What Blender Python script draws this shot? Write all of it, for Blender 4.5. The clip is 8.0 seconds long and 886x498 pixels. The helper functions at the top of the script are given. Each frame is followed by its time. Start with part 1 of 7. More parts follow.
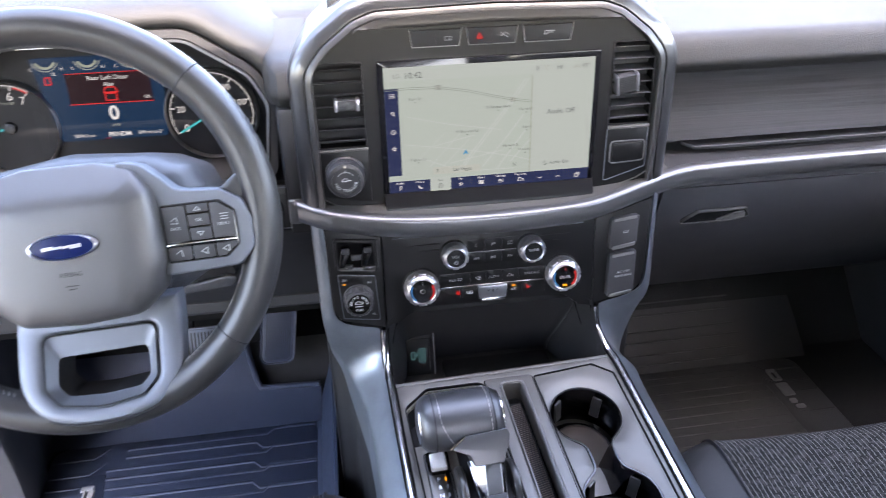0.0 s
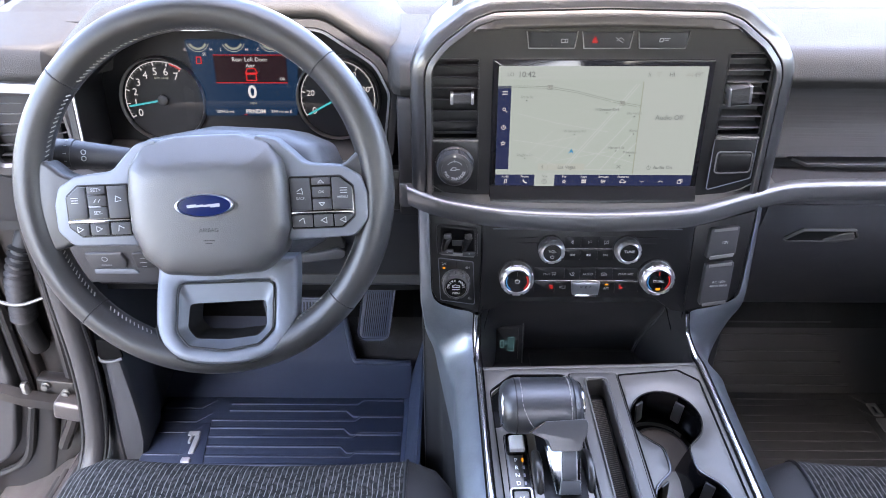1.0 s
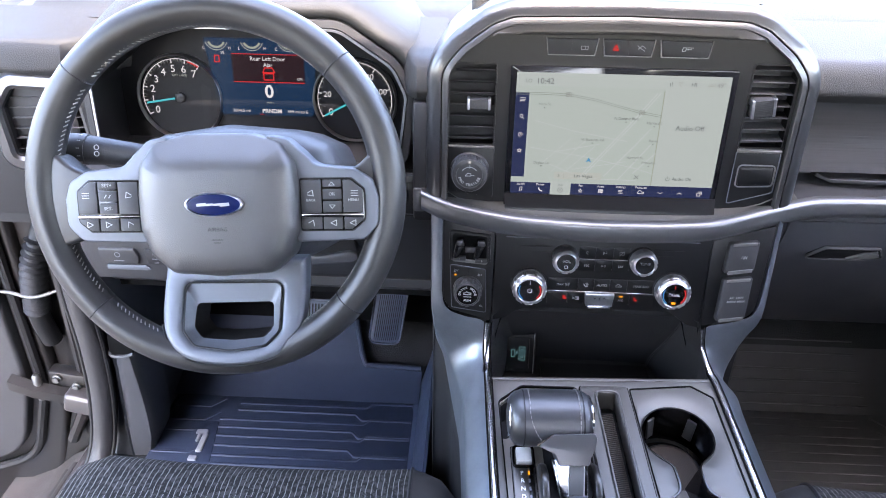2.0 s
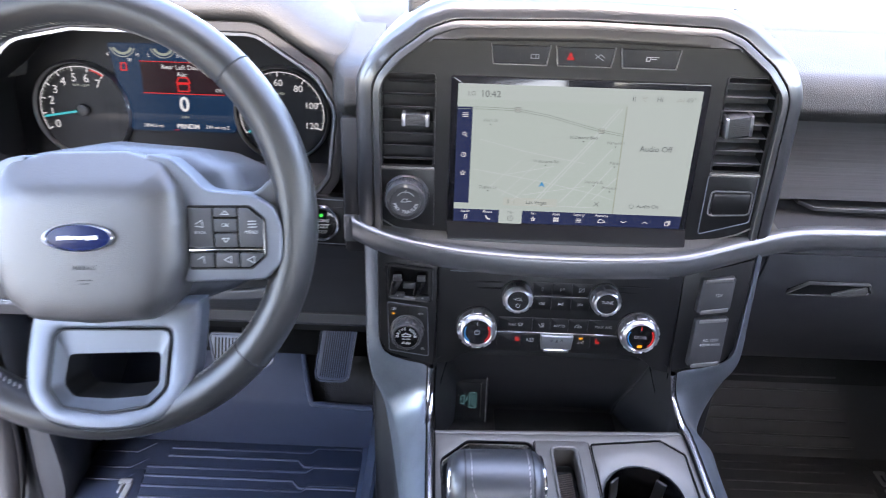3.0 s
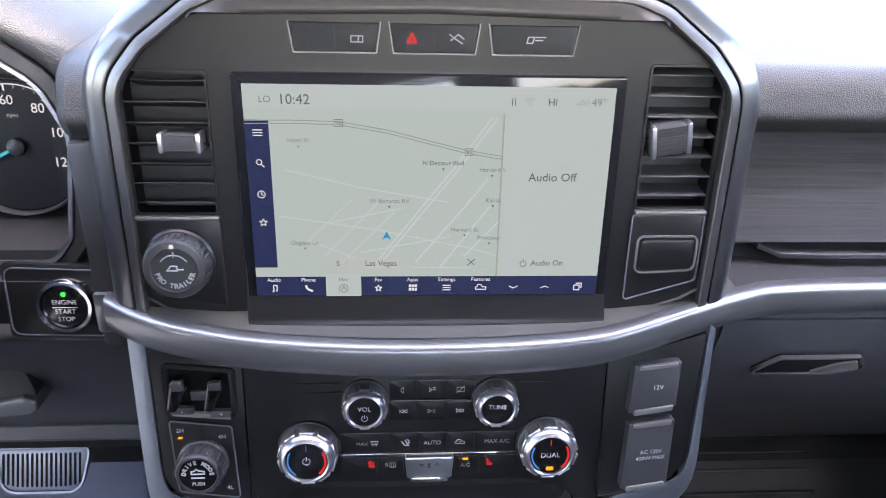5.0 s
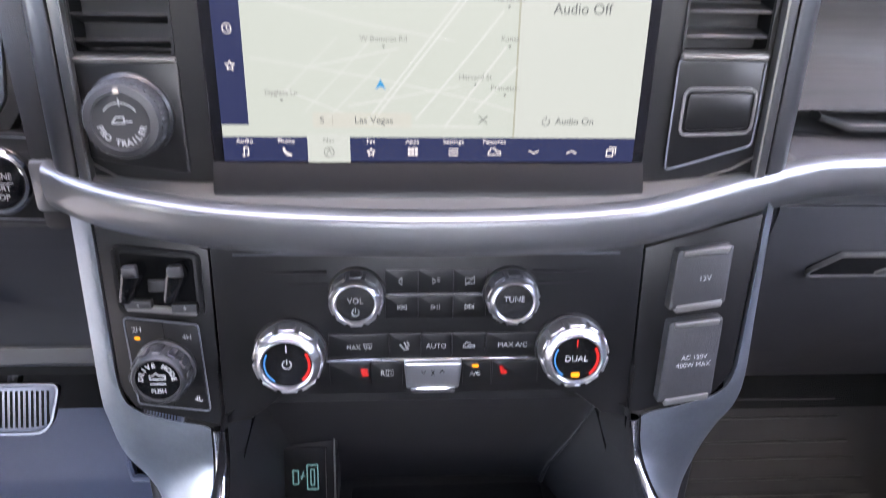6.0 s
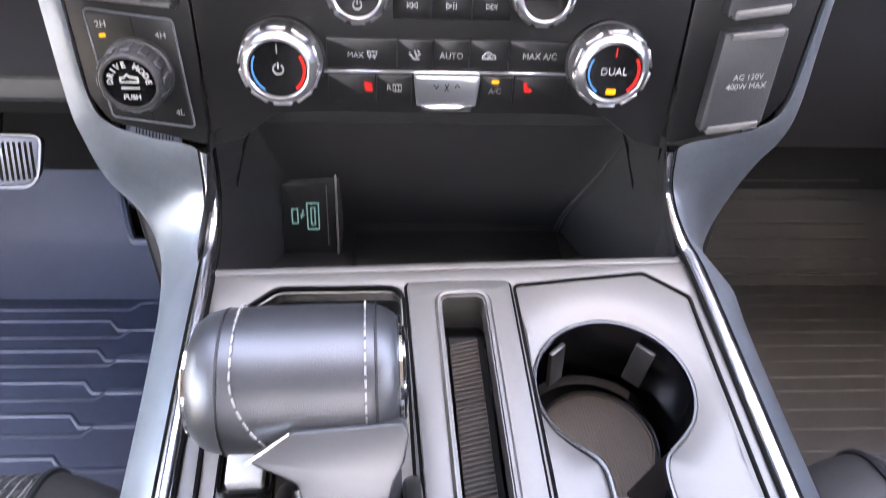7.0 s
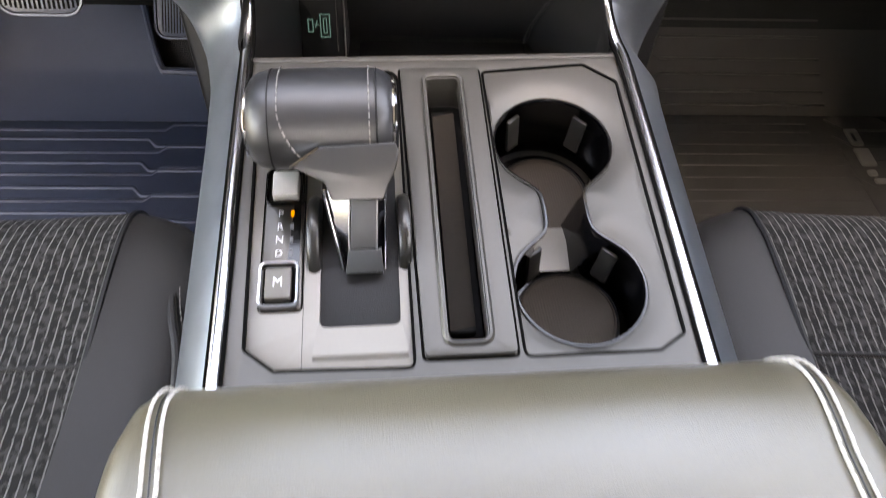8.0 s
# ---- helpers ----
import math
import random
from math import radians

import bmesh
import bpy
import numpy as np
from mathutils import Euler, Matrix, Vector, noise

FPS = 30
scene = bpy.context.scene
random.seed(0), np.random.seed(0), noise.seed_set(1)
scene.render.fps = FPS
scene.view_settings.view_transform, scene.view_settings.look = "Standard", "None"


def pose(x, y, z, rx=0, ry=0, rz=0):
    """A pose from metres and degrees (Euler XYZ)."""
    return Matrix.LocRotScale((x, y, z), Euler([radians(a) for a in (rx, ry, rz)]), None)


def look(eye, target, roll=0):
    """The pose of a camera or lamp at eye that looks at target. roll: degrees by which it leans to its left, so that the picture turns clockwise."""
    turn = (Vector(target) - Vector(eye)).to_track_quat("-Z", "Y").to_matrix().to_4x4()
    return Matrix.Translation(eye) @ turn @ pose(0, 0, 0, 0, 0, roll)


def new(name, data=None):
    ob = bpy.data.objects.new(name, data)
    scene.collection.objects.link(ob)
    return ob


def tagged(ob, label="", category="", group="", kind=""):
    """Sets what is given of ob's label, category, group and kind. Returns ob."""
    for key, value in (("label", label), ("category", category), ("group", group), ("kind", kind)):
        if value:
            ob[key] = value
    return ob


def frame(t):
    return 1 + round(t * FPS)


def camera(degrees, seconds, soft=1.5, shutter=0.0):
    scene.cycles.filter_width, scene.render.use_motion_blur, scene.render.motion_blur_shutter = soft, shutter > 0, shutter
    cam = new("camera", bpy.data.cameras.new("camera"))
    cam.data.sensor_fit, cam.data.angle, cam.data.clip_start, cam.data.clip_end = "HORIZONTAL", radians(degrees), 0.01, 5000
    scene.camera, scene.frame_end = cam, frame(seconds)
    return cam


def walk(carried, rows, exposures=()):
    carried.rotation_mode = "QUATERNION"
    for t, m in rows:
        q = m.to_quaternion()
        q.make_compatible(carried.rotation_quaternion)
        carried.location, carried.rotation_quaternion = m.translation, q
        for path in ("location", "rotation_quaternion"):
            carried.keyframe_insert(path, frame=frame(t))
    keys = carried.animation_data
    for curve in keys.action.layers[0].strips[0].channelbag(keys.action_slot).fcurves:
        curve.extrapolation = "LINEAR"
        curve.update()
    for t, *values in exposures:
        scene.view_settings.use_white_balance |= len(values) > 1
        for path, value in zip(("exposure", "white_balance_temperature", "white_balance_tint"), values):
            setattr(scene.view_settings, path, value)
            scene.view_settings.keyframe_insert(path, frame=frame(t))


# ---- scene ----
cam = camera(63.5, 8.0, soft=0.95, shutter=0.35)
PATH = [
    (0, (-0.186, -0.241, 1.059), (0.066, 1.466, 0.049), -0.9),
    (0.5, (-0.196, -0.283, 1.069), (-0.123, 1.441, 0.059), -0.3),
    (1, (-0.191, -0.29, 1.07), (-0.211, 1.438, 0.062), -0.1),
    (2.5, (-0.169, -0.249, 1.056), (-0.245, 1.493, 0.077), 1.0),
    (3, (-0.132, -0.161, 1.025), (-0.155, 1.598, 0.073), 1.8),
    (3.5, (-0.085, -0.079, 0.985), (-0.074, 1.689, 0.051), 2.2),
    (4, (-0.054, -0.01, 0.954), (0.001, 1.772, 0.047), 2.5),
    (5.3, (-0.022, 0.118, 0.898), (0.112, 1.938, 0.081), 1.3),
    (5.5, (-0.022, 0.128, 0.876), (0.112, 1.949, 0.06), 1.2),
    (6, (-0.021, 0.149, 0.808), (0.1, 1.945, -0.064), 1.4),
    (6.5, (-0.021, 0.168, 0.744), (0.099, 1.865, -0.309), 2.1),
    (7, (-0.025, 0.168, 0.722), (0.088, 1.677, -0.586), 2.9),
    (7.5, (-0.024, 0.127, 0.748), (0.079, 1.451, -0.748), 3.8),
    (8, (-0.017, 0.007, 0.777), (0.085, 1.262, -0.777), 3.5),
]
walk(cam, [(t, look(eye, target, roll)) for t, eye, target, roll in PATH], [(0.0, 5.25, 7150, 18), (1.0, 5.2, 7000, 18), (3.5, 5.25, 6750, 17), (5.5, 5.3, 6850, 19), (6.0, 5.82, 7200, 21), (6.5, 6.08, 7700, 23), (7.0, 6.08, 8100, 20), (7.5, 5.85, 8800, 18), (8.0, 5.15, 10200, 16)])

# ---- daylight: clear sky, one high sun that reaches the dash top over the roof edge ----
SUN_UP, SUN_TURN = 58.0, 166.0
world = bpy.data.worlds.new("world")
scene.world = world
world.use_nodes = True
wn = world.node_tree.nodes
sky = wn.new("ShaderNodeTexSky")
sky.sky_type, sky.sun_disc = "NISHITA", False
sky.dust_density, sky.air_density, sky.ozone_density = 2.5, 1.0, 1.0
sky.sun_elevation, sky.sun_rotation = radians(SUN_UP), radians(SUN_TURN)
wn["Background"].inputs["Strength"].default_value = 0.15
world.node_tree.links.new(sky.outputs[0], wn["Background"].inputs["Color"])
sun = new("sun", bpy.data.lights.new("sun", "SUN"))
sun.data.energy, sun.data.angle, sun.data.color = 1.05, radians(0.55), (1.0, 0.95, 0.88)
sun_way = Vector((math.sin(radians(SUN_TURN)) * math.cos(radians(SUN_UP)), math.cos(radians(SUN_TURN)) * math.cos(radians(SUN_UP)), math.sin(radians(SUN_UP))))
sun.matrix_world = look(sun_way * 20, (0, 0, 0))

# ---- materials ----
LAMP = 0.0235  # how bright lit displays are against the daylight


def mat(name, col, rough=0.5, metal=0.0, grain=0.0, depth=0.0, vary=0.12, coat=0.0, stretch=(1, 1, 1), glow=0.0, spec=0.5, cells=False, patch=14.0):
    """A surface with fine relief (grain per metre, depth in metres), large and small variation of tone and of gloss."""
    m = bpy.data.materials.new(name)
    m.use_nodes = True
    t = m.node_tree
    n, link = t.nodes, t.links.new
    b = n["Principled BSDF"]
    b.inputs["Base Color"].default_value = (*col, 1)
    b.inputs["Roughness"].default_value = rough
    b.inputs["Metallic"].default_value = metal
    b.inputs["Coat Weight"].default_value = coat
    b.inputs["Coat Roughness"].default_value = 0.08
    b.inputs["Specular IOR Level"].default_value = spec
    if glow:
        b.inputs["Base Color"].default_value = (0.003, 0.003, 0.003, 1)
        b.inputs["Roughness"].default_value = 0.25
        b.inputs["Specular IOR Level"].default_value = 0.06
        b.inputs["Emission Color"].default_value = (*col, 1)
        b.inputs["Emission Strength"].default_value = glow * LAMP
        return m
    co = n.new("ShaderNodeTexCoord")
    mp = n.new("ShaderNodeMapping")
    mp.inputs["Scale"].default_value = stretch
    link(co.outputs["Object"], mp.inputs["Vector"])
    if vary:
        big, fine = n.new("ShaderNodeTexNoise"), n.new("ShaderNodeTexNoise")
        big.inputs["Scale"].default_value, big.inputs["Detail"].default_value = patch, 4
        fine.inputs["Scale"].default_value, fine.inputs["Detail"].default_value = 420.0, 2
        link(mp.outputs[0], big.inputs["Vector"]), link(mp.outputs[0], fine.inputs["Vector"])
        add = n.new("ShaderNodeMath")
        add.operation = "MULTIPLY_ADD"
        add.inputs[1].default_value = 0.45
        link(fine.outputs[0], add.inputs[0]), link(big.outputs[0], add.inputs[2])
        tone = n.new("ShaderNodeMapRange")
        tone.inputs[1].default_value, tone.inputs[2].default_value = 0.4, 1.05
        tone.inputs[3].default_value, tone.inputs[4].default_value = 1 - vary, 1 + vary
        link(add.outputs[0], tone.inputs[0])
        mix = n.new("ShaderNodeMix")
        mix.data_type, mix.blend_type = "RGBA", "MULTIPLY"
        mix.inputs["Factor"].default_value = 1.0
        mix.inputs["A"].default_value = (*col, 1)
        link(tone.outputs[0], mix.inputs["B"])
        link(mix.outputs["Result"], b.inputs["Base Color"])
        gloss = n.new("ShaderNodeMapRange")
        gloss.inputs[1].default_value, gloss.inputs[2].default_value = 0.4, 1.05
        gloss.inputs[3].default_value, gloss.inputs[4].default_value = max(0.03, rough * (1 - vary)), min(1, rough * (1 + vary))
        link(add.outputs[0], gloss.inputs[0]), link(gloss.outputs[0], b.inputs["Roughness"])
    if depth:
        g = n.new("ShaderNodeTexVoronoi" if cells else "ShaderNodeTexNoise")
        g.inputs["Scale"].default_value = grain
        link(mp.outputs[0], g.inputs["Vector"])
        bump = n.new("ShaderNodeBump")
        bump.inputs["Distance"].default_value, bump.inputs["Strength"].default_value = depth, 1.0
        link(g.outputs[0], bump.inputs["Height"]), link(bump.outputs[0], b.inputs["Normal"])
    return m


def cloth(name, dark, light, pitch, width):
    """Woven seat cloth: dark ground with pale broken stripes that run fore and aft."""
    m = mat(name, dark, 0.9, 0, 1100, 0.0006, 0.3, spec=0.1)
    t = m.node_tree
    n, link = t.nodes, t.links.new
    b = n["Principled BSDF"]
    co = n.new("ShaderNodeTexCoord")
    bend = n.new("ShaderNodeTexNoise")
    bend.inputs["Scale"].default_value = 55
    link(co.outputs["Object"], bend.inputs["Vector"])
    sep = n.new("ShaderNodeSeparateXYZ")
    link(co.outputs["Object"], sep.inputs[0])

    def math_node(op, a, c):
        k = n.new("ShaderNodeMath")
        k.operation = op
        for i, v in enumerate((a, c)):
            if isinstance(v, (int, float)):
                k.inputs[i].default_value = v
            else:
                link(v, k.inputs[i])
        return k.outputs[0]
    wob = math_node("MULTIPLY", bend.outputs[0], 0.004)
    xs = math_node("DIVIDE", math_node("ADD", sep.outputs[0], wob), pitch)
    line = math_node("LESS_THAN", math_node("FRACT", xs, 0), width)
    row = math_node("FLOOR", xs, 0)
    ys = math_node("FRACT", math_node("ADD", math_node("DIVIDE", sep.outputs[1], pitch * 5.0), math_node("MULTIPLY", row, 0.37)), 0)
    dash = math_node("MULTIPLY", line, math_node("LESS_THAN", ys, 0.93))
    fray = n.new("ShaderNodeTexNoise")
    fray.inputs["Scale"].default_value = 600
    link(co.outputs["Object"], fray.inputs["Vector"])
    mask = math_node("MULTIPLY", dash, math_node("GREATER_THAN", fray.outputs[0], 0.36))
    old = b.inputs["Base Color"].links[0].from_socket
    fleck = n.new("ShaderNodeTexNoise")
    fleck.inputs["Scale"].default_value, fleck.inputs["Detail"].default_value = 170, 3
    link(co.outputs["Object"], fleck.inputs["Vector"])
    patchy = n.new("ShaderNodeMix")
    patchy.data_type = "RGBA"
    link(math_node("MULTIPLY", math_node("GREATER_THAN", fleck.outputs[0], 0.53), 0.45), patchy.inputs["Factor"]), link(old, patchy.inputs["A"])
    patchy.inputs["B"].default_value = (light[0] * 0.45, light[1] * 0.45, light[2] * 0.45, 1)
    old = patchy.outputs["Result"]
    mix = n.new("ShaderNodeMix")
    mix.data_type = "RGBA"
    link(mask, mix.inputs["Factor"]), link(old, mix.inputs["A"])
    mix.inputs["B"].default_value = (*light, 1)
    link(mix.outputs["Result"], b.inputs["Base Color"])
    return m


DASH_TOP = mat("dash_top_vinyl", (0.0096, 0.0093, 0.0088), 0.6, 0, 900, 0.0004, 0.08, cells=True, spec=0.3)
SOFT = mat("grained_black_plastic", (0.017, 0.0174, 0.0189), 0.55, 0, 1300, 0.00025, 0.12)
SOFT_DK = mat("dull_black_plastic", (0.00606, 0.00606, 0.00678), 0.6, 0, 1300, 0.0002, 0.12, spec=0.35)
KNEE_DK = mat("dark_knee_plastic", (0.0125, 0.0128, 0.0142), 0.5, 0, 1400, 0.00025, 0.1)
# Paler copy of LOWER: light bounced up from the floor is in the colour.
GLOVE = mat("bounce_lit_glove_plastic", (0.036, 0.037, 0.0405), 0.46, 0, 1400, 0.00025, 0.1)
LOWER = mat("charcoal_lower_plastic", (0.026, 0.027, 0.030), 0.46, 0, 1400, 0.00025, 0.1)
GREY_GLOSS = mat("graphite_metallic_paint", (0.045, 0.0455, 0.047), 0.32, 0.75, 0, 0, 0.05, coat=0.40)
GREY_SATIN = mat("satin_grey_paint", (0.078, 0.074, 0.067), 0.44, 0.55, 0, 0, 0.06)
CUBBY = mat("charcoal_cubby_plastic", (0.0120, 0.0118, 0.0125), 0.40, 0, 1200, 0.0002, 0.1, spec=0.4)
PANEL = mat("dark_panel_lacquer", (0.0050, 0.0050, 0.0053), 0.36, 0.05, 0, 0, 0.08, spec=0.30)
BLACK = mat("piano_black", (0.00302, 0.00302, 0.0034), 0.16, 0, 0, 0, 0.05)
GREY_LIGHT = mat("bright_satin_edge", (0.252, 0.258, 0.276), 0.3, 0.9, 0, 0, 0.05)
CHIN = mat("satin_black_chin", (0.0022, 0.0022, 0.0025), 0.35, 0, 0, 0, 0.05, spec=0.22)
GLASS_BLACK = mat("black_glass", (0.006, 0.006, 0.007), 0.07, 0, 0, 0, 0.05, spec=0.25)
CAVITY = mat("cavity_black", (0.00378, 0.00378, 0.00416), 0.7, 0, 800, 0.0002, 0.1, spec=0.2)
CHROME = mat("chrome", (0.558, 0.564, 0.578), 0.13, 1.0, 0, 0, 0.06)
SILVER = mat("silver_wheel_trim", (0.098, 0.106, 0.120), 0.50, 0.5, 0, 0, 0.05)
KNOB = mat("knurled_knob_plastic", (0.022, 0.022, 0.0228), 0.45, 0.2, 0, 0, 0.1)
LEATHER = mat("black_leather", (0.0180, 0.0174, 0.0172), 0.38, 0, 1700, 0.00006, 0.10, cells=True, spec=0.44)
GRIP = mat("smooth_grip_leather", (0.0150, 0.0154, 0.017), 0.40, 0, 1700, 0.00006, 0.10, cells=True, spec=0.70)
HUB = mat("hub_vinyl", (0.0310, 0.0302, 0.0306), 0.42, 0, 1100, 0.00010, 0.08, cells=True, spec=0.75)
ARM = mat("armrest_leather", (0.100, 0.086, 0.058), 0.31, 0, 1100, 0.0001, 0.1, cells=True, spec=0.75)
BOLSTER = mat("bolster_vinyl", (0.0200, 0.0192, 0.0188), 0.52, 0, 1000, 0.0002, 0.12, spec=0.3)
THREAD_PALE = mat("off_white_thread", (0.52, 0.49, 0.44), 0.8, 0, 0, 0, 0.1)
THREAD = mat("pale_thread", (0.189, 0.181, 0.17), 0.8, 0, 0, 0, 0.1)
CLOTH = cloth("striped_seat_cloth", (0.0105, 0.0104, 0.0103), (0.108, 0.105, 0.099), 0.0072, 0.17)
CLOTH_SIDE = mat("plain_seat_cloth", (0.012, 0.0115, 0.011), 0.9, 0, 1000, 0.0006, 0.25, spec=0.1)
# Black rubber with the blue skylight of the driver side put into its colour.
RUBBER = mat("skylit_mat_rubber", (0.0112, 0.0162, 0.0300), 0.52, 0, 900, 0.0002, 0.10, spec=0.35)
# The same rubber coloured for the neutral light on the passenger side.
RUBBER_GREY = mat("neutral_mat_rubber", (0.0265, 0.0265, 0.0268), 0.55, 0, 900, 0.0002, 0.10, spec=0.3)
PEDAL = mat("worn_pedal_rubber", (0.019, 0.024, 0.038), 0.42, 0, 900, 0.0002, 0.15)
CARPET = mat("floor_carpet", (0.0170, 0.0165, 0.0163), 0.95, 0, 700, 0.002, 0.3, spec=0.1)
BAND_PAINT = mat("light_graphite_metallic_paint", (0.100, 0.101, 0.103), 0.40, 0.7, 0, 0, 0.05, coat=0.5)
BRUSHED = mat("brushed_dark_trim", (0.0175, 0.0175, 0.0180), 0.48, 0.08, 150, 0.0003, 0.60, stretch=(0.05, 1, 2.4), patch=55, spec=0.12)
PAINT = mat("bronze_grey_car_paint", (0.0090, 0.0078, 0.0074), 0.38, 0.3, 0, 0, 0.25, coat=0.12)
# Same bronze paint as PAINT, lightened: sunlight on sill and hinge put into colour.
PAINT_LT = mat("sunlit_bronze_car_paint", (0.040, 0.035, 0.033), 0.42, 0.3, 300, 0.0003, 0.35, coat=0.2)
TRIM_DK = mat("dark_pillar_trim", (0.0135, 0.0125, 0.0130), 0.5, 0, 1200, 0.0002, 0.12)
STEEL = mat("zinc_plated_steel", (0.10, 0.098, 0.094), 0.45, 0.85, 0, 0, 0.3)
SEAL = mat("seal_rubber", (0.00567, 0.00567, 0.00606), 0.6, 0, 500, 0.0003, 0.1, spec=0.25)
RIBBED = mat("ribbed_liner_rubber", (0.068, 0.056, 0.046), 0.75, 0, 0, 0, 0.15, spec=0.15)
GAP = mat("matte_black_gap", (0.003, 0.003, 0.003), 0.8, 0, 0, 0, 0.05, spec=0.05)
PRINT = mat("white_print", (0.235, 0.235, 0.235), 0.5, 0, 0, 0, 0.05)
PRINT_WHITE = mat("bright_white_print", (0.75, 0.75, 0.75), 0.5, 0, 0, 0, 0.05)
PRINT_DIM = mat("grey_print", (0.125, 0.128, 0.136), 0.5, 0, 0, 0, 0.05)
BADGE_BLUE = mat("blue_enamel", (0.004, 0.009, 0.046), 0.25, 0.0, 0, 0, 0.05, spec=0.15)
SMOKED_DK = mat("dark_bronze_satin_metal", (0.024, 0.0225, 0.021), 0.36, 0.6, 0, 0, 0.06)
SMOKED = mat("smoked_satin_metal", (0.055, 0.054, 0.052), 0.32, 0.7, 0, 0, 0.06)
BRACKET = mat("satin_bracket_metal", (0.060, 0.060, 0.061), 0.36, 0.6, 0, 0, 0.06)
STALK_GREY = mat("satin_stalk_grey", (0.055, 0.058, 0.060), 0.5, 0.2, 0, 0, 0.06)
GREY_EDGE = mat("satin_grey_edge", (0.11, 0.108, 0.105), 0.36, 0.4, 0, 0, 0.08)
# Graphite paint made paler and bluer: reflected sky is put into the colour.
FLANK = mat("skylit_graphite_paint", (0.140, 0.158, 0.178), 0.40, 0.75, 0, 0, 0.16, coat=0.15, patch=40)
KEY_BEIGE = mat("beige_satin_key", (0.125, 0.116, 0.102), 0.5, 0.1, 0, 0, 0.05)
KEY_WHITE = mat("pale_satin_key", (0.40, 0.395, 0.385), 0.4, 0.1, 0, 0, 0.05)
INDICATOR = mat("smoked_mirror_plate", (0.070, 0.066, 0.060), 0.34, 0.9, 0, 0, 0.04)
PLATE = mat("pale_satin_plate", (0.205, 0.189, 0.166), 0.46, 0.35, 0, 0, 0.06)
SMOKED_CHROME = mat("smoked_chrome", (0.105, 0.116, 0.140), 0.14, 1.0, 0, 0, 0.06)
POLISHED = mat("polished_chrome", (0.46, 0.47, 0.49), 0.22, 1.0, 0, 0, 0.05)
KNOB_CHROME = mat("bright_knob_chrome", (0.40, 0.40, 0.41), 0.30, 0.95, 0, 0, 0.10)
SATIN_CHROME = mat("satin_chrome", (0.40, 0.40, 0.41), 0.30, 1.0, 0, 0, 0.10)
EMBLEM = mat("cast_silver_emblem", (0.189, 0.189, 0.189), 0.4, 0.35, 0, 0, 0.1)
DIAL = mat("dial_black", (0.0040, 0.0040, 0.0046), 0.5, 0, 0, 0, 0.05, spec=0.12)
CONCRETE = mat("sunlit_asphalt", (0.050, 0.049, 0.048), 0.9, 0, 60, 0.004, 0.15, patch=2.0)
HEADLINER = mat("headliner_cloth", (0.66, 0.58, 0.46), 0.95, 0, 900, 0.0005, 0.06)
L_MAP = mat("screen_map", (0.475, 0.568, 0.535), glow=1.0)
L_SIDE = mat("screen_card", (0.495, 0.582, 0.560), glow=1.0)
L_ROAD = mat("screen_roads", (0.57, 0.655, 0.65), glow=1.0)
L_LINE = mat("screen_highway", (0.28, 0.34, 0.31), glow=1.0)
L_NAVY = mat("screen_navy", (0.022, 0.032, 0.10), glow=1.0)
L_INK = mat("screen_ink", (0.12, 0.14, 0.15), glow=1.0)
L_FAINT = mat("screen_faint", (0.38, 0.42, 0.39), glow=1.0)
L_MID = mat("screen_mid", (0.22, 0.25, 0.25), glow=1.0)
L_SHADE = mat("screen_shade", (0.36, 0.41, 0.35), glow=1.0)
L_PALE = mat("screen_pale", (0.50, 0.56, 0.52), glow=1.0)
L_WHITE = mat("lit_white", (0.85, 0.87, 0.9), glow=1.0)
L_RED = mat("lit_red", (0.80, 0.03, 0.03), glow=1.0)
L_AMBER = mat("lit_amber", (1.0, 0.38, 0.02), glow=1.6)
L_GREEN = mat("lit_green", (0.03, 0.7, 0.08), glow=1.6)
L_CYAN = mat("lit_cyan", (0.05, 0.62, 0.68), glow=1.0)
L_BLUE = mat("lit_blue", (0.05, 0.28, 0.75), glow=1.0)
L_ARROW = mat("screen_arrow", (0.02, 0.30, 0.62), glow=1.0)
L_CLUSTER = mat("cluster_blue", (0.006, 0.032, 0.085), glow=1.0)
L_CLUSTER_DK = mat("cluster_dark_red", (0.022, 0.006, 0.010), glow=1.0)
L_TEAL = mat("dim_teal", (0.2, 0.5, 0.55), glow=0.45)

from mathutils.geometry import delaunay_2d_cdt


# ---- mesh tools ----
def put(name, bm, material, parent=None, label="", m=None, angle=38):
    """Links a bmesh as one mesh object, smooth but for its sharp edges."""
    me = bpy.data.meshes.new(name)
    bmesh.ops.recalc_face_normals(bm, faces=bm.faces)
    bm.to_mesh(me)
    bm.free()
    for p in me.polygons:
        p.use_smooth = True
    me.set_sharp_from_angle(angle=radians(angle))
    me.materials.append(material)
    ob = new(name, me)
    ob.parent = parent
    if m is not None:
        ob.matrix_basis = m
    if label:
        ob["label"] = label
    return ob


def part(name, bm, material, parent, label="", m=None, angle=38):
    return put(name, bm, material, parent, label, m, angle)


def thing(name, m, label, category, group="", kind=""):
    ob = new(name)
    ob.empty_display_size = 0.02
    ob.matrix_basis = m
    return tagged(ob, label, category, group, kind)


def moved(bm, m):
    bm.transform(m)
    return bm


def joined(*bms):
    """Several bmeshes as one."""
    out = bmesh.new()
    for b in bms:
        me = bpy.data.meshes.new("tmp")
        b.to_mesh(me)
        b.free()
        out.from_mesh(me)
        bpy.data.meshes.remove(me)
    return out


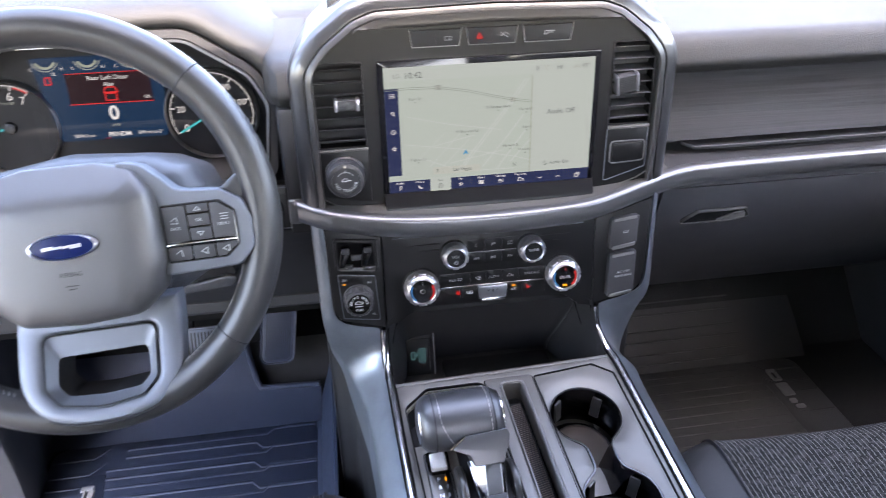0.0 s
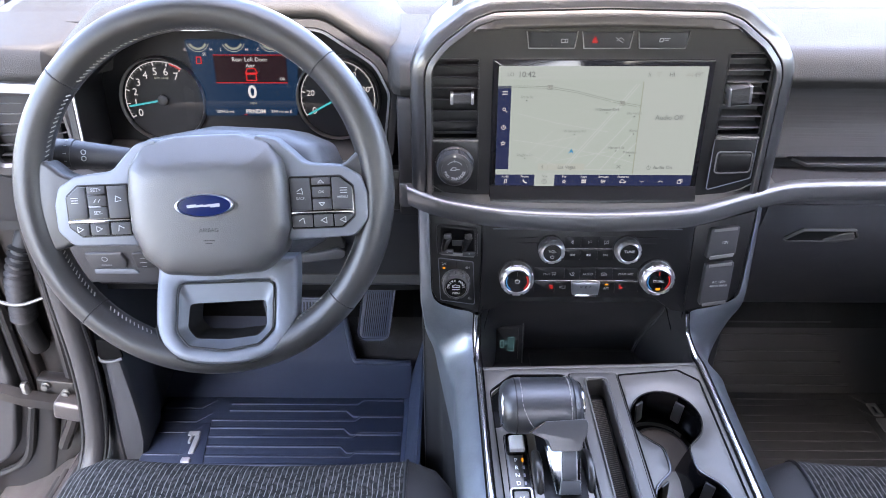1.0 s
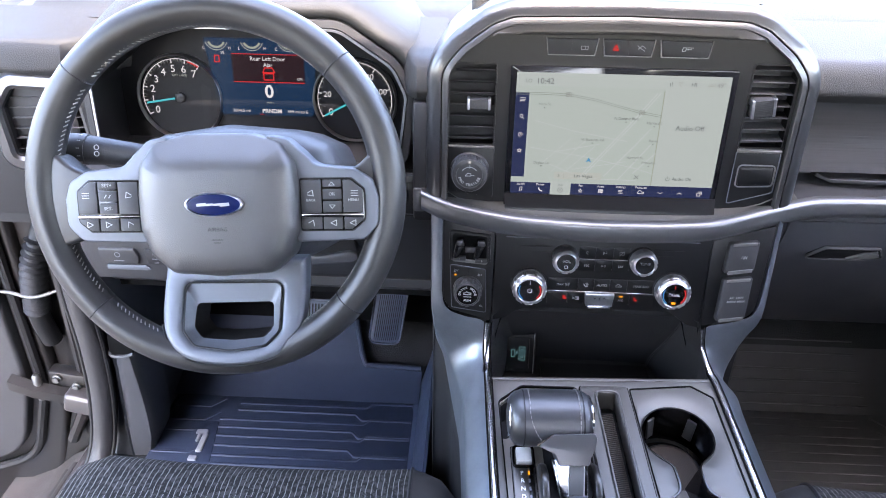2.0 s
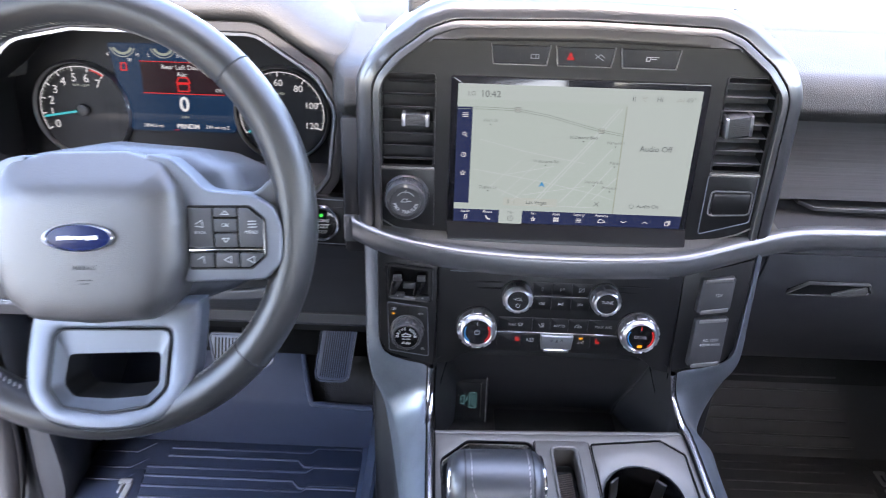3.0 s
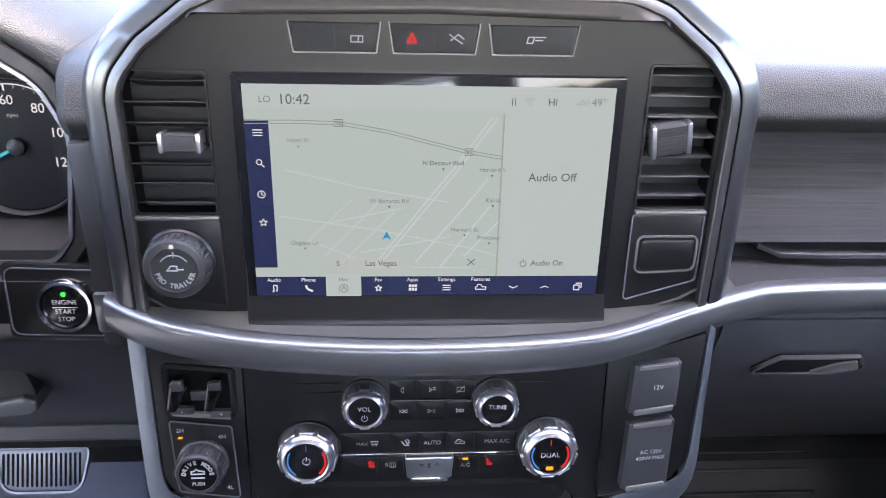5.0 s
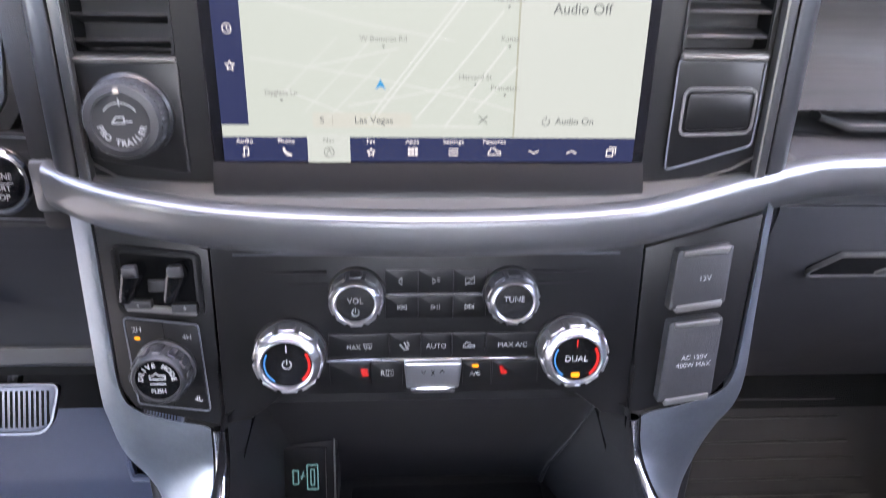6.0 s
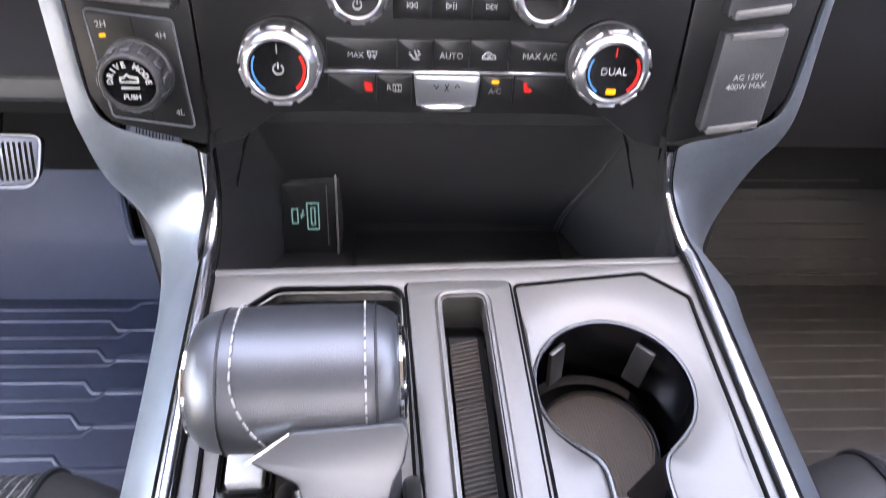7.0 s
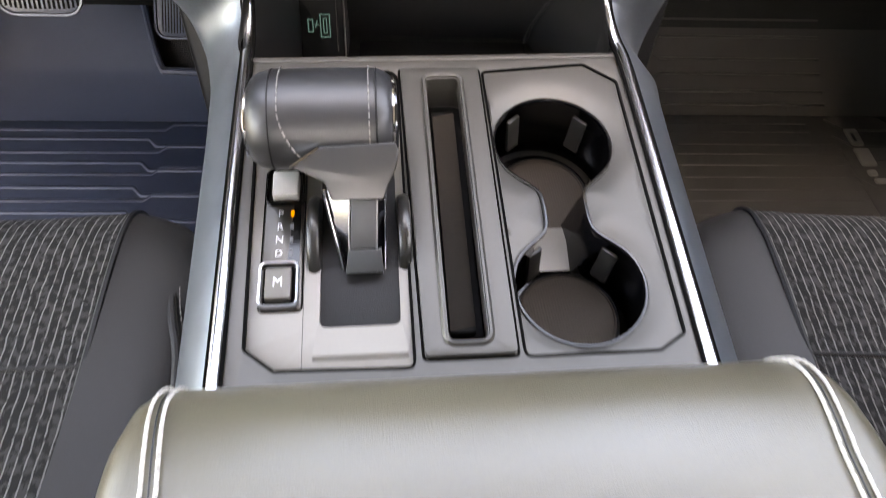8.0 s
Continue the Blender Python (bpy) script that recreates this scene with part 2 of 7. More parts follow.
def block(x0, x1, y0, y1, z0, z1, bev=0.0, seg=2):
    bm = bmesh.new()
    bmesh.ops.create_cube(bm, size=1)
    bm.transform(Matrix.Translation(((x0 + x1) / 2, (y0 + y1) / 2, (z0 + z1) / 2)) @ Matrix.Diagonal((abs(x1 - x0), abs(y1 - y0), abs(z1 - z0), 1)))
    if bev:
        bmesh.ops.bevel(bm, geom=bm.edges[:], offset=bev, segments=seg, affect="EDGES", profile=0.5, clamp_overlap=True)
    return bm


def rounded(pts, r, n=5):
    """A closed outline with its corners rounded; r is one radius or one for each corner."""
    out, k = [], len(pts)
    for i in range(k):
        p, a, b = Vector(pts[i]), Vector(pts[i - 1]), Vector(pts[(i + 1) % k])
        rad = r[i] if isinstance(r, (list, tuple)) else r
        u, v = (a - p), (b - p)
        lu, lv = u.length, v.length
        u.normalize(), v.normalize()
        ang = u.angle(v, 3.0)
        d = min(rad / max(math.tan(ang / 2), 1e-4), lu * 0.49, lv * 0.49)
        if rad <= 0 or d < 1e-6:
            out.append((p.x, p.y))
            continue
        s, e = p + u * d, p + v * d
        for j in range(n + 1):
            f = j / n
            q = s * (1 - f) ** 2 + p * 2 * f * (1 - f) + e * f ** 2
            out.append((q.x, q.y))
    return out


def rect(x0, x1, y0, y1, r=0.0, n=4):
    return rounded([(x0, y0), (x1, y0), (x1, y1), (x0, y1)], r, n) if r else [(x0, y0), (x1, y0), (x1, y1), (x0, y1)]


def circle(cx, cy, r, n=32):
    return [(cx + r * math.cos(2 * math.pi * i / n), cy + r * math.sin(2 * math.pi * i / n)) for i in range(n)]


def prism(outer, z0, z1, bev=0.0, seg=2, holes=()):
    """A plate of the given outline between z0 and z1, with holes through it; the upper rim is bevelled."""
    bm = bmesh.new()
    edges = []
    for loop in (outer, *holes):
        vs = [bm.verts.new((x, y, z0)) for x, y in loop]
        edges += [bm.edges.new((vs[i], vs[(i + 1) % len(vs)])) for i in range(len(vs))]
    if holes:
        bmesh.ops.triangle_fill(bm, use_beauty=True, use_dissolve=False, edges=edges)
    else:
        bmesh.ops.contextual_create(bm, geom=edges)
    faces = bm.faces[:]
    got = bmesh.ops.extrude_face_region(bm, geom=faces)
    top = [g for g in got["geom"] if isinstance(g, bmesh.types.BMVert)]
    bmesh.ops.translate(bm, verts=top, vec=(0, 0, z1 - z0))
    bmesh.ops.recalc_face_normals(bm, faces=bm.faces)
    if bev:
        s = set(top)
        rim = [e for e in bm.edges if e.verts[0] in s and e.verts[1] in s and len(e.link_faces) == 2 and e.calc_face_angle(0) > 0.6]
        bmesh.ops.bevel(bm, geom=rim, offset=bev, segments=seg, affect="EDGES", profile=0.5, clamp_overlap=True)
    return bm


def lathe(profile, n=40, close=True):
    """A solid of revolution about z from (radius, height) pairs."""
    bm = bmesh.new()
    rings = [[bm.verts.new((r * math.cos(2 * math.pi * i / n), r * math.sin(2 * math.pi * i / n), z)) for i in range(n)] for r, z in profile]
    for a, b in zip(rings, rings[1:]):
        for i in range(n):
            bm.faces.new((a[i], a[(i + 1) % n], b[(i + 1) % n], b[i]))
    if close:
        bm.faces.new(rings[0][::-1]), bm.faces.new(rings[-1])
    return bm


def loft(sections, closed=False, caps=True):
    """A skin over sections of equally many points."""
    bm = bmesh.new()
    rows = [[bm.verts.new(p) for p in s] for s in sections]
    k = len(rows[0])
    for a, b in zip(rows, rows[1:]):
        for i in range(k if closed else k - 1):
            bm.faces.new((a[i], a[(i + 1) % k], b[(i + 1) % k], b[i]))
    if closed and caps:
        bm.faces.new(rows[0][::-1]), bm.faces.new(rows[-1])
    return bm


def smooth_line(pts, per=6):
    """A Catmull-Rom line through points of any dimension."""
    P = [np.array(p, float) for p in pts]
    P = [2 * P[0] - P[1]] + P + [2 * P[-1] - P[-2]]
    out = []
    for i in range(1, len(P) - 2):
        a, b, c, d = P[i - 1:i + 3]
        for j in range(per):
            t = j / per
            out.append(0.5 * (2 * b + (c - a) * t + (2 * a - 5 * b + 4 * c - d) * t * t + (3 * b - a - 3 * c + d) * t ** 3))
    out.append(P[-2])
    return out


def tube(pts, r, n=8, closed=False):
    """A round bar along a line; r is one radius or one for each point."""
    P = [Vector(p) for p in pts]
    k = len(P)
    rings, up = [], None
    for i in range(k):
        a = P[i - 1] if (closed or i) else P[i]
        b = P[(i + 1) % k] if (closed or i < k - 1) else P[i]
        d = (b - a).normalized()
        if up is None:
            up = d.orthogonal().normalized()
        up = (up - d * up.dot(d)).normalized()
        side = d.cross(up)
        rad = r[i] if isinstance(r, (list, tuple)) else r
        rings.append([P[i] + (up * math.cos(2 * math.pi * j / n) + side * math.sin(2 * math.pi * j / n)) * rad for j in range(n)])
    if closed:
        rings.append(rings[0])
    bm = loft(rings, closed=True, caps=not closed)
    if closed:
        bmesh.ops.remove_doubles(bm, verts=bm.verts, dist=1e-6)
    return bm


def sweep2(path, profile, closed=False):
    """A profile of (outward, z) pairs carried along a flat line in xy; outward is to the line's left."""
    k = len(path)
    rows = []
    for i in range(k):
        a = Vector(path[i - 1] if (closed or i) else path[i])
        b = Vector(path[(i + 1) % k] if (closed or i < k - 1) else path[i])
        d = (b - a).normalized()
        nrm = Vector((-d.y, d.x))
        rows.append([(path[i][0] + nrm.x * o, path[i][1] + nrm.y * o, z) for o, z in profile])
    if closed:
        rows.append(rows[0])
    bm = loft(rows)
    bmesh.ops.remove_doubles(bm, verts=bm.verts, dist=1e-6)
    return bm


def strokes(lines, width, z0=0.0, z1=0.0004):
    """Thin raised lines of one width for printed marks."""
    bms = []
    for pts in lines:
        for a, b in zip(pts, pts[1:]):
            a, b = Vector(a), Vector(b)
            d = b - a
            if d.length < 1e-7:
                continue
            d.normalize()
            e = Vector((-d.y, d.x)) * width / 2
            a2, b2 = a - d * width * 0.3, b + d * width * 0.3
            bms.append(prism([(a2 + e)[:], (a2 - e)[:], (b2 - e)[:], (b2 + e)[:]], z0, z1))
    return joined(*bms)


def arc(cx, cy, r, a0, a1, n=10):
    return [(cx + r * math.cos(radians(a0 + (a1 - a0) * i / n)), cy + r * math.sin(radians(a0 + (a1 - a0) * i / n))) for i in range(n + 1)]


def letters(text, size, material, parent, x, y, z, turn=0.0, align="CENTER", name="lettering", bold=0.0, squeeze=1.0):
    """Printed words, as a thin mesh in the local xy plane."""
    cu = bpy.data.curves.new("words", "FONT")
    cu.body, cu.size, cu.align_x, cu.align_y = text, size, align, "CENTER"
    cu.extrude, cu.offset, cu.resolution_u = 0.0001, bold, 3
    tmp = bpy.data.objects.new("words", cu)
    me = bpy.data.meshes.new_from_object(tmp)
    bpy.data.objects.remove(tmp)
    bpy.data.curves.remove(cu)
    me.materials.clear()
    me.materials.append(material)
    ob = new(name, me)
    ob.parent = parent
    ob.matrix_basis = Matrix.Translation((x, y, z)) @ Matrix.Rotation(radians(turn), 4, "Z") @ Matrix.Diagonal((squeeze, 1, 1, 1))
    return ob


def arc_letters(text, size, material, parent, cx, cy, z, r, mid, step, inward=False):
    """Words round a circle: each letter stands on it."""
    k = len(text)
    for i, c in enumerate(text):
        if c == " ":
            continue
        off = (i - (k - 1) / 2) * step
        a = mid + off if inward else mid - off
        letters(c, size, material, parent, cx + r * math.cos(radians(a)), cy + r * math.sin(radians(a)), z, a + 90 if inward else a - 90, bold=0.0002)


def face_pose(x, y, z, lean, turn=0.0):
    """A frame on an upright face: local x to the right, y up the face, z out towards the seats."""
    return pose(x, y, z, 90 - lean, 0, turn)


# ---- setting: ground, cab shell ----
def structure(name, bm, material, label, m=None):
    return tagged(put(name, bm, material, None, "", m), label, name.split("_")[0], "", "structure")


structure("ground", block(-1500, 1500, -1500, 1500, -0.95, -0.70), CONCRETE, "sunlit grey asphalt ground outside the truck")
structure("floor", block(-0.86, 0.98, -1.35, 1.00, -0.05, 0.012), CARPET, "black carpeted cab floor")
structure("wall_firewall", loft([[(x, y, z) for y, z in ((0.93, 0.0), (1.08, 0.16), (1.2, 0.36), (1.24, 0.8), (1.30, 0.8), (1.30, -0.05), (0.93, -0.05))] for x in (-0.93, 0.98)], closed=True), CARPET, "black carpeted toe board and firewall")
structure("ceiling", block(-1.0, 1.08, -1.35, 0.395, 1.22, 1.27, 0.01), HEADLINER, "pale cloth headliner of the cab roof")
structure("wall_right", block(0.98, 1.06, -1.35, 1.25, -0.05, 0.905, 0.02), SOFT, "dark plastic passenger door panel")
structure("wall_rear", moved(prism(rect(-0.9, 1.0, -0.05, 1.215), 0.0, 0.07, 0, 2, (rect(-0.52, 0.62, 0.93, 1.19, 0.05),)), pose(0, -1.35, 0, 90)), SOFT, "dark rear wall of the cab with the back window opening")
structure("wall_left_rear", block(-0.98, -0.9, -1.35, -0.55, -0.05, 1.215, 0.02), SOFT, "dark plastic rear door panel, ajar")
for sx in (-0.90, 0.97):
    structure("trim_pillar", tube(smooth_line([(sx, 1.22, 0.86), (sx * 0.98, 0.88, 1.05), (sx * 0.95, 0.395, 1.22)]), 0.04, 8), HEADLINER, "slanting windscreen pillar trim")

structure("trim_pillar_foot", loft([[(x0, y, z), (x1, y, z), (x1, 1.30, z), (x0, 1.30, z)] for x0, x1, y, z in ((-1.0, -0.905, 0.83, 0.45), (-1.0, -0.905, 0.84, 0.70), (-1.0, -0.91, 0.90, 0.84), (-0.99, -0.915, 0.98, 0.95))], closed=True), SOFT, "dark plastic foot of the windscreen pillar")

# ---- dashboard ----
dash = thing("dashboard", pose(0, 0, 0), "charcoal grained plastic dashboard with pale sunlit top", "dashboard")


def along_x(xs, profile):
    return loft([[(x, y, z) for y, z in profile] for x in xs], closed=True)


part("top_pad", loft([[(x, y, z) for y, z in ((0.772, 0.836), (0.80, 0.847), (0.95, 0.862), (1.32, 0.875), (1.32, 0.82), (0.772, 0.80))] for x in (-0.84, -0.4, 0.3, 1.04)], closed=True), DASH_TOP, dash, "pale sunlit grained dash top")
part("end_roll", loft([[(x, y, z - d) for y, z in ((0.772, 0.836), (0.80, 0.847), (0.95, 0.862), (1.32, 0.875), (1.32, 0.70), (0.772, 0.70))] for x, d in ((-0.84, 0.0), (-0.865, 0.004), (-0.885, 0.016), (-0.90, 0.040), (-0.906, 0.09))], closed=True), SOFT, dash, "grey end of the dash that rolls down to the pillar")
PADR = rounded([(0.72, 0.772), (0.650, 0.772), (0.640, 0.786), (0.652, 0.822), (0.79, 0.8465), (0.79, 0.80)], [0, 0.006, 0.012, 0.03, 0, 0])
part("passenger_pad", along_x((0.222, 1.0), PADR), DASH_TOP, dash, "soft grained roll over the passenger panel")
PADM = [(y - 0.036, z) for y, z in PADR]
part("middle_pad", loft([[(x, y + k * (0.82 - y) / 0.2, z) for y, z in PADM] for x, k in ((-0.222, 0.0), (-0.256, 0.0), (-0.266, 0.010), (-0.278, 0.05), (-0.292, 0.12))], closed=True), DASH_TOP, dash)
part("side_pad", loft([[(x, y + k * (0.82 - y) / 0.2, z) for y, z in PADM] for x, k in ((-0.98, 0.06), (-0.80, 0.04), (-0.74, 0.045), (-0.70, 0.09), (-0.66, 0.14))], closed=True), DASH_TOP, dash)
part("bulkhead", block(-0.98, 1.0, 0.745, 0.9, 0.50, 0.80), SOFT_DK, dash)
part("brushed_insert", along_x((0.225, 1.0), [(0.652, 0.772), (0.655, 0.74), (0.651, 0.715), (0.637, 0.680), (0.70, 0.680), (0.70, 0.772)]), BRUSHED, dash, "dark trim strip with fine brushed streaks")
part("shelf", along_x((0.225, 1.0), rounded([(0.70, 0.680), (0.664, 0.678), (0.660, 0.668), (0.640, 0.654), (0.70, 0.645)], [0, 0.003, 0.004, 0.003, 0])), SOFT_DK, dash)
part("shelf_lip", loft([[(x, y + k, z + 0.6 * k) for y, z in rounded([(0.644, 0.6700), (0.6370, 0.6685), (0.6375, 0.6635), (0.662, 0.6630), (0.662, 0.6710)], 0.0010)] for x, k in ((0.288, 0.010), (0.306, 0.001), (0.35, 0.0), (1.0, 0.0))], closed=True), SOFT, dash, "thin moulded lip")
LOWR = [(0.70, 0.655), (0.634, 0.640), (0.629, 0.622), (0.634, 0.59), (0.652, 0.545), (0.69, 0.49), (0.77, 0.395), (0.89, 0.268), (0.92, 0.25), (0.95, 0.26), (0.95, 0.655)]
part("lower_panel", along_x((0.222, 1.0), [tuple(p) for p in smooth_line(LOWR[1:9], 5)] + LOWR[9:] + LOWR[:1]), GLOVE, dash)
part("side_fill", block(-0.262, -0.228, 0.606, 0.74, 0.60, 0.772, 0.006), SOFT_DK, dash)
part("cluster_sill", along_x((-0.74, -0.262), [(0.745, 0.672), (0.65, 0.662), (0.628, 0.650), (0.632, 0.60), (0.66, 0.56), (0.745, 0.56)]), SOFT_DK, dash)
part("left_fill", block(-0.98, -0.735, 0.655, 0.80, 0.56, 0.79, 0.01), SOFT_DK, dash)
KNEE = [(0.80, 0.61), (0.634, 0.612), (0.622, 0.600), (0.638, 0.572), (0.681, 0.507), (0.739, 0.424), (0.7435, 0.4160), (0.7465, 0.4140), (0.7455, 0.396), (0.752, 0.389), (0.80, 0.391)]
part("knee_panel", along_x((-0.80, -0.235), rounded(KNEE, [0, 0.006, 0.008, 0.02, 0.05, 0.01, 0, 0, 0.004, 0.004, 0])), KNEE_DK, dash, "dark plastic knee panel under the wheel")
part("knee_seam", loft([[(x, 0.7385, 0.4215), (x, 0.7412, 0.4166), (x, 0.7455, 0.4150)] for x in (-0.79, -0.24)]), GREY_SATIN, dash, "fine light edge of the panel joint")
# Two near-black sheets stand in for the shade of the pedal recess.
part("under_dash_shade", block(-0.80, -0.20, 0.762, 1.10, 0.372, 0.388), GAP, dash, "black sheet for the shade under the dash")
part("toe_board_shade", loft([[(x, 1.012, 0.135), (x, 1.062, 0.20), (x, 1.088, 0.38)] for x in (-0.86, -0.20)]), GAP, dash, "black sheet for the shade over the toe board")
part("column_surround", moved(prism(rounded([(-0.53, 0.505), (-0.362, 0.510), (-0.351, 0.520), (-0.364, 0.575), (-0.380, 0.62), (-0.53, 0.62)], [0.01, 0.004, 0.008, 0.03, 0.01, 0.01]), -0.69, -0.655, 0.004), Matrix.Rotation(radians(90), 4, "X")), SOFT_DK, dash, "dark surround under the steering column")
part("column_lip", moved(prism(rounded([(-0.53, 0.494), (-0.420, 0.4955), (-0.358, 0.5025), (-0.3495, 0.509), (-0.3505, 0.5175), (-0.362, 0.5220), (-0.40, 0.5130), (-0.53, 0.506)], 0.004), -0.690, -0.648, 0.003, 3), Matrix.Rotation(radians(90), 4, "X")), LOWER, dash, "grey rolled lip of the surround")

# trim band that sweeps under the screen and along the passenger side
BAND = smooth_line([(-0.250, 0.598, 0.6365), (-0.226, 0.584, 0.632), (-0.195, 0.573, 0.6277), (-0.137, 0.561, 0.6225), (-0.07, 0.554, 0.6205), (0.0, 0.552, 0.6198), (0.07, 0.554, 0.6205),
                    (0.128, 0.560, 0.6225), (0.168, 0.570, 0.627), (0.215, 0.585, 0.6335), (0.262, 0.600, 0.6382), (0.30, 0.609, 0.6385), (0.40, 0.615, 0.6380), (0.70, 0.620, 0.638), (1.0, 0.624, 0.638)], 5)


def band(profile):
    return loft([[(x, y - o, z + a) for a, o in profile] for x, y, z in BAND])


part("trim_band", band(smooth_line([(0.0150, -0.014), (0.0150, -0.005), (0.0140, 0.0002), (0.0118, 0.0030), (0.0085, 0.0042), (0.0, 0.0046), (-0.0068, 0.0034), (-0.0114, 0.0008), (-0.0138, -0.0030), (-0.0150, -0.03)], 3)), BAND_PAINT, dash, "glossy graphite metallic trim band")
LEDGE = [(0.0215, -0.055), (0.0178, -0.026), (0.0166, -0.014), (0.0160, -0.0075), (0.0152, -0.009), (0.0142, -0.03)]
part("trim_ledge", loft([[(x, y - o, z + a) for a, o in LEDGE] for x, y, z in BAND if x < 0.26]), GREY_SATIN, dash, "satin grey ledge over the trim band")
part("dark_ledge", loft([[(x, y - o, z + a) for a, o in ((0.024, -0.055), (0.017, -0.020), (0.0146, -0.008), (0.0142, -0.03))] for x, y, z in BAND if x > 0.25]), SOFT_DK, dash, "dark recess over the trim band")
part("band_end", block(-0.262, -0.244, 0.602, 0.66, 0.616, 0.652, 0.004), BAND_PAINT, dash)

# glove box
glove = thing("glove_box", pose(0, 0, 0), "charcoal plastic glove box with recessed latch", "glove box")
GD = [tuple(p) for p in smooth_line(LOWR[2:9], 5)][2:-4]
part("door", loft([[(x, y - 0.004, z) for y, z in GD] + [(x, y + 0.02, z) for y, z in GD[::-1]] for x in (0.262, 0.266, 0.90, 0.904)], closed=True), GLOVE, glove)
gm = face_pose(0.357, 0.6405, 0.5545, -24) @ Matrix.Diagonal((0.86, 0.95, 1, 1))
part("latch_recess", prism(rounded([(-0.062, -0.012), (0.03, -0.012), (0.062, -0.004), (0.052, 0.013), (-0.036, 0.013)], 0.004), -0.004, 0.0025, 0.001), CAVITY, glove, m=gm)
part("latch_rim", sweep2(rounded([(-0.062, -0.012), (0.03, -0.012), (0.064, -0.004), (0.052, 0.013), (-0.036, 0.013)], 0.004), [(0.0, 0.0), (0.0, 0.004), (-0.0025, 0.004), (-0.0025, 0.0)], True), GREY_EDGE, glove, m=gm)
part("latch_paddle", prism(rounded([(0.0, -0.010), (0.03, -0.010), (0.058, -0.004), (0.05, 0.010), (0.030, 0.006)], 0.003), 0.0015, 0.005, 0.0015), GREY_EDGE, glove, m=gm)

# binnacle hood round the instruments
hood = thing("binnacle_hood", face_pose(0, 0.645, 0.75, 5.7), "grained grey hood round the instruments with a thin silver edge", "instrument hood")
HOOD = rounded([(-0.700, -0.085), (-0.700, 0.025), (-0.640, 0.083), (-0.57, 0.097), (-0.362, 0.097), (-0.293, 0.052), (-0.275, 0.015), (-0.285, -0.065), (-0.30, -0.085)], [0.02, 0.03, 0.05, 0.04, 0.04, 0.04, 0.03, 0.01, 0.015])
part("inner_wall", sweep2(HOOD, [(0.0, -0.10), (0.0, 0.0)], True), PANEL, hood)
part("silver_edge", sweep2(HOOD, [(0.0, 0.0), (0.0, 0.003), (0.003, 0.003), (0.003, -0.004)], True), GREY_LIGHT, hood, "thin silver edge line")
part("black_border", sweep2(HOOD, [(0.003, 0.0), (0.005, 0.002), (0.014, 0.0), (0.015, -0.012)], True), SOFT_DK, hood)
HTOP = [p for p in HOOD if p[1] > -0.03]
part("hood_shell", sweep2(HTOP[::-1] if HTOP[0][0] > HTOP[-1][0] else HTOP, smooth_line([(0.015, -0.010), (0.017, -0.002), (0.026, 0.002), (0.036, -0.004), (0.046, -0.022), (0.056, -0.06), (0.064, -0.12), (0.066, -0.26)], 4)), DASH_TOP, hood, "grained grey hood shell")

# ---- screen housing on the centre of the dash ----
POD = (0, 0.592, 0.648)
BROW_EDGE = 0.2145
pod = thing("screen_housing", face_pose(*POD, 3.4), "dark panel framed in glossy graphite metallic trim", "dashboard housing")
HALF = [(0.232, -0.006), (0.233, 0.172), (0.206, 0.204), (0.168, 0.2325), (0.14, 0.243)]
POD_R = [0, 0.060, 0.060, 0.05, 0.06, 0.0, 0.06, 0.05, 0.060, 0.060, 0]
POD_OUT = rounded([(-x, y) for x, y in HALF] + [(0.0, 0.2465)] + HALF[::-1], POD_R, 7)
part("inner_frame", sweep2(POD_OUT, [(-0.0180, -0.004), (-0.0178, 0.0072), (-0.0168, 0.0082), (-0.0105, 0.0060), (-0.0096, 0.0048), (-0.0094, -0.004)]), SMOKED, pod, "graphite metallic inner frame")
# brow of the frame: it slopes in above the row of switches
BROW = [(x * (1 - 0.0145 / 0.232), y - 0.0175) for x, y in POD_OUT if y > 0.2225]
part("brow", loft([[(x, y + 0.004, 0.0065), (x, y, 0.0082), (x * 0.985, (y + max(BROW_EDGE, y - 0.012)) / 2, 0.0098), (x * 0.97, max(BROW_EDGE, y - 0.012) + 0.0008, 0.0105), (x * 0.97, max(BROW_EDGE, y - 0.012), 0.0098), (x * 0.97, max(BROW_EDGE, y - 0.012), -0.002)] for x, y in BROW]), SMOKED_DK, pod, "graphite metallic brow", angle=50)
part("frame", sweep2(POD_OUT, smooth_line([(-0.0088, -0.004), (-0.0086, 0.0035), (-0.0076, 0.0050), (-0.0040, 0.0040), (0.0000, 0.0026), (0.0045, 0.0), (0.0085, -0.004), (0.0108, -0.009), (0.0118, -0.020), (0.0120, -0.05), (0.0090, -0.16)], 3)), GREY_GLOSS, pod, "glossy graphite metallic frame")
POD_IN = rounded([(-x * 0.945, y * 0.955) for x, y in HALF] + [(0.0, 0.234)] + [(x * 0.945, y * 0.955) for x, y in HALF[::-1]], POD_R, 7)
part("inner_rim", sweep2(POD_IN, [(-0.003, 0.0), (-0.003, 0.0035), (0.001, 0.0045), (0.002, -0.003)]), PANEL, pod)
VENTS = (rounded([(-0.2145, 0.073), (-0.1555, 0.073), (-0.1555, 0.177), (-0.206, 0.177), (-0.2145, 0.168)], 0.004), rounded([(0.1555, 0.079), (0.2115, 0.079), (0.2115, 0.176), (0.204, 0.185), (0.1555, 0.185)], 0.004))
part("face_plate", prism(POD_IN, -0.012, 0.0, 0, 2, VENTS), PANEL, pod)
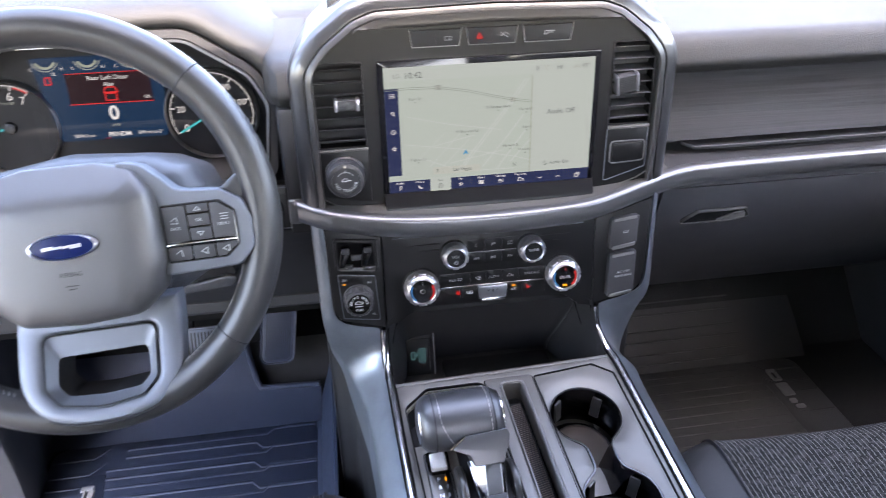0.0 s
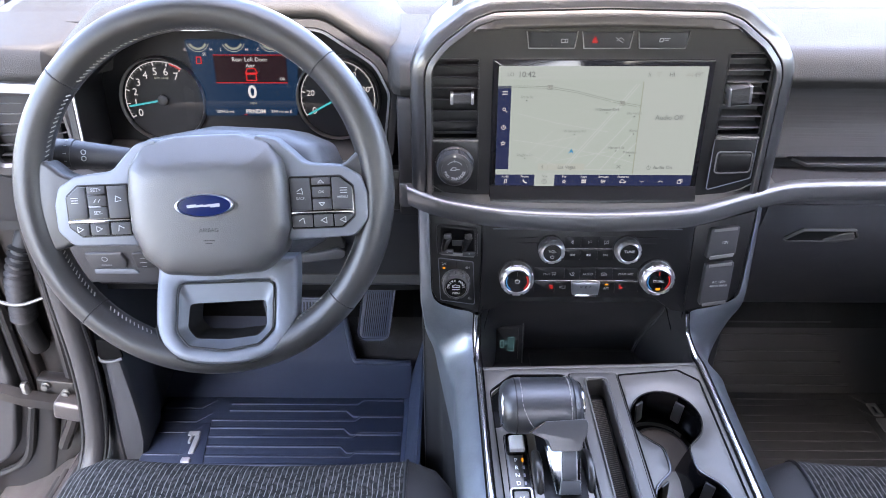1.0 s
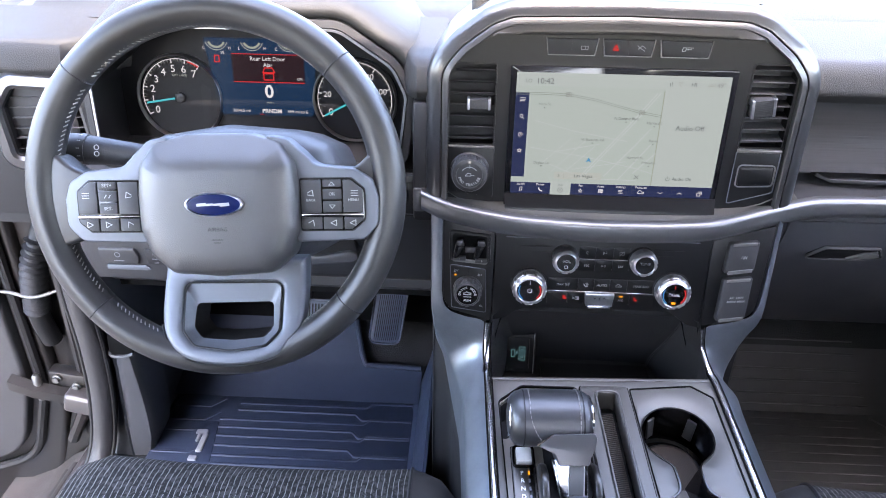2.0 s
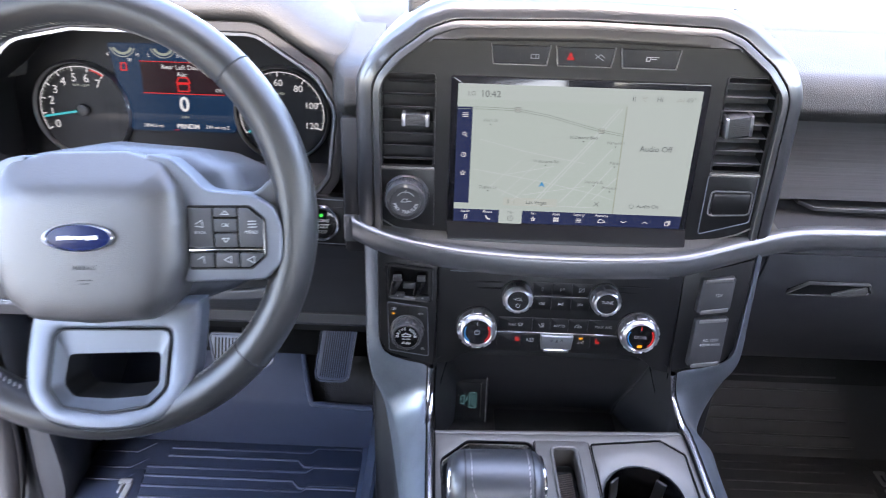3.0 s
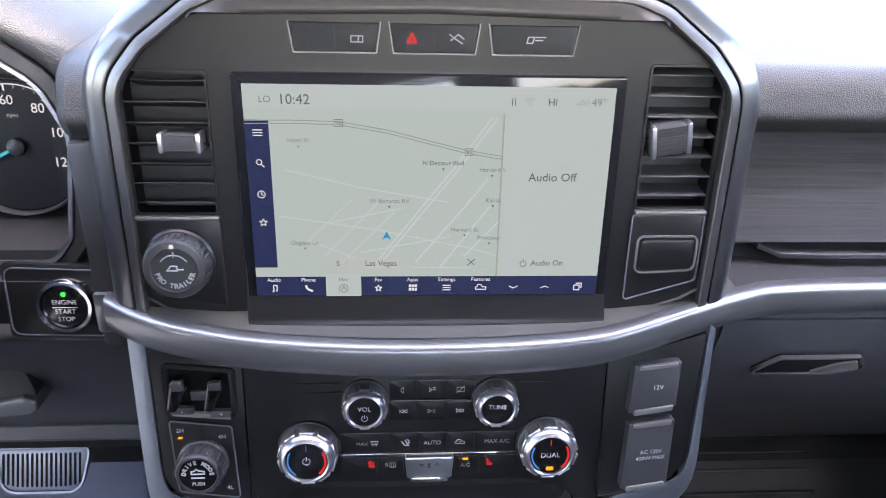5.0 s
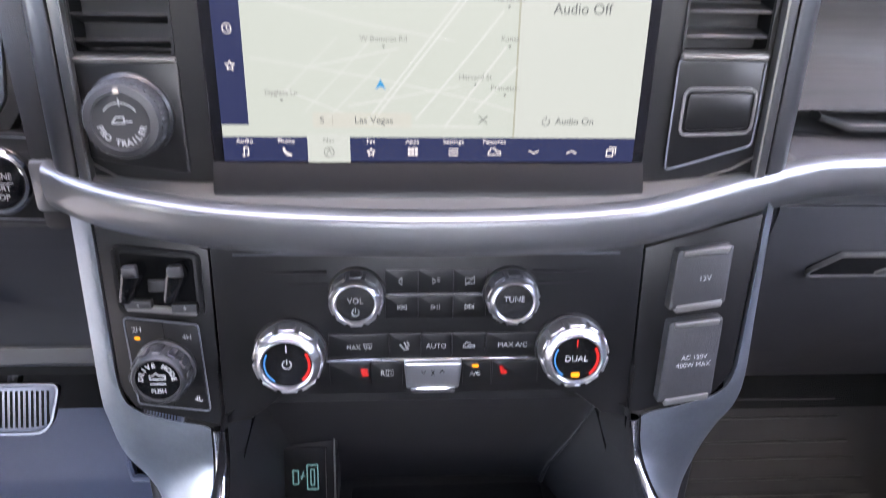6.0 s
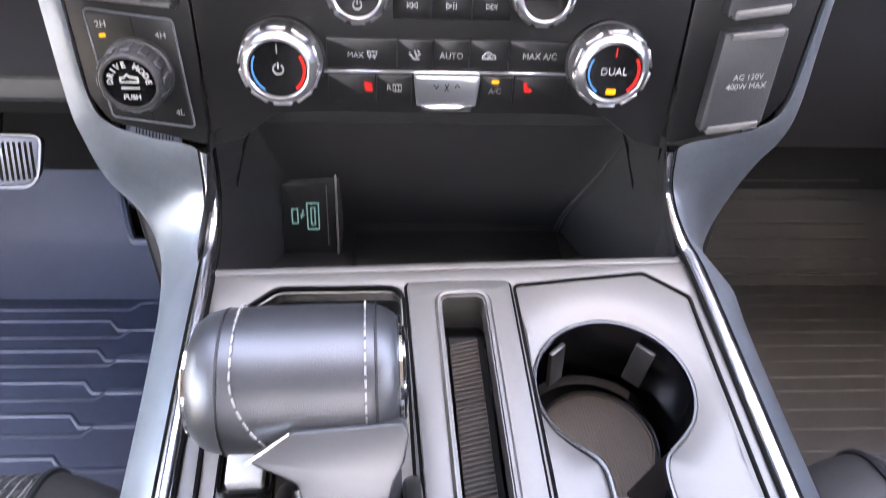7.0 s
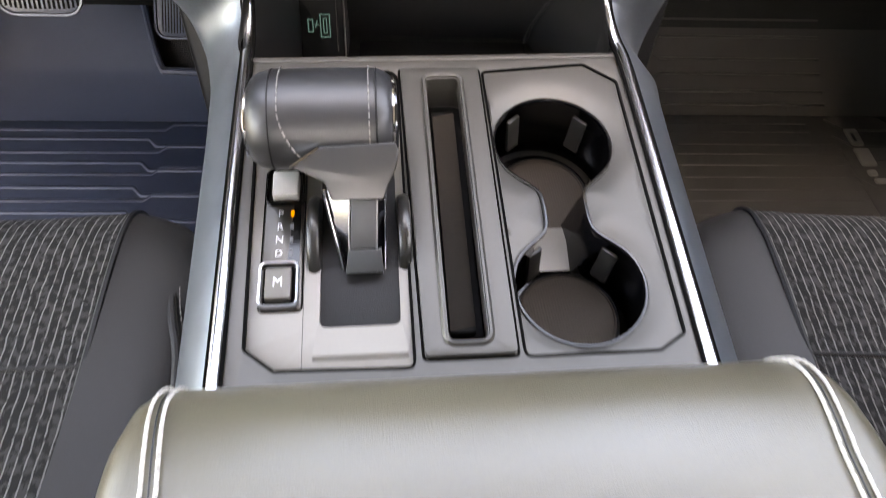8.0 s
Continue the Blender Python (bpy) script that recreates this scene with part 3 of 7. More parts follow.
part("lower_wing", loft([[(x, y, z) for x, y in ((-0.222, 0.012), (-0.2, -0.002), (-0.15, -0.012), (-0.0, -0.018), (0.15, -0.012), (0.2, 0.004), (0.224, 0.018))] for z in (-0.01, 0.004)]), GREY_SATIN, pod)
part("top_fill", prism(POD_OUT, -0.20, -0.02), SOFT_DK, pod)

# shallow tray on the dash top behind the housing
tray = thing("dash_tray", pose(0, 0, 0.0), "shallow dark tray with a pale border on the dash top", "dash tray")
TB = rounded([(-0.190, 0.655), (0.170, 0.655), (0.190, 0.80), (-0.190, 0.80)], 0.012)
TI = rounded([(-0.178, 0.672), (0.146, 0.672), (0.160, 0.79), (-0.172, 0.79)], 0.008)
part("border", prism(TB, 0.86, 0.8925, 0.004, 2, (TI,)), DASH_TOP, tray, "pale sunlit border")
part("liner", prism(TI, 0.858, 0.876), RUBBER, tray, "dark rubber liner")
part("lip", sweep2(TI, [(0.0, 0.876), (0.0, 0.8945), (-0.002, 0.8945), (-0.003, 0.876)], True), SOFT, tray)
for i in range(5):
    part("rib", block(-0.17, 0.146 + 0.002 * i, 0.682 + 0.018 * i, 0.686 + 0.018 * i, 0.875, 0.880, 0.001, 1), RUBBER, tray)

# vents with blades
def air_vent(sign, outline, y0, y1, tilt, label):
    v = thing("air_vent", face_pose(*POD, 3.4) @ Matrix.Translation((0, 0, 0.0005)), label, "air vent", "vents beside the screen")
    x0, x1 = min(p[0] for p in outline), max(p[0] for p in outline)
    part("duct", joined(sweep2(outline, [(0.0006, 0.0), (0.0006, -0.045)], True), block(x0, x1, y0, y1, -0.048, -0.045)), GAP, v)
    part("rim", sweep2(outline, [(0.0012, -0.002), (0.0012, 0.0012), (-0.0004, 0.0012), (-0.0008, -0.004)], True), PANEL, v)
    for i in range(4):
        x = x0 + (x1 - x0) * (i + 0.8) / 4.6
        part("vane", block(x - 0.0006, x + 0.0006, y0, y1, -0.036, -0.024), SOFT, v)
    n = 7
    for i in range(n):
        y = y0 + (y1 - y0) * (i + 0.62) / (n + 0.12)
        cut = 0.007 if i == n - 1 else 0.0
        a, b = x0 + 0.0008 + (cut if sign < 0 else 0), x1 - 0.0008 - (cut if sign > 0 else 0)
        # Darker plastic on the left slats stands in for their shade.
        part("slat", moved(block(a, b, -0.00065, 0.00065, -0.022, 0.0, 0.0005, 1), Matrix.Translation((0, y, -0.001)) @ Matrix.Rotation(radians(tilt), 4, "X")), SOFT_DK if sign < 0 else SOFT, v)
    xm = (x0 + x1) / 2 + (0.0085 if sign < 0 else -0.008)
    ym = y0 + (y1 - y0) * (0.52 if sign < 0 else 0.505)
    twist = Matrix.Translation((xm, ym, 0)) @ Matrix.Rotation(radians(0 if sign < 0 else 9), 4, "Z") @ Matrix.Rotation(radians(0 if sign < 0 else 10), 4, "X") @ Matrix.Translation((-xm, -ym, 0))
    hy = 0.0062 if sign < 0 else 0.0115
    tab = part("tab", prism(rect(xm - 0.0135, xm + 0.0135, ym - hy, ym + hy, 0.002), -0.012, 0.0055, 0.002), SOFT, v, "knurled tab with chrome ends", twist)
    for s in (-1, 1):
        part("chrome_end", moved(block(min(s * 0.0112, s * 0.0150), max(s * 0.0112, s * 0.0150), -hy - 0.001, hy + 0.001, -0.010, 0.0066, 0.0014), twist @ Matrix.Translation((xm, ym, 0))), KNOB_CHROME, v, "chrome end of the tab")
    for k in range(9):
        part("rib", block(xm - 0.0102, xm + 0.0102, ym - hy * 0.84 + k * hy * 0.21, ym - hy * 0.74 + k * hy * 0.21, 0.0052, 0.0059), KNOB, tab)
    return v


air_vent(-1, VENTS[0], 0.073, 0.177, -17, "black louvred air vent with level blades")
air_vent(1, VENTS[1], 0.079, 0.185, 11, "black louvred air vent with blades tipped down")

# ---- touch screen ----
screen = thing("touch_screen", face_pose(*POD, 3.4), "wide black-framed touch screen showing a pale street map", "touch screen")
part("glass_frame", prism(rect(-0.1385, 0.1385, -0.0115, 0.177, 0.003), -0.004, 0.0042, 0.001), GLASS_BLACK, screen, "glossy black glass border")
part("bottom_lip", loft([[(x * 0.1385, 0.0088, 0.0030), (x * 0.1385, 0.0088, 0.0046), (x * 0.1375, -0.0060, 0.0140), (x * 0.1362, -0.0130, 0.0168), (x * 0.1355, -0.0158, 0.0160), (x * 0.1355, -0.0165, 0.0)] for x in (-1, 1)]), CHIN, screen, "black lower chin of the screen")
SX, SY, SW, SH = -0.131, 0.0095, 0.262, 0.1595
Z0, Z1, Z2, Z3 = 0.0043, 0.0046, 0.0049, 0.0052
display = part("display", prism(rect(SX, SX + SW, SY, SY + SH), 0.004, Z0), L_MAP, screen, "lit pale map display")


def on_screen(u, v):
    """A place on the display, u and v from 0 to 1 from its lower left corner."""
    return SX + SW * u, SY + SH * v


def panel(name, u0, u1, v0, v1, z, material, r=0.0):
    (a, b), (c, d) = on_screen(u0, v0), on_screen(u1, v1)
    return part(name, prism(rect(a, c, b, d, r), z - 0.0002, z), material, display)


def said(text, size, u, v, material, align="CENTER", z=Z3):
    x, y = on_screen(u, v)
    return letters(text, size, material, display, x, y, z, 0, align)


def drawn(name, lines, width, material, z=Z2):
    return part(name, strokes([[on_screen(*p) for p in ln] for ln in lines], width, z - 0.0002, z), material, display)


for one in ([(0.62, 0.14), (0.36, 0.145), (0.155, 0.28)], [(0.08, 0.40), (0.36, 0.33), (0.62, 0.24), (0.70, 0.20)], [(0.10, 0.62), (0.30, 0.54), (0.55, 0.47)], [(0.20, 0.20), (0.35, 0.46)],
                  [(0.25, 0.17), (0.40, 0.42)], [(0.15, 0.27), (0.28, 0.48)], [(0.30, 0.22), (0.56, 0.30)], [(0.22, 0.37), (0.42, 0.44)]):
    drawn("street", [one], 0.0007, L_ROAD)
for one in ([(0.335, 0.145), (0.56, 0.62), (0.665, 0.86)], [(0.35, 0.145), (0.575, 0.62), (0.68, 0.86)], [(0.46, 0.17), (0.59, 0.43), (0.66, 0.58)], [(0.53, 0.14), (0.67, 0.45)], [(0.60, 0.20), (0.70, 0.38)]):
    drawn("avenue", [one], 0.0012, L_ROAD)
HWY = [(0.0, 0.842), (0.12, 0.845), (0.25, 0.84), (0.38, 0.805), (0.50, 0.755), (0.60, 0.715), (0.70, 0.688)]
for one in (HWY, [(u, v - 0.014) for u, v in HWY]):
    drawn("highway_edge", [one], 0.0006, L_LINE, Z3)
for u, v in ((0.25, 0.833), (0.605, 0.706)):
    panel("route_shield", u - 0.011, u + 0.011, v - 0.015, v + 0.017, Z3, L_PALE, 0.001)
    drawn("shield_edge", [[(u - 0.011, v - 0.015), (u + 0.011, v - 0.015), (u + 0.011, v + 0.017), (u - 0.011, v + 0.017), (u - 0.011, v - 0.015)]], 0.0004, L_INK, 0.0054)
    said("95", 0.0042, u, v, L_INK, z=0.0054)
# street names
for u, v, word, ink in ((0.14, 0.755, "Horn St", L_MID), (0.535, 0.655, "N Decatur Blvd", L_INK), (0.385, 0.475, "W Bonanza Rd", L_MID), (0.672, 0.625, "Harvard S", L_MID), (0.678, 0.48, "Kansa", L_MID),
                        (0.60, 0.335, "Harvard St", L_MID), (0.145, 0.27, "Dyglass Ln", L_MID), (0.672, 0.295, "Princeton", L_MID)):
    said(word, 0.0047, u, v, ink)
    part("street_pin", prism([on_screen(u - 0.004, v - 0.024), on_screen(u, v - 0.034), on_screen(u + 0.004, v - 0.024)], Z3 - 0.0002, Z3), L_INK, display)
panel("status_bar", 0.0, 1.0, 0.895, 1.0, Z1, L_SIDE)
said("LO", 0.0066, 0.058, 0.934, L_MID), said("10:42", 0.0100, 0.135, 0.934, L_INK)
said("HI", 0.0072, 0.828, 0.934, L_INK), said("49\u00b0", 0.0078, 0.955, 0.934, L_MID)
drawn("arrows_icon", [[(0.718, 0.95), (0.718, 0.92)], [(0.726, 0.95), (0.726, 0.92)]], 0.0006, L_INK, Z3)
drawn("signal_icon", [[(0.755, 0.95), (0.775, 0.95)], [(0.757, 0.94), (0.773, 0.94)], [(0.762, 0.93), (0.77, 0.92)]], 0.0006, L_FAINT, Z3)
drawn("weather_icon", [[(0.895, 0.925), (0.91, 0.945), (0.92, 0.93), (0.895, 0.925)], [(0.925, 0.95), (0.925, 0.92)]], 0.0007, L_FAINT, Z3)
panel("audio_card", 0.700, 1.0, 0.098, 0.895, Z2 + 0.0004, L_SIDE)
panel("card_edge", 0.6955, 0.700, 0.098, 0.88, Z2, L_SHADE)
said("Audio Off", 0.0088, 0.842, 0.590, L_INK, z=0.0057), said("Audio On", 0.0062, 0.845, 0.165, L_INK, z=0.0057)
drawn("power_icon", [[(0.775 + 0.009 * math.cos(a), 0.163 + 0.0145 * math.sin(a)) for a in [2.1 + i * 0.42 for i in range(13)]], [(0.775, 0.168), (0.775, 0.185)]], 0.0005, L_INK, 0.0057)
panel("place_bar", 0.215, 0.45, 0.135, 0.195, Z2, L_PALE, 0.001)
said("S", 0.0060, 0.237, 0.165, L_INK), said("Las Vegas", 0.0062, 0.360, 0.165, L_INK)
drawn("bar_split", [[(0.262, 0.145), (0.262, 0.185)]], 0.0004, L_FAINT, Z3)
drawn("expand_icon", [[(0.612, 0.155), (0.632, 0.185)], [(0.612, 0.185), (0.632, 0.155)]], 0.0006, L_INK, Z3)
part("position_arrow", prism([on_screen(0.364, 0.285), on_screen(0.377, 0.325), on_screen(0.390, 0.285), on_screen(0.377, 0.297)], Z3 - 0.0002, Z3), L_ARROW, display)
panel("side_bar", 0.0, 0.064, 0.145, 0.845, Z2, L_NAVY)
drawn("menu_icon", [[(0.022, 0.80 - k), (0.046, 0.80 - k)] for k in (0, 0.012, 0.024)], 0.0007, L_WHITE, Z3)
drawn("search_icon", [[(0.033 + 0.007 * math.cos(a), 0.655 + 0.0115 * math.sin(a)) for a in [i * 0.45 for i in range(15)]], [(0.038, 0.645), (0.046, 0.632)]], 0.0007, L_WHITE, Z3)
drawn("clock_icon", [[(0.033 + 0.010 * math.cos(a), 0.505 + 0.0165 * math.sin(a)) for a in [i * 0.45 for i in range(15)]], [(0.033, 0.515), (0.033, 0.505), (0.038, 0.50)]], 0.0006, L_WHITE, Z3)


def star(u, v, r):
    return [(u + r * (1 if i % 2 == 0 else 0.45) * math.sin(i * math.pi / 5), v + 1.64 * r * (1 if i % 2 == 0 else 0.45) * math.cos(i * math.pi / 5)) for i in range(11)]


drawn("star_icon", [star(0.033, 0.37, 0.011)], 0.0006, L_WHITE, Z3)
panel("menu_bar", 0.0, 1.0, 0.0, 0.098, Z2 + 0.0005, L_NAVY)
panel("chosen_tab", 0.200, 0.302, -0.004, 0.112, Z3 + 0.0003, L_SIDE)
for u, word in ((0.052, "Audio"), (0.150, "Phone"), (0.352, "Fav"), (0.452, "Apps"), (0.552, "Settings"), (0.652, "Features")):
    said(word, 0.0043, u, 0.082, L_WHITE, z=0.0057)
said("Nav", 0.0043, 0.251, 0.085, L_MID, z=0.0060)
ICON = 0.0060
drawn("nav_icon", [[(0.251 + 0.012 * math.cos(a), 0.038 + 0.0197 * math.sin(a)) for a in [i * 0.35 for i in range(19)]], [(0.245, 0.03), (0.251, 0.05), (0.257, 0.03)]], 0.0006, L_MID, ICON)
drawn("music_icon", [[(0.049, 0.025), (0.049, 0.055), (0.059, 0.055), (0.059, 0.028)], [(0.045, 0.024), (0.049, 0.024)], [(0.055, 0.027), (0.059, 0.027)]], 0.0008, L_WHITE, ICON)
drawn("phone_icon", [[(0.143, 0.052), (0.145, 0.04), (0.152, 0.03), (0.160, 0.026)]], 0.0016, L_WHITE, ICON)
drawn("fav_icon", [star(0.352, 0.038, 0.010)], 0.0007, L_WHITE, ICON)
for i in range(3):
    for j in range(2):
        panel("app_dot", 0.441 + 0.0085 * i, 0.448 + 0.0085 * i, 0.025 + 0.018 * j, 0.039 + 0.018 * j, ICON, L_WHITE)
drawn("settings_icon", [[(0.541, 0.028 + k), (0.563, 0.028 + k)] for k in (0, 0.012, 0.024)], 0.0007, L_WHITE, ICON)
drawn("truck_icon", [[(0.638, 0.03), (0.668, 0.03), (0.668, 0.042), (0.658, 0.044), (0.653, 0.056), (0.644, 0.056), (0.642, 0.044), (0.638, 0.042), (0.638, 0.03)]], 0.0007, L_WHITE, ICON)
drawn("down_icon", [[(0.738, 0.046), (0.750, 0.036), (0.762, 0.046)]], 0.0007, L_WHITE, ICON)
drawn("up_icon", [[(0.832, 0.036), (0.844, 0.046), (0.856, 0.036)]], 0.0007, L_WHITE, ICON)
drawn("copy_icon", [[(0.932, 0.025), (0.948, 0.025), (0.948, 0.05), (0.932, 0.05), (0.932, 0.025)], [(0.938, 0.06), (0.954, 0.06), (0.954, 0.035)]], 0.0008, L_WHITE, ICON)

# ---- switches round the screen ----
def switch_bar(x, marks, label):
    s = thing("switch_bar", face_pose(*POD, 3.4) @ Matrix.Translation((x, 0.2005, 0)), label, "switch", "switches over the screen")
    part("body", prism(rounded([(-0.0275, -0.0095), (0.0275, -0.0095), (0.0305, 0.0095), (-0.0305, 0.0095)], 0.0015), -0.002, 0.0032, 0.001), SOFT_DK, s)
    part("rim", strokes([[(-0.0312, 0.010), (-0.0282, -0.0102), (0.0282, -0.0102), (0.0312, 0.010)]], 0.0008, -0.001, 0.0034), GREY_EDGE, s, "thin silver edge")
    for lines, ink, w in marks:
        part("mark", strokes(lines, w, 0.003, 0.0036), ink, s)
    return s


switch_bar(-0.0665, [([[(0.0, -0.008), (0.0, 0.008)]], SOFT_DK, 0.0005), ([[(0.011, -0.003), (0.019, -0.003), (0.019, 0.001), (0.011, 0.001), (0.011, -0.003)], [(0.016, -0.003), (0.016, 0.001)]], PRINT_DIM, 0.0008)], "black switch bar with a printed tailgate mark")
switch_bar(0.0015, [([[(0.0, -0.008), (0.0, 0.008)]], SOFT_DK, 0.0005), ([[(-0.019, -0.003), (-0.0155, 0.004), (-0.012, -0.003), (-0.019, -0.003)], [(-0.0175, -0.002), (-0.0155, 0.002), (-0.0135, -0.002), (-0.0175, -0.002)]], L_RED, 0.0009),
                    ([[(0.010, 0.003), (0.014, 0.0), (0.019, -0.003)], [(0.011, -0.001), (0.016, 0.003), (0.020, 0.0)]], PRINT_DIM, 0.0009)], "black switch bar with a red hazard triangle")
switch_bar(0.070, [([[(-0.005, -0.002), (-0.001, -0.002), (0.0, 0.002), (-0.004, 0.002), (-0.005, -0.002)], [(0.001, 0.002), (0.008, 0.002)], [(0.001, 0.0), (0.006, 0.0)]], PRINT, 0.0008)], "black switch bar with a printed traction mark")

trailer = thing("trailer_knob_panel", face_pose(*POD, 3.4), "black panel with a large round trailer steering knob", "control knob")
part("plate", prism(rounded([(-0.2155, 0.010), (-0.154, 0.0), (-0.154, 0.070), (-0.2155, 0.070)], 0.003), -0.004, 0.0022, 0.001), PANEL, trailer)
part("top_edge", block(-0.2150, -0.1545, 0.0695, 0.0725, 0.0, 0.0045, 0.001), GREY_SATIN, trailer)
KM = Matrix.Translation((-0.1855, 0.0375, 0.002)) @ Matrix.Scale(0.89, 4)
tk = part("knob", lathe([(0.0275, 0.0), (0.0275, 0.003), (0.0265, 0.004), (0.0262, 0.018), (0.0245, 0.0215), (0.0195, 0.0225), (0.0190, 0.0205), (0.001, 0.0205)], 48), KNOB, trailer, "ribbed grey knob", KM)
part("collar", lathe([(0.0292, 0.0), (0.0292, 0.004), (0.0275, 0.0055), (0.0275, 0.0)], 40, False), PANEL, trailer, m=KM)
for i in range(36):
    a = i * 10
    part("rib", moved(block(0.0260, 0.0270, -0.0009, 0.0009, 0.004, 0.0185, 0.0003, 1), Matrix.Rotation(radians(a), 4, "Z")), SOFT, tk)
arc_letters("PRO TRAILER", 0.0058, PRINT, tk, 0, 0, 0.0208, 0.0148, 270, 14.5, True)
part("scale", strokes([arc(0, 0, 0.0125, 35, 145, 14), [(0.0, 0.011), (0.0, 0.015)]], 0.0010, 0.0204, 0.0208), PRINT, tk)
part("trailer_mark", strokes([[(-0.006, -0.001), (0.002, -0.001), (0.002, 0.003), (-0.003, 0.003), (-0.006, -0.001)], [(0.002, 0.0), (0.007, 0.0)]], 0.0011, 0.0204, 0.0208), PRINT, tk)
part("pointer", prism(rect(-0.0016, 0.0016, 0.019, 0.0222), 0.0215, 0.0229), L_WHITE, tk)

blank = thing("blank_switch_panel", face_pose(*POD, 3.4), "black panel with a blank rounded glossy button", "switch panel")
part("plate", prism(rounded([(0.1545, 0.003), (0.2105, 0.020), (0.2105, 0.0745), (0.1545, 0.0745)], [0.003, 0.006, 0.003, 0.003]), -0.004, 0.0022, 0.001), PANEL, blank)
part("top_edge", block(0.155, 0.2105, 0.0745, 0.0785, 0.0, 0.0065, 0.0015), GREY_SATIN, blank)
part("edge_line", sweep2(rounded([(0.1545, 0.003), (0.2105, 0.020), (0.2105, 0.0745), (0.1545, 0.0745)], 0.003), [(-0.0006, 0.002), (-0.0006, 0.003), (0.0004, 0.003), (0.0004, 0.0)], True), SILVER, blank)
part("button", prism(rounded([(0.163, 0.029), (0.2055, 0.031), (0.2055, 0.0545), (0.163, 0.0545)], 0.004), 0.001, 0.0042, 0.0018), PANEL, blank)
part("button_rim", sweep2(rounded([(0.1615, 0.0275), (0.207, 0.0295), (0.207, 0.056), (0.1615, 0.056)], 0.005), [(0.0, 0.002), (0.0, 0.0035), (-0.0016, 0.0035), (-0.0016, 0.002)], True), GREY_EDGE, blank)

# ---- control stack under the trim band ----
STK = (0, 0.567, 0.478)
STL = 7.4
stack = thing("control_panel", face_pose(*STK, STL), "dark lacquered control panel with four chrome-ringed knobs", "control panel")
SIDE_L = rounded([(-0.2165, 0.020), (-0.2075, 0.003), (-0.152, -0.012), (-0.1475, -0.010), (-0.1475, 0.121), (-0.2190, 0.145)], [0.01, 0.01, 0.004, 0, 0, 0])
SIDE_R = rounded([(0.2270, 0.145), (0.1475, 0.121), (0.1475, -0.006), (0.152, -0.008), (0.2110, 0.008), (0.2220, 0.024)], [0, 0, 0, 0.004, 0.01, 0.01])
MID = rounded([(-0.1465, -0.012), (-0.128, -0.008), (-0.105, 0.010), (-0.085, 0.0115), (0.085, 0.0115), (0.105, 0.010), (0.128, -0.008), (0.1465, -0.012), (0.1465, 0.129), (-0.1465, 0.129)], [0, 0.006, 0.015, 0.01, 0.01, 0.015, 0.006, 0, 0, 0])
part("centre_plate", prism(MID, -0.008, 0.0, 0.0012), PANEL, stack)
for s in (SIDE_L, SIDE_R):
    part("side_plate", prism(s, -0.008, 0.0005, 0.0012), PANEL, stack)
part("backing", block(-0.222, 0.222, 0.0, 0.13, -0.06, -0.009), CAVITY, stack)
part("lower_lip", sweep2(MID[::-1], [(0.0, -0.006), (0.0, -0.03)], True), CAVITY, stack)


def icon(lines, w, x, y, ink=PRINT, k=0.001, parent=stack, z=0.0010):
    return part("icon", strokes([[(x + a * k, y + b * k) for a, b in ln] for ln in lines], w, z - 0.0005, z + 0.0003), ink, parent)


def chrome_knob(x, y, r, h, word, label, heat=False, size=0.0055):
    k = part("knob", lathe([(r * 1.06, 0.0), (r * 1.06, h * 0.2), (r * 1.03, h * 0.24), (r * 0.985, h * 0.74), (r * 0.96, h * 0.80), (r * 0.83, h * 0.985), (r * 0.79, h), (r * 0.745, h * 0.97), (r * 0.735, h * 0.91)], 40, False), KNOB_CHROME, stack, label, Matrix.Translation((x, y, 0.0)))
    part("base", lathe([(r * 1.13, 0.0), (r * 1.12, 0.003), (r * 1.04, 0.004), (r * 0.9, 0.0035)], 40), SOFT_DK, k)
    part("cap", lathe([(r * 0.735, h * 0.86), (r * 0.72, h * 0.925), (0.0005, h * 0.925)], 40), BLACK, k)
    for i in range(10):
        a = i * 36 + 18
        part("facet", moved(block(r * 0.955, r * 1.045, -r * 0.25, r * 0.25, h * 0.30, h * 0.78, 0.0008, 1), Matrix.Rotation(radians(a), 4, "Z")), KNOB_CHROME, k)
    zt = h * 0.93 + 0.0001
    if word:
        letters(word, size, PRINT, k, 0, r * (0.0 if heat else 0.12), zt)
    if heat:
        part("cold_arc", prism(list(arc(0, 0, r * 0.66 + 0.0006, 150, 235, 10)) + list(arc(0, 0, r * 0.66 - 0.0006, 150, 235, 10))[::-1], zt - 0.0003, zt + 0.0002), L_BLUE, k)
        part("hot_arc", prism(list(arc(0, 0, r * 0.66 + 0.0009, -50, 32, 10)) + list(arc(0, 0, r * 0.66 - 0.0009, -50, 32, 10))[::-1], zt - 0.0003, zt + 0.0002), L_RED, k)
        part("pointer", strokes([[(0, r * 0.42), (0, r * 0.62)]], 0.0008, zt - 0.0003, zt + 0.0002), L_RED if word else PRINT, k)
    return k, zt


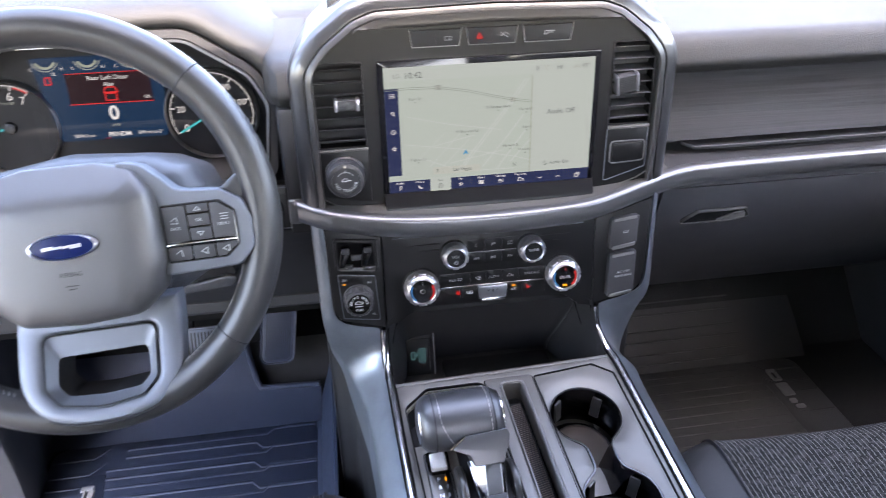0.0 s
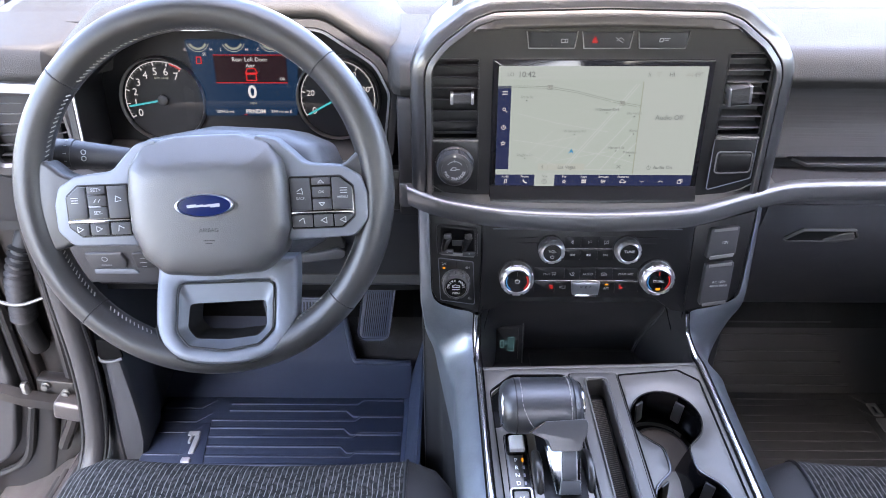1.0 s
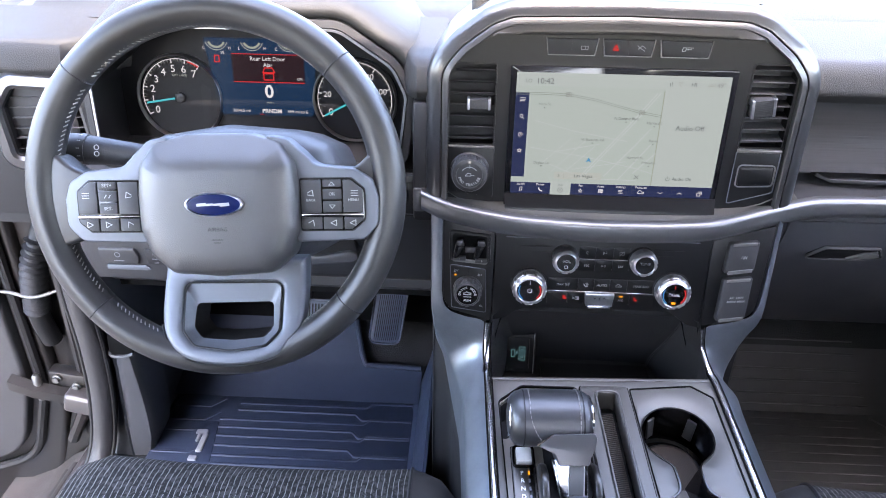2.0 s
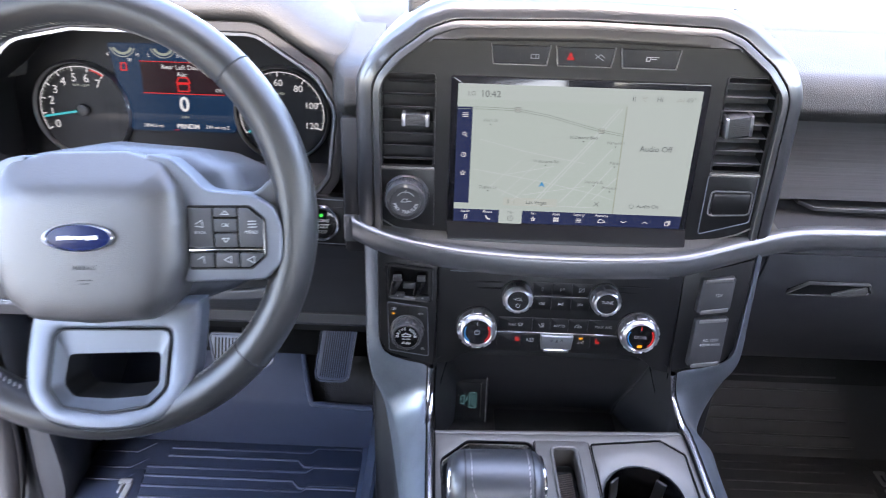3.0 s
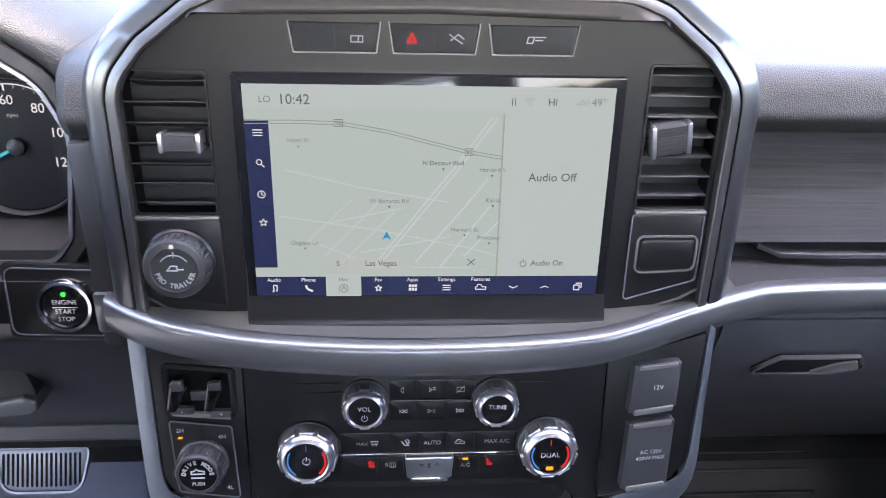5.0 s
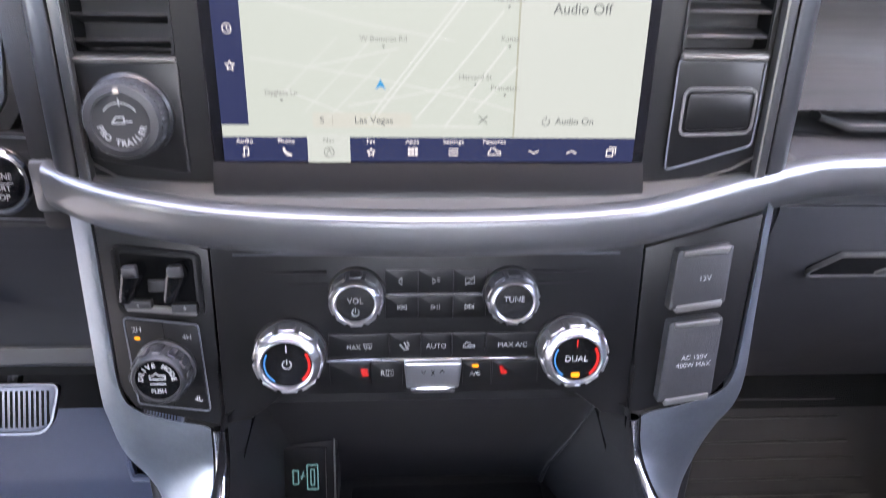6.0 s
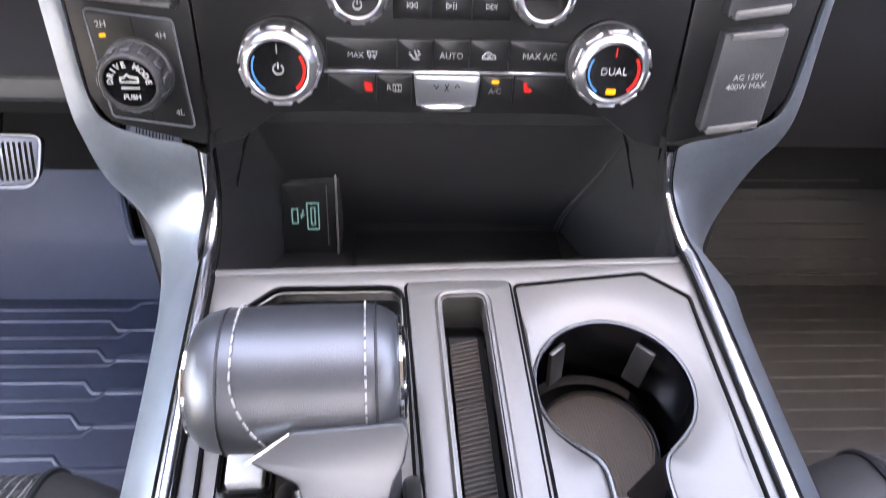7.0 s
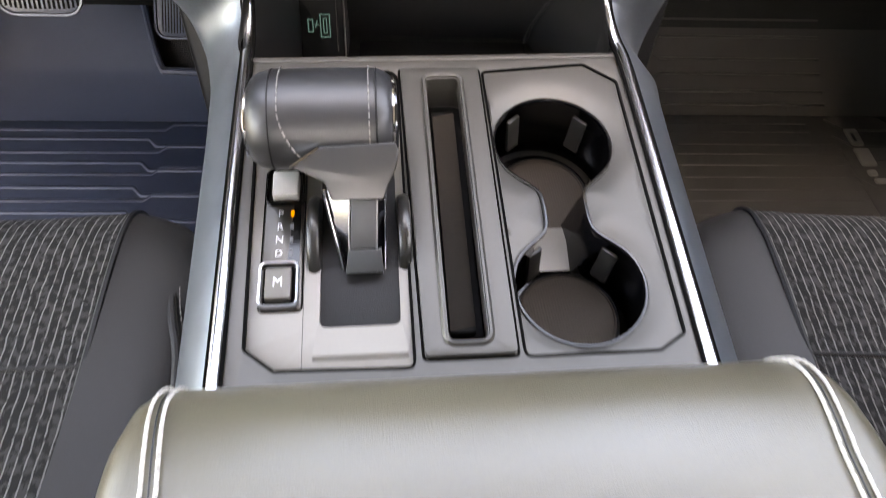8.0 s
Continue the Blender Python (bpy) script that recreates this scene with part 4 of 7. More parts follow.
POWER = [[(3.0 * math.cos(a), 3.0 * math.sin(a)) for a in [2.1 + i * 0.42 for i in range(13)]], [(0, 0.8), (0, 3.6)]]
kv, zt = chrome_knob(-0.0503, 0.0890, 0.0172, 0.021, "VOL", "chrome volume knob with black cap")
part("mark", strokes([[(a * 0.0008, b * 0.0008 - 0.006) for a, b in ln] for ln in POWER], 0.0006, zt - 0.0003, zt + 0.0002), PRINT, kv)
chrome_knob(0.0552, 0.0892, 0.0172, 0.021, "TUNE", "chrome tuning knob with black cap")
kt, zt = chrome_knob(-0.0970, 0.0458, 0.0227, 0.022, "", "chrome temperature knob with blue and red arcs", True)
part("mark", strokes([[(a * 0.0010, b * 0.0010) for a, b in ln] for ln in POWER], 0.0008, zt - 0.0003, zt + 0.0002), PRINT, kt)
kd, zt = chrome_knob(0.1000, 0.0472, 0.0227, 0.022, "DUAL", "chrome temperature knob with blue and red arcs", True, 0.0062)
part("lamp", prism(rect(-0.0030, 0.0030, -0.0138, -0.0106, 0.0006), zt - 0.0003, zt + 0.0003), L_AMBER, kd)

# audio keys
for i, (x0, x1) in enumerate(((-0.031, -0.0085), (-0.008, 0.0155), (0.016, 0.0385))):
    part("key", prism(rect(x0, x1, 0.0902, 0.1062, 0.0008), -0.001, 0.0009, 0.0004), PANEL, stack)
    part("key", prism(rect(x0, x1, 0.0705, 0.0868, 0.0008), -0.001, 0.0009, 0.0004), PANEL, stack)
part("chrome_line", block(-0.036, 0.040, 0.0876, 0.0894, -0.001, 0.0022, 0.0006, 1), CHROME, stack, "thin chrome strip")
icon([[(-2, -1), (-2, 1), (0, 2.5), (0, -2.5), (-2, -1)]], 0.0005, -0.0195, 0.0978)
icon([[(-2, -2), (-2, 2), (0, 0), (-2, -2)], [(1, 2), (3, 2)], [(1, 0), (3, 0)]], 0.0005, 0.0035, 0.0978)
icon([[(-3, -2), (3, -2), (3, 2), (-3, 2), (-3, -2)], [(-3, -3), (3, 3)]], 0.0005, 0.027, 0.0978)
icon([[(-3, -1.5), (-3, 1.5)], [(0, -1.5), (0, 1.5), (-3, 0), (0, -1.5)], [(3, -1.5), (3, 1.5), (0, 0), (3, -1.5)]], 0.0005, -0.0195, 0.0785)
icon([[(-3, -1.5), (-3, 1.5), (0, 0), (-3, -1.5)], [(1.2, -1.5), (1.2, 1.5)], [(2.6, -1.5), (2.6, 1.5)]], 0.0005, 0.0035, 0.0785)
icon([[(3, -1.5), (3, 1.5)], [(0, -1.5), (0, 1.5), (3, 0), (0, -1.5)], [(-3, -1.5), (-3, 1.5), (0, 0), (-3, -1.5)]], 0.0005, 0.027, 0.0785)
for s in (-1, 1):
    part("crease", loft([[(s * 0.070, 0.1060, 0.0004), (s * 0.070, 0.1045, 0.0014), (s * 0.070, 0.1032, 0.0004)], [(s * 0.112, 0.1045, 0.0003), (s * 0.112, 0.1042, 0.0005), (s * 0.112, 0.1038, 0.0003)]]), PANEL, stack)
    part("crease", loft([[(s * 0.070, 0.0975, 0.0004), (s * 0.070, 0.0962, 0.0013), (s * 0.070, 0.0948, 0.0004)], [(s * 0.098, 0.0960, 0.0003), (s * 0.098, 0.0957, 0.0005), (s * 0.098, 0.0953, 0.0003)]]), PANEL, stack)
part("top_strip", block(-0.132, 0.130, 0.1165, 0.1180, -0.001, 0.0012, 0.0004, 1), SILVER, stack)

# climate keys
KX = [-0.071, -0.0285, -0.0065, 0.0155, 0.0395, 0.078]
for a, b in zip(KX, KX[1:]):
    part("key", prism(rect(a + 0.0003, b - 0.0003, 0.041, 0.0585, 0.0008), -0.001, 0.0009, 0.0004), PANEL, stack)
part("chrome_line", block(-0.074, 0.080, 0.0375, 0.0397, -0.001, 0.0024, 0.0006, 1), CHROME, stack, "thin chrome strip")
for a, b in ((-0.071, -0.042), (-0.0415, -0.019), (0.0235, 0.044), (0.0445, 0.078)):
    part("key", prism(rect(a + 0.0003, b - 0.0003, 0.0185, 0.0362, 0.0008), -0.001, 0.0009, 0.0004), PANEL, stack)
letters("MAX", 0.0046, PRINT, stack, -0.0535, 0.0485, 0.0013)
icon([[(-3, 2), (3, 2), (2.2, -1), (-2.2, -1), (-3, 2)], [(-1.5, -2.5), (-1, 0.5)], [(1.5, -2.5), (1, 0.5)]], 0.0005, -0.0435, 0.0488)
icon([[(-3.5, 1), (-1, -2.5), (2.5, -2.5)], [(-0.5, 2.5), (1, -1), (3, 0.5)], [(1.5, 2.8), (2.5, 1.5)]], 0.0009, -0.0175, 0.0492)
letters("AUTO", 0.0052, PRINT, stack, 0.0045, 0.0488, 0.0013)
icon([[(-4, -1.5), (4, -1.5), (4, 0.2), (2, 0.6), (0.5, 2.2), (-2, 2.2), (-3, 0.6), (-4, 0.2), (-4, -1.5)], [(-1, 0), (1, 0)]], 0.0005, 0.0275, 0.0490)
letters("MAX A/C", 0.0052, PRINT, stack, 0.0585, 0.0492, 0.0013)
icon([[(-2, 3), (-1, -2), (2.5, -2), (2.5, -0.8), (0.2, -0.6), (-0.8, 3), (-2, 3)], [(0.8, 1), (0.8, 2.5)], [(2, 1), (2, 2.5)]], 0.0009, -0.0465, 0.0285, L_RED)
letters("R", 0.0052, PRINT, stack, -0.0335, 0.0282, 0.0013)
icon([[(-2.5, -2), (2.5, -2), (2.5, 2), (-2.5, 2), (-2.5, -2)], [(-1, -2.5), (-1, 1)], [(1, -2.5), (1, 1)]], 0.0005, -0.0285, 0.0282)
part("key_lamp", prism(rect(0.0302, 0.0348, 0.0320, 0.0338, 0.0003), 0.0008, 0.0016), L_AMBER, stack)
letters("A/C", 0.0048, PRINT, stack, 0.0325, 0.0268, 0.0013)
icon([[(-2, 3), (-1, -2), (2.5, -2), (2.5, -0.8), (0.2, -0.6), (-0.8, 3), (-2, 3)]], 0.0009, 0.0525, 0.0290, L_RED)
fan = part("fan_rocker", prism(rounded([(-0.0165, 0.0185), (0.0205, 0.0185), (0.0225, 0.0385), (-0.0185, 0.0385)], 0.002), 0.0, 0.0070, 0.002), GREY_LIGHT, stack, "silver fan speed rocker")
part("lower_edge", block(-0.0140, 0.0180, 0.0155, 0.0200, 0.001, 0.0085, 0.0015), CHROME, fan)
part("mark", strokes([[(-0.006, 0.0325), (-0.0045, 0.0305), (-0.003, 0.0325)], [(0.001, 0.029), (0.003, 0.033)], [(0.003, 0.029), (0.001, 0.033)], [(0.007, 0.031), (0.0085, 0.033), (0.010, 0.031)]], 0.0006, 0.0068, 0.0073), SOFT_DK, fan)

# ---- trailer brake controller, drive mode knob, outlets ----
brakec = thing("trailer_brake_controller", face_pose(*STK, STL) @ Matrix.Translation((-0.181, 0.0985, 0.0)), "black recessed unit with two sliding paddles", "brake controller")
fr = rounded([(-0.0255, -0.0185), (0.0255, -0.0225), (0.0255, 0.0185), (-0.0265, 0.0235)], 0.003)
part("frame", sweep2(fr, [(0.0, 0.0), (0.0, 0.0028), (-0.0025, 0.0028), (-0.003, -0.001)], True), PANEL, brakec)
part("recess", prism([(x * 0.9, y * 0.9) for x, y in fr], 0.0003, 0.0010), GAP, brakec)
part("lower_bar", prism(rounded([(-0.0225, -0.0195), (0.0232, -0.0235), (0.0232, -0.0190), (-0.0225, -0.0155)], 0.001), 0.0, 0.0045, 0.001), GREY_EDGE, brakec, "satin grey lower bar")
for i, x in enumerate((-0.0150, 0.0135)):
    pd = part("paddle", prism(rounded([(x - 0.0090, -0.011), (x - 0.0015, -0.011), (x + 0.0080, 0.009), (x + 0.0060, 0.0165), (x - 0.0040, 0.0150)], 0.003), 0.0, 0.014, 0.0035), BLACK, brakec, "glossy sliding paddle")
    part("cap", prism(rounded([(x - 0.0030, 0.0085), (x + 0.0072, 0.0085), (x + 0.0060, 0.0165), (x - 0.0036, 0.0155)], 0.002), 0.012, 0.0165, 0.0015), KNOB, pd)
    part("key", prism(rect(x - 0.008 + 0.002 * i, x + 0.0095 + 0.001 * i, -0.0175 - 0.003 * i, -0.0115 - 0.003 * i, 0.001), 0.0, 0.006, 0.0012), SOFT, brakec)
    letters("-" if i == 0 else "+", 0.006, PRINT, brakec, x + 0.001 + 0.002 * i, -0.0143 - 0.003 * i, 0.0063)
part("bridge", prism(rect(-0.007, 0.0085, -0.006, 0.002, 0.001), 0.0, 0.004, 0.001), SOFT, brakec)

mode = thing("drive_mode_control", face_pose(*STK, STL) @ Matrix.Translation((-0.181, 0.040, 0.0)), "black panel with a round knurled drive mode knob", "control knob")
mf = rounded([(-0.0235, -0.0325), (0.0255, -0.0395), (0.0225, 0.0275), (-0.0265, 0.0335)], 0.003)
part("plate", prism(mf, 0.0, 0.0020, 0.001), PANEL, mode)
part("edge", sweep2(mf, [(0.0004, 0.0), (0.0004, 0.0023), (-0.0006, 0.0023), (-0.0006, 0.0015)], True), SILVER, mode)
part("seam", strokes([[(0.0, 0.006), (-0.001, 0.0305)], [(0.001, -0.036), (0.001, -0.016)], [(-0.024, -0.010), (-0.014, -0.006)]], 0.0006, 0.0015, 0.0022), CAVITY, mode)
letters("2H", 0.0052, PRINT, mode, -0.0185, 0.0245, 0.0023), letters("4H", 0.0052, PRINT, mode, 0.0145, 0.0185, 0.0023), letters("4L", 0.0052, PRINT, mode, 0.0180, -0.0295, 0.0023)
part("lamp", prism(rect(-0.0205, -0.0170, 0.0172, 0.0190, 0.0003), 0.0016, 0.0025), L_AMBER, mode)
mk = part("knob", lathe([(0.0205, 0.0), (0.0205, 0.004), (0.0188, 0.005), (0.0180, 0.019), (0.0165, 0.0215), (0.0150, 0.0215), (0.0148, 0.0180), (0.0005, 0.0180)], 44), KNOB, mode, "knurled grey knob", Matrix.Translation((-0.0015, -0.0035, 0.0015)))
part("cap", lathe([(0.0147, 0.0180), (0.0147, 0.0199), (0.0005, 0.0199)], 40), BLACK, mk)
for i in range(12):
    part("rib", moved(block(0.0178, 0.0196, -0.0028, 0.0028, 0.005, 0.0185, 0.0008, 1), Matrix.Rotation(radians(i * 30), 4, "Z")), SOFT, mk)
arc_letters("DRIVE MODE", 0.0046, PRINT, mk, 0, 0, 0.0203, 0.0108, 90, 19.0)
letters("PUSH", 0.0042, PRINT, mk, 0, -0.0085, 0.0203, bold=0.0001)
part("truck_mark", strokes([[(-0.005, 0.0005), (0.005, 0.0005), (0.005, 0.003), (0.001, 0.0035), (-0.001, 0.005), (-0.003, 0.003), (-0.005, 0.003), (-0.005, 0.0005)], [(-0.005, -0.003), (0.005, -0.003)]], 0.0010, 0.0198, 0.0203), PRINT, mk)


def outlet(y, h, words, label):
    o = thing("outlet_cover", face_pose(*STK, STL) @ Matrix.Translation((0.1865, y, 0.0)), label, "power outlet", "outlet covers on the stack")
    pts = rounded([(-0.0215, -h - 0.003), (0.0185, -h + 0.003), (0.0195, h + 0.002), (-0.0195, h - 0.002)], 0.003)
    part("surround", sweep2(pts, [(0.0025, 0.0), (0.0018, 0.0014), (0.0002, 0.0014), (0.0002, -0.001)], True), PANEL, o)
    part("cover", prism(pts, 0.0, 0.0095, 0.003), SOFT, o, "grained hinged cover")
    part("thumb_edge", prism(rounded([(-0.0165, -h - 0.004), (0.015, -h + 0.001), (0.0155, -h + 0.006), (-0.0165, -h + 0.001)], 0.001), 0.004, 0.0110, 0.0014), GREY_EDGE, o, "satin grey thumb edge")
    part("hinge_edge", prism(rounded([(-0.0155, h - 0.006), (0.0155, h - 0.0025), (0.0160, h + 0.0015), (-0.0155, h - 0.002)], 0.001), 0.006, 0.0108, 0.0012), GREY_EDGE, o)
    for i, w in enumerate(words):
        letters(w, 0.0050 if len(words) > 1 else 0.0055, PRINT, o, 0.0015, (0.003 - 0.006 * i) if len(words) > 1 else 0.0, 0.0097, 5)
    return o


outlet(0.1015, 0.0215, ["12V"], "dark grained cover of a twelve volt outlet")
outlet(0.0385, 0.0315, ["AC 120V", "400W MAX"], "dark grained cover of a mains outlet")

# ---- start button ----
start = thing("start_button_panel", face_pose(-0.292, 0.622, 0.631, 7), "black panel with a chrome-ringed engine start button", "start button")
part("plate", prism(rounded([(-0.050, -0.030), (0.042, -0.033), (0.052, -0.006), (0.040, 0.032), (-0.050, 0.036)], 0.006), -0.03, -0.004, 0.003), PANEL, start)
part("bezel_line", sweep2(rounded([(-0.046, -0.026), (0.038, -0.028), (0.036, 0.028), (-0.046, 0.031)], 0.008), [(0.0, -0.004), (0.0, -0.003), (-0.001, -0.003), (-0.001, -0.004)], True), SILVER, start)
part("gloss_corner", prism(rounded([(0.040, -0.032), (0.056, -0.022), (0.056, 0.004), (0.046, -0.004)], 0.002), -0.02, -0.001, 0.002), GREY_GLOSS, start)
part("ring", lathe([(0.0235, -0.004), (0.0235, 0.001), (0.0215, 0.004), (0.0190, 0.0035), (0.0185, 0.0)], 40, False), CHROME, start, "chrome ring")
part("button", lathe([(0.0186, -0.004), (0.0184, 0.0008), (0.0165, 0.0018), (0.0005, 0.0015)], 40), BLACK, start)
for i, w in enumerate(("ENGINE", "START", "STOP")):
    letters(w, 0.0056, PRINT, start, 0, 0.0035 - 0.0065 * i - (0.0015 if i else 0), 0.0020)
part("divider", strokes([[(-0.010, -0.0010), (0.010, -0.0010)]], 0.0005, 0.0016, 0.0021), PRINT, start)
part("lamp", prism(circle(0.0, 0.0105, 0.0022, 12), 0.0012, 0.0022), L_GREEN, start)

# ---- centre console ----
DECK = pose(0.0115, 0.4965, 0.4055, 7.03, 0, 2.5)
console = thing("centre_console", DECK, "graphite and satin grey centre console with chrome side strips", "centre console")


def leg(stations):
    """The glossy flank that drops from the stack and runs back beside the deck: rows of inner, outer and lower points."""
    rows = smooth_line([[c for p in st for c in p] for st in stations], 6)
    secs = []
    for r in rows:
        i, o, d = Vector(r[0:3]), Vector(r[3:6]), Vector(r[6:9])
        w = (o - i).length
        out = Vector((0, -0.75, 0.66))
        sec = [i - out * 0.006, i]
        for k in range(1, 8):
            f = k / 8
            sec.append(i.lerp(o, f) + out * (0.085 * w * math.sin(math.pi * f ** 0.8)))
        sec += [o, o * 0.9 + d * 0.1 + (o - i).normalized() * 0.002, o * 0.7 + d * 0.3 + (o - i).normalized() * 0.0015, d, d + (i - o) * 0.25]
        secs.append(sec)
    return loft(secs)


def skirt(stations):
    """The dark side of the console below the flank, down to the floor."""
    rows = smooth_line([[c for p in st for c in p] for st in stations], 5)
    return loft([[Vector(r[6:9]) + (Vector(r[0:3]) - Vector(r[3:6])) * 0.10, Vector(r[6:9]) + (Vector(r[0:3]) - Vector(r[3:6])) * 0.22 - Vector((0, 0, 0.06)), Vector((r[6] + (r[0] - r[3]) * 0.22, max(r[7], 0.1), 0.012))] for r in rows])


STKM = face_pose(*STK, STL)


def on_stack(x, y, z=0.0014):
    return tuple(STKM @ Vector((x, y, z)))


def on_deck(x, y, z=0.0):
    return tuple(DECK @ Vector((x, y, z)))


def below(p, s, back, drop):
    return (p[0] + s * 0.004, p[1] + back, p[2] - drop)


# chrome strip beside the deck: it rises off the front of the deck to the foot of the stack
STRIP_L = [on_stack(-0.1510, -0.0150), (-0.1518, 0.561, 0.436), (-0.1515, 0.549, 0.4190), (-0.1505, 0.530, 0.4095), (-0.1492, 0.506, 0.4068), on_deck(-0.1607, -0.06), on_deck(-0.1607, -0.20), on_deck(-0.1607, -0.40)]
STRIP_R = [on_stack(0.1515, -0.0115), (0.1545, 0.562, 0.4400), (0.1590, 0.550, 0.4225), (0.1645, 0.532, 0.4120), (0.1690, 0.510, 0.4080), on_deck(0.1595, -0.06), on_deck(0.1595, -0.20), on_deck(0.1595, -0.40)]
# rows of inner, outer and lower points: a slim upright beside the stack, a broad wing under it, then the flank of the deck
LEG, LEGR = [], []
for rows, s, ins, outs in ((LEG, -1, [on_stack(-0.2200, 0.152), on_stack(-0.2188, 0.0708), on_stack(-0.2172, 0.020), on_stack(-0.2075, 0.0020), on_stack(-0.1850, -0.0070), on_stack(-0.1575, -0.0150)],
                            [on_stack(-0.2338, 0.153, -0.002), on_stack(-0.2328, 0.0694, -0.002), on_stack(-0.2322, 0.012, -0.003), on_stack(-0.2305, -0.010, -0.006), (-0.2255, 0.574, 0.4350), (-0.2125, 0.576, 0.4115)]),
                           (LEGR, 1, [on_stack(0.2285, 0.156), on_stack(0.2265, 0.0736), on_stack(0.2235, 0.024), on_stack(0.2115, 0.0065), on_stack(0.1870, -0.0020), on_stack(0.1580, -0.0110)],
                            [on_stack(0.2385, 0.157, -0.009), on_stack(0.2378, 0.0680, -0.009), on_stack(0.2360, 0.018, -0.006), on_stack(0.2310, -0.006, -0.006), (0.2215, 0.574, 0.4500), (0.2130, 0.576, 0.4250)])):
    strip = STRIP_L if s < 0 else STRIP_R
    ins += [(p[0] + s * 0.0058, p[1], p[2] - 0.0006) for p in strip[1:]]
    outs += [(s * 0.2050, 0.576, 0.391), (s * 0.1975 + 0.001, 0.557, 0.3770)] + [on_deck(s * x, y, -0.027) for x, y in ((0.1950, 0.014), (0.1935, -0.020), (0.1925, -0.07), (0.1920, -0.20), (0.1915, -0.40))]
    drops = [(0.05, 0.0)] * 3 + [(0.05, 0.02), (0.045, 0.04), (0.035, 0.05), (0.02, 0.06), (0.01, 0.07)] + [(0.0, 0.09)] * 5
    rows += [(i, o, below(o, s, *d)) for i, o, d in zip(ins, outs, drops)]
inv = DECK.inverted()
part("flank", leg(LEG), FLANK, console, "glossy graphite flank tinted as by reflected sky", inv)
part("flank", leg(LEGR), FLANK, console, "glossy graphite flank tinted as by reflected sky", inv)
for run in (LEG, LEGR):
    part("side_skirt", skirt(run), SOFT_DK, console, "dark grained console side", inv)
for line, s in ((STRIP_L, -1), (STRIP_R, 1)):
    run = smooth_line(line, 6)
    part("chrome_strip", tube(run, 0.0047, 14), POLISHED, console, "bright chrome strip", inv)
    part("strip_gap", tube([(x + s * 0.0050, y, z + 0.0010) for x, y, z in run], 0.0010, 6), GAP, console, "", inv)
    part("strip_gap", tube([(x - s * 0.0052, y, z + 0.0010) for x, y, z in run], 0.0012, 6), GAP, console, "", inv)

# deck: base tray with a selector well, a middle rail with a slot, and a cup holder insert
PAN = rounded([(-0.144, -0.244), (-0.124, -0.260), (-0.034, -0.262), (-0.036, 0.002), (-0.115, 0.004), (-0.148, -0.024)], [0.004, 0.004, 0.006, 0.012, 0.012, 0.012])
CUPW = rounded([(0.0375, -0.258), (0.128, -0.258), (0.1475, -0.246), (0.1475, -0.014), (0.122, 0.007), (0.0345, 0.0)], [0.006, 0.004, 0.004, 0.006, 0.006, 0.005])
SLOT = rounded([(-0.0125, -0.247), (0.0155, -0.247), (0.0145, -0.010), (-0.0140, -0.010)], 0.007)
part("deck", prism([(-0.1565, -0.40), (0.1565, -0.40), (0.1565, 0.018), (-0.1565, 0.018)], -0.010, 0.0, 0.001, 2, (PAN, CUPW, SLOT)), GREY_SATIN, console, "satin grey deck")
for rim_path in (PAN, CUPW, rounded([(-0.0290, -0.2575), (0.0340, -0.2575), (0.0325, 0.0025), (-0.0350, 0.0035)], 0.004)):
    part("shadow_gap", sweep2(rim_path, [(0.0012, -0.004), (0.0012, 0.0006), (-0.0006, 0.0006), (-0.0006, -0.004)], True), GAP, console)
part("front_lip", block(-0.1565, 0.1565, 0.014, 0.0195, -0.02, 0.0012, 0.001), GREY_SATIN, console)
part("well_wall", sweep2(PAN, [(0.0, 0.0), (-0.001, -0.010), (-0.001, -0.016)], True), SOFT_DK, console)
GATE = rounded([(-0.096, -0.228), (-0.042, -0.228), (-0.042, -0.06), (-0.096, -0.06)], 0.006)
FRONT_GAP = rounded([(-0.146, -0.085), (-0.140, -0.085), (-0.098, -0.058), (-0.0375, -0.058), (-0.0375, 0.0), (-0.114, 0.002), (-0.146, -0.025)], [0.002, 0.01, 0.004, 0.004, 0.008, 0.01, 0.01])
part("selector_plate", prism([(x * 1.0, y) for x, y in PAN], -0.012, -0.0035, 0.0008, 2, ([(x, y - 0.001) for x, y in GATE], FRONT_GAP)), PLATE, console, "pale satin selector plate")
part("front_pocket", joined(sweep2(FRONT_GAP, [(0.0, -0.004), (0.0, -0.05)], True), prism(FRONT_GAP, -0.055, -0.05)), CAVITY, console)
part("gate_floor", block(-0.100, -0.038, -0.232, -0.056, -0.030, -0.016), SOFT_DK, console)
part("gate_curtain", loft([[(x, -0.228 + 0.17 * t, -0.012 + 0.010 * math.sin(math.pi * t)) for t in [i / 10 for i in range(11)]] for x in (-0.096, -0.042)]), SOFT_DK, console, "curved black gate curtain")
for x in (-0.1000, -0.0370):
    part("gate_cheek", moved(lathe([(0.004, -0.0048), (0.030, -0.0048), (0.0330, -0.0038), (0.0345, -0.0012), (0.0345, 0.0012), (0.0330, 0.0038), (0.030, 0.0048), (0.004, 0.0048)], 36), Matrix.Translation((x, -0.155, -0.016)) @ Matrix.Rotation(radians(90), 4, "Y")), SMOKED, console)
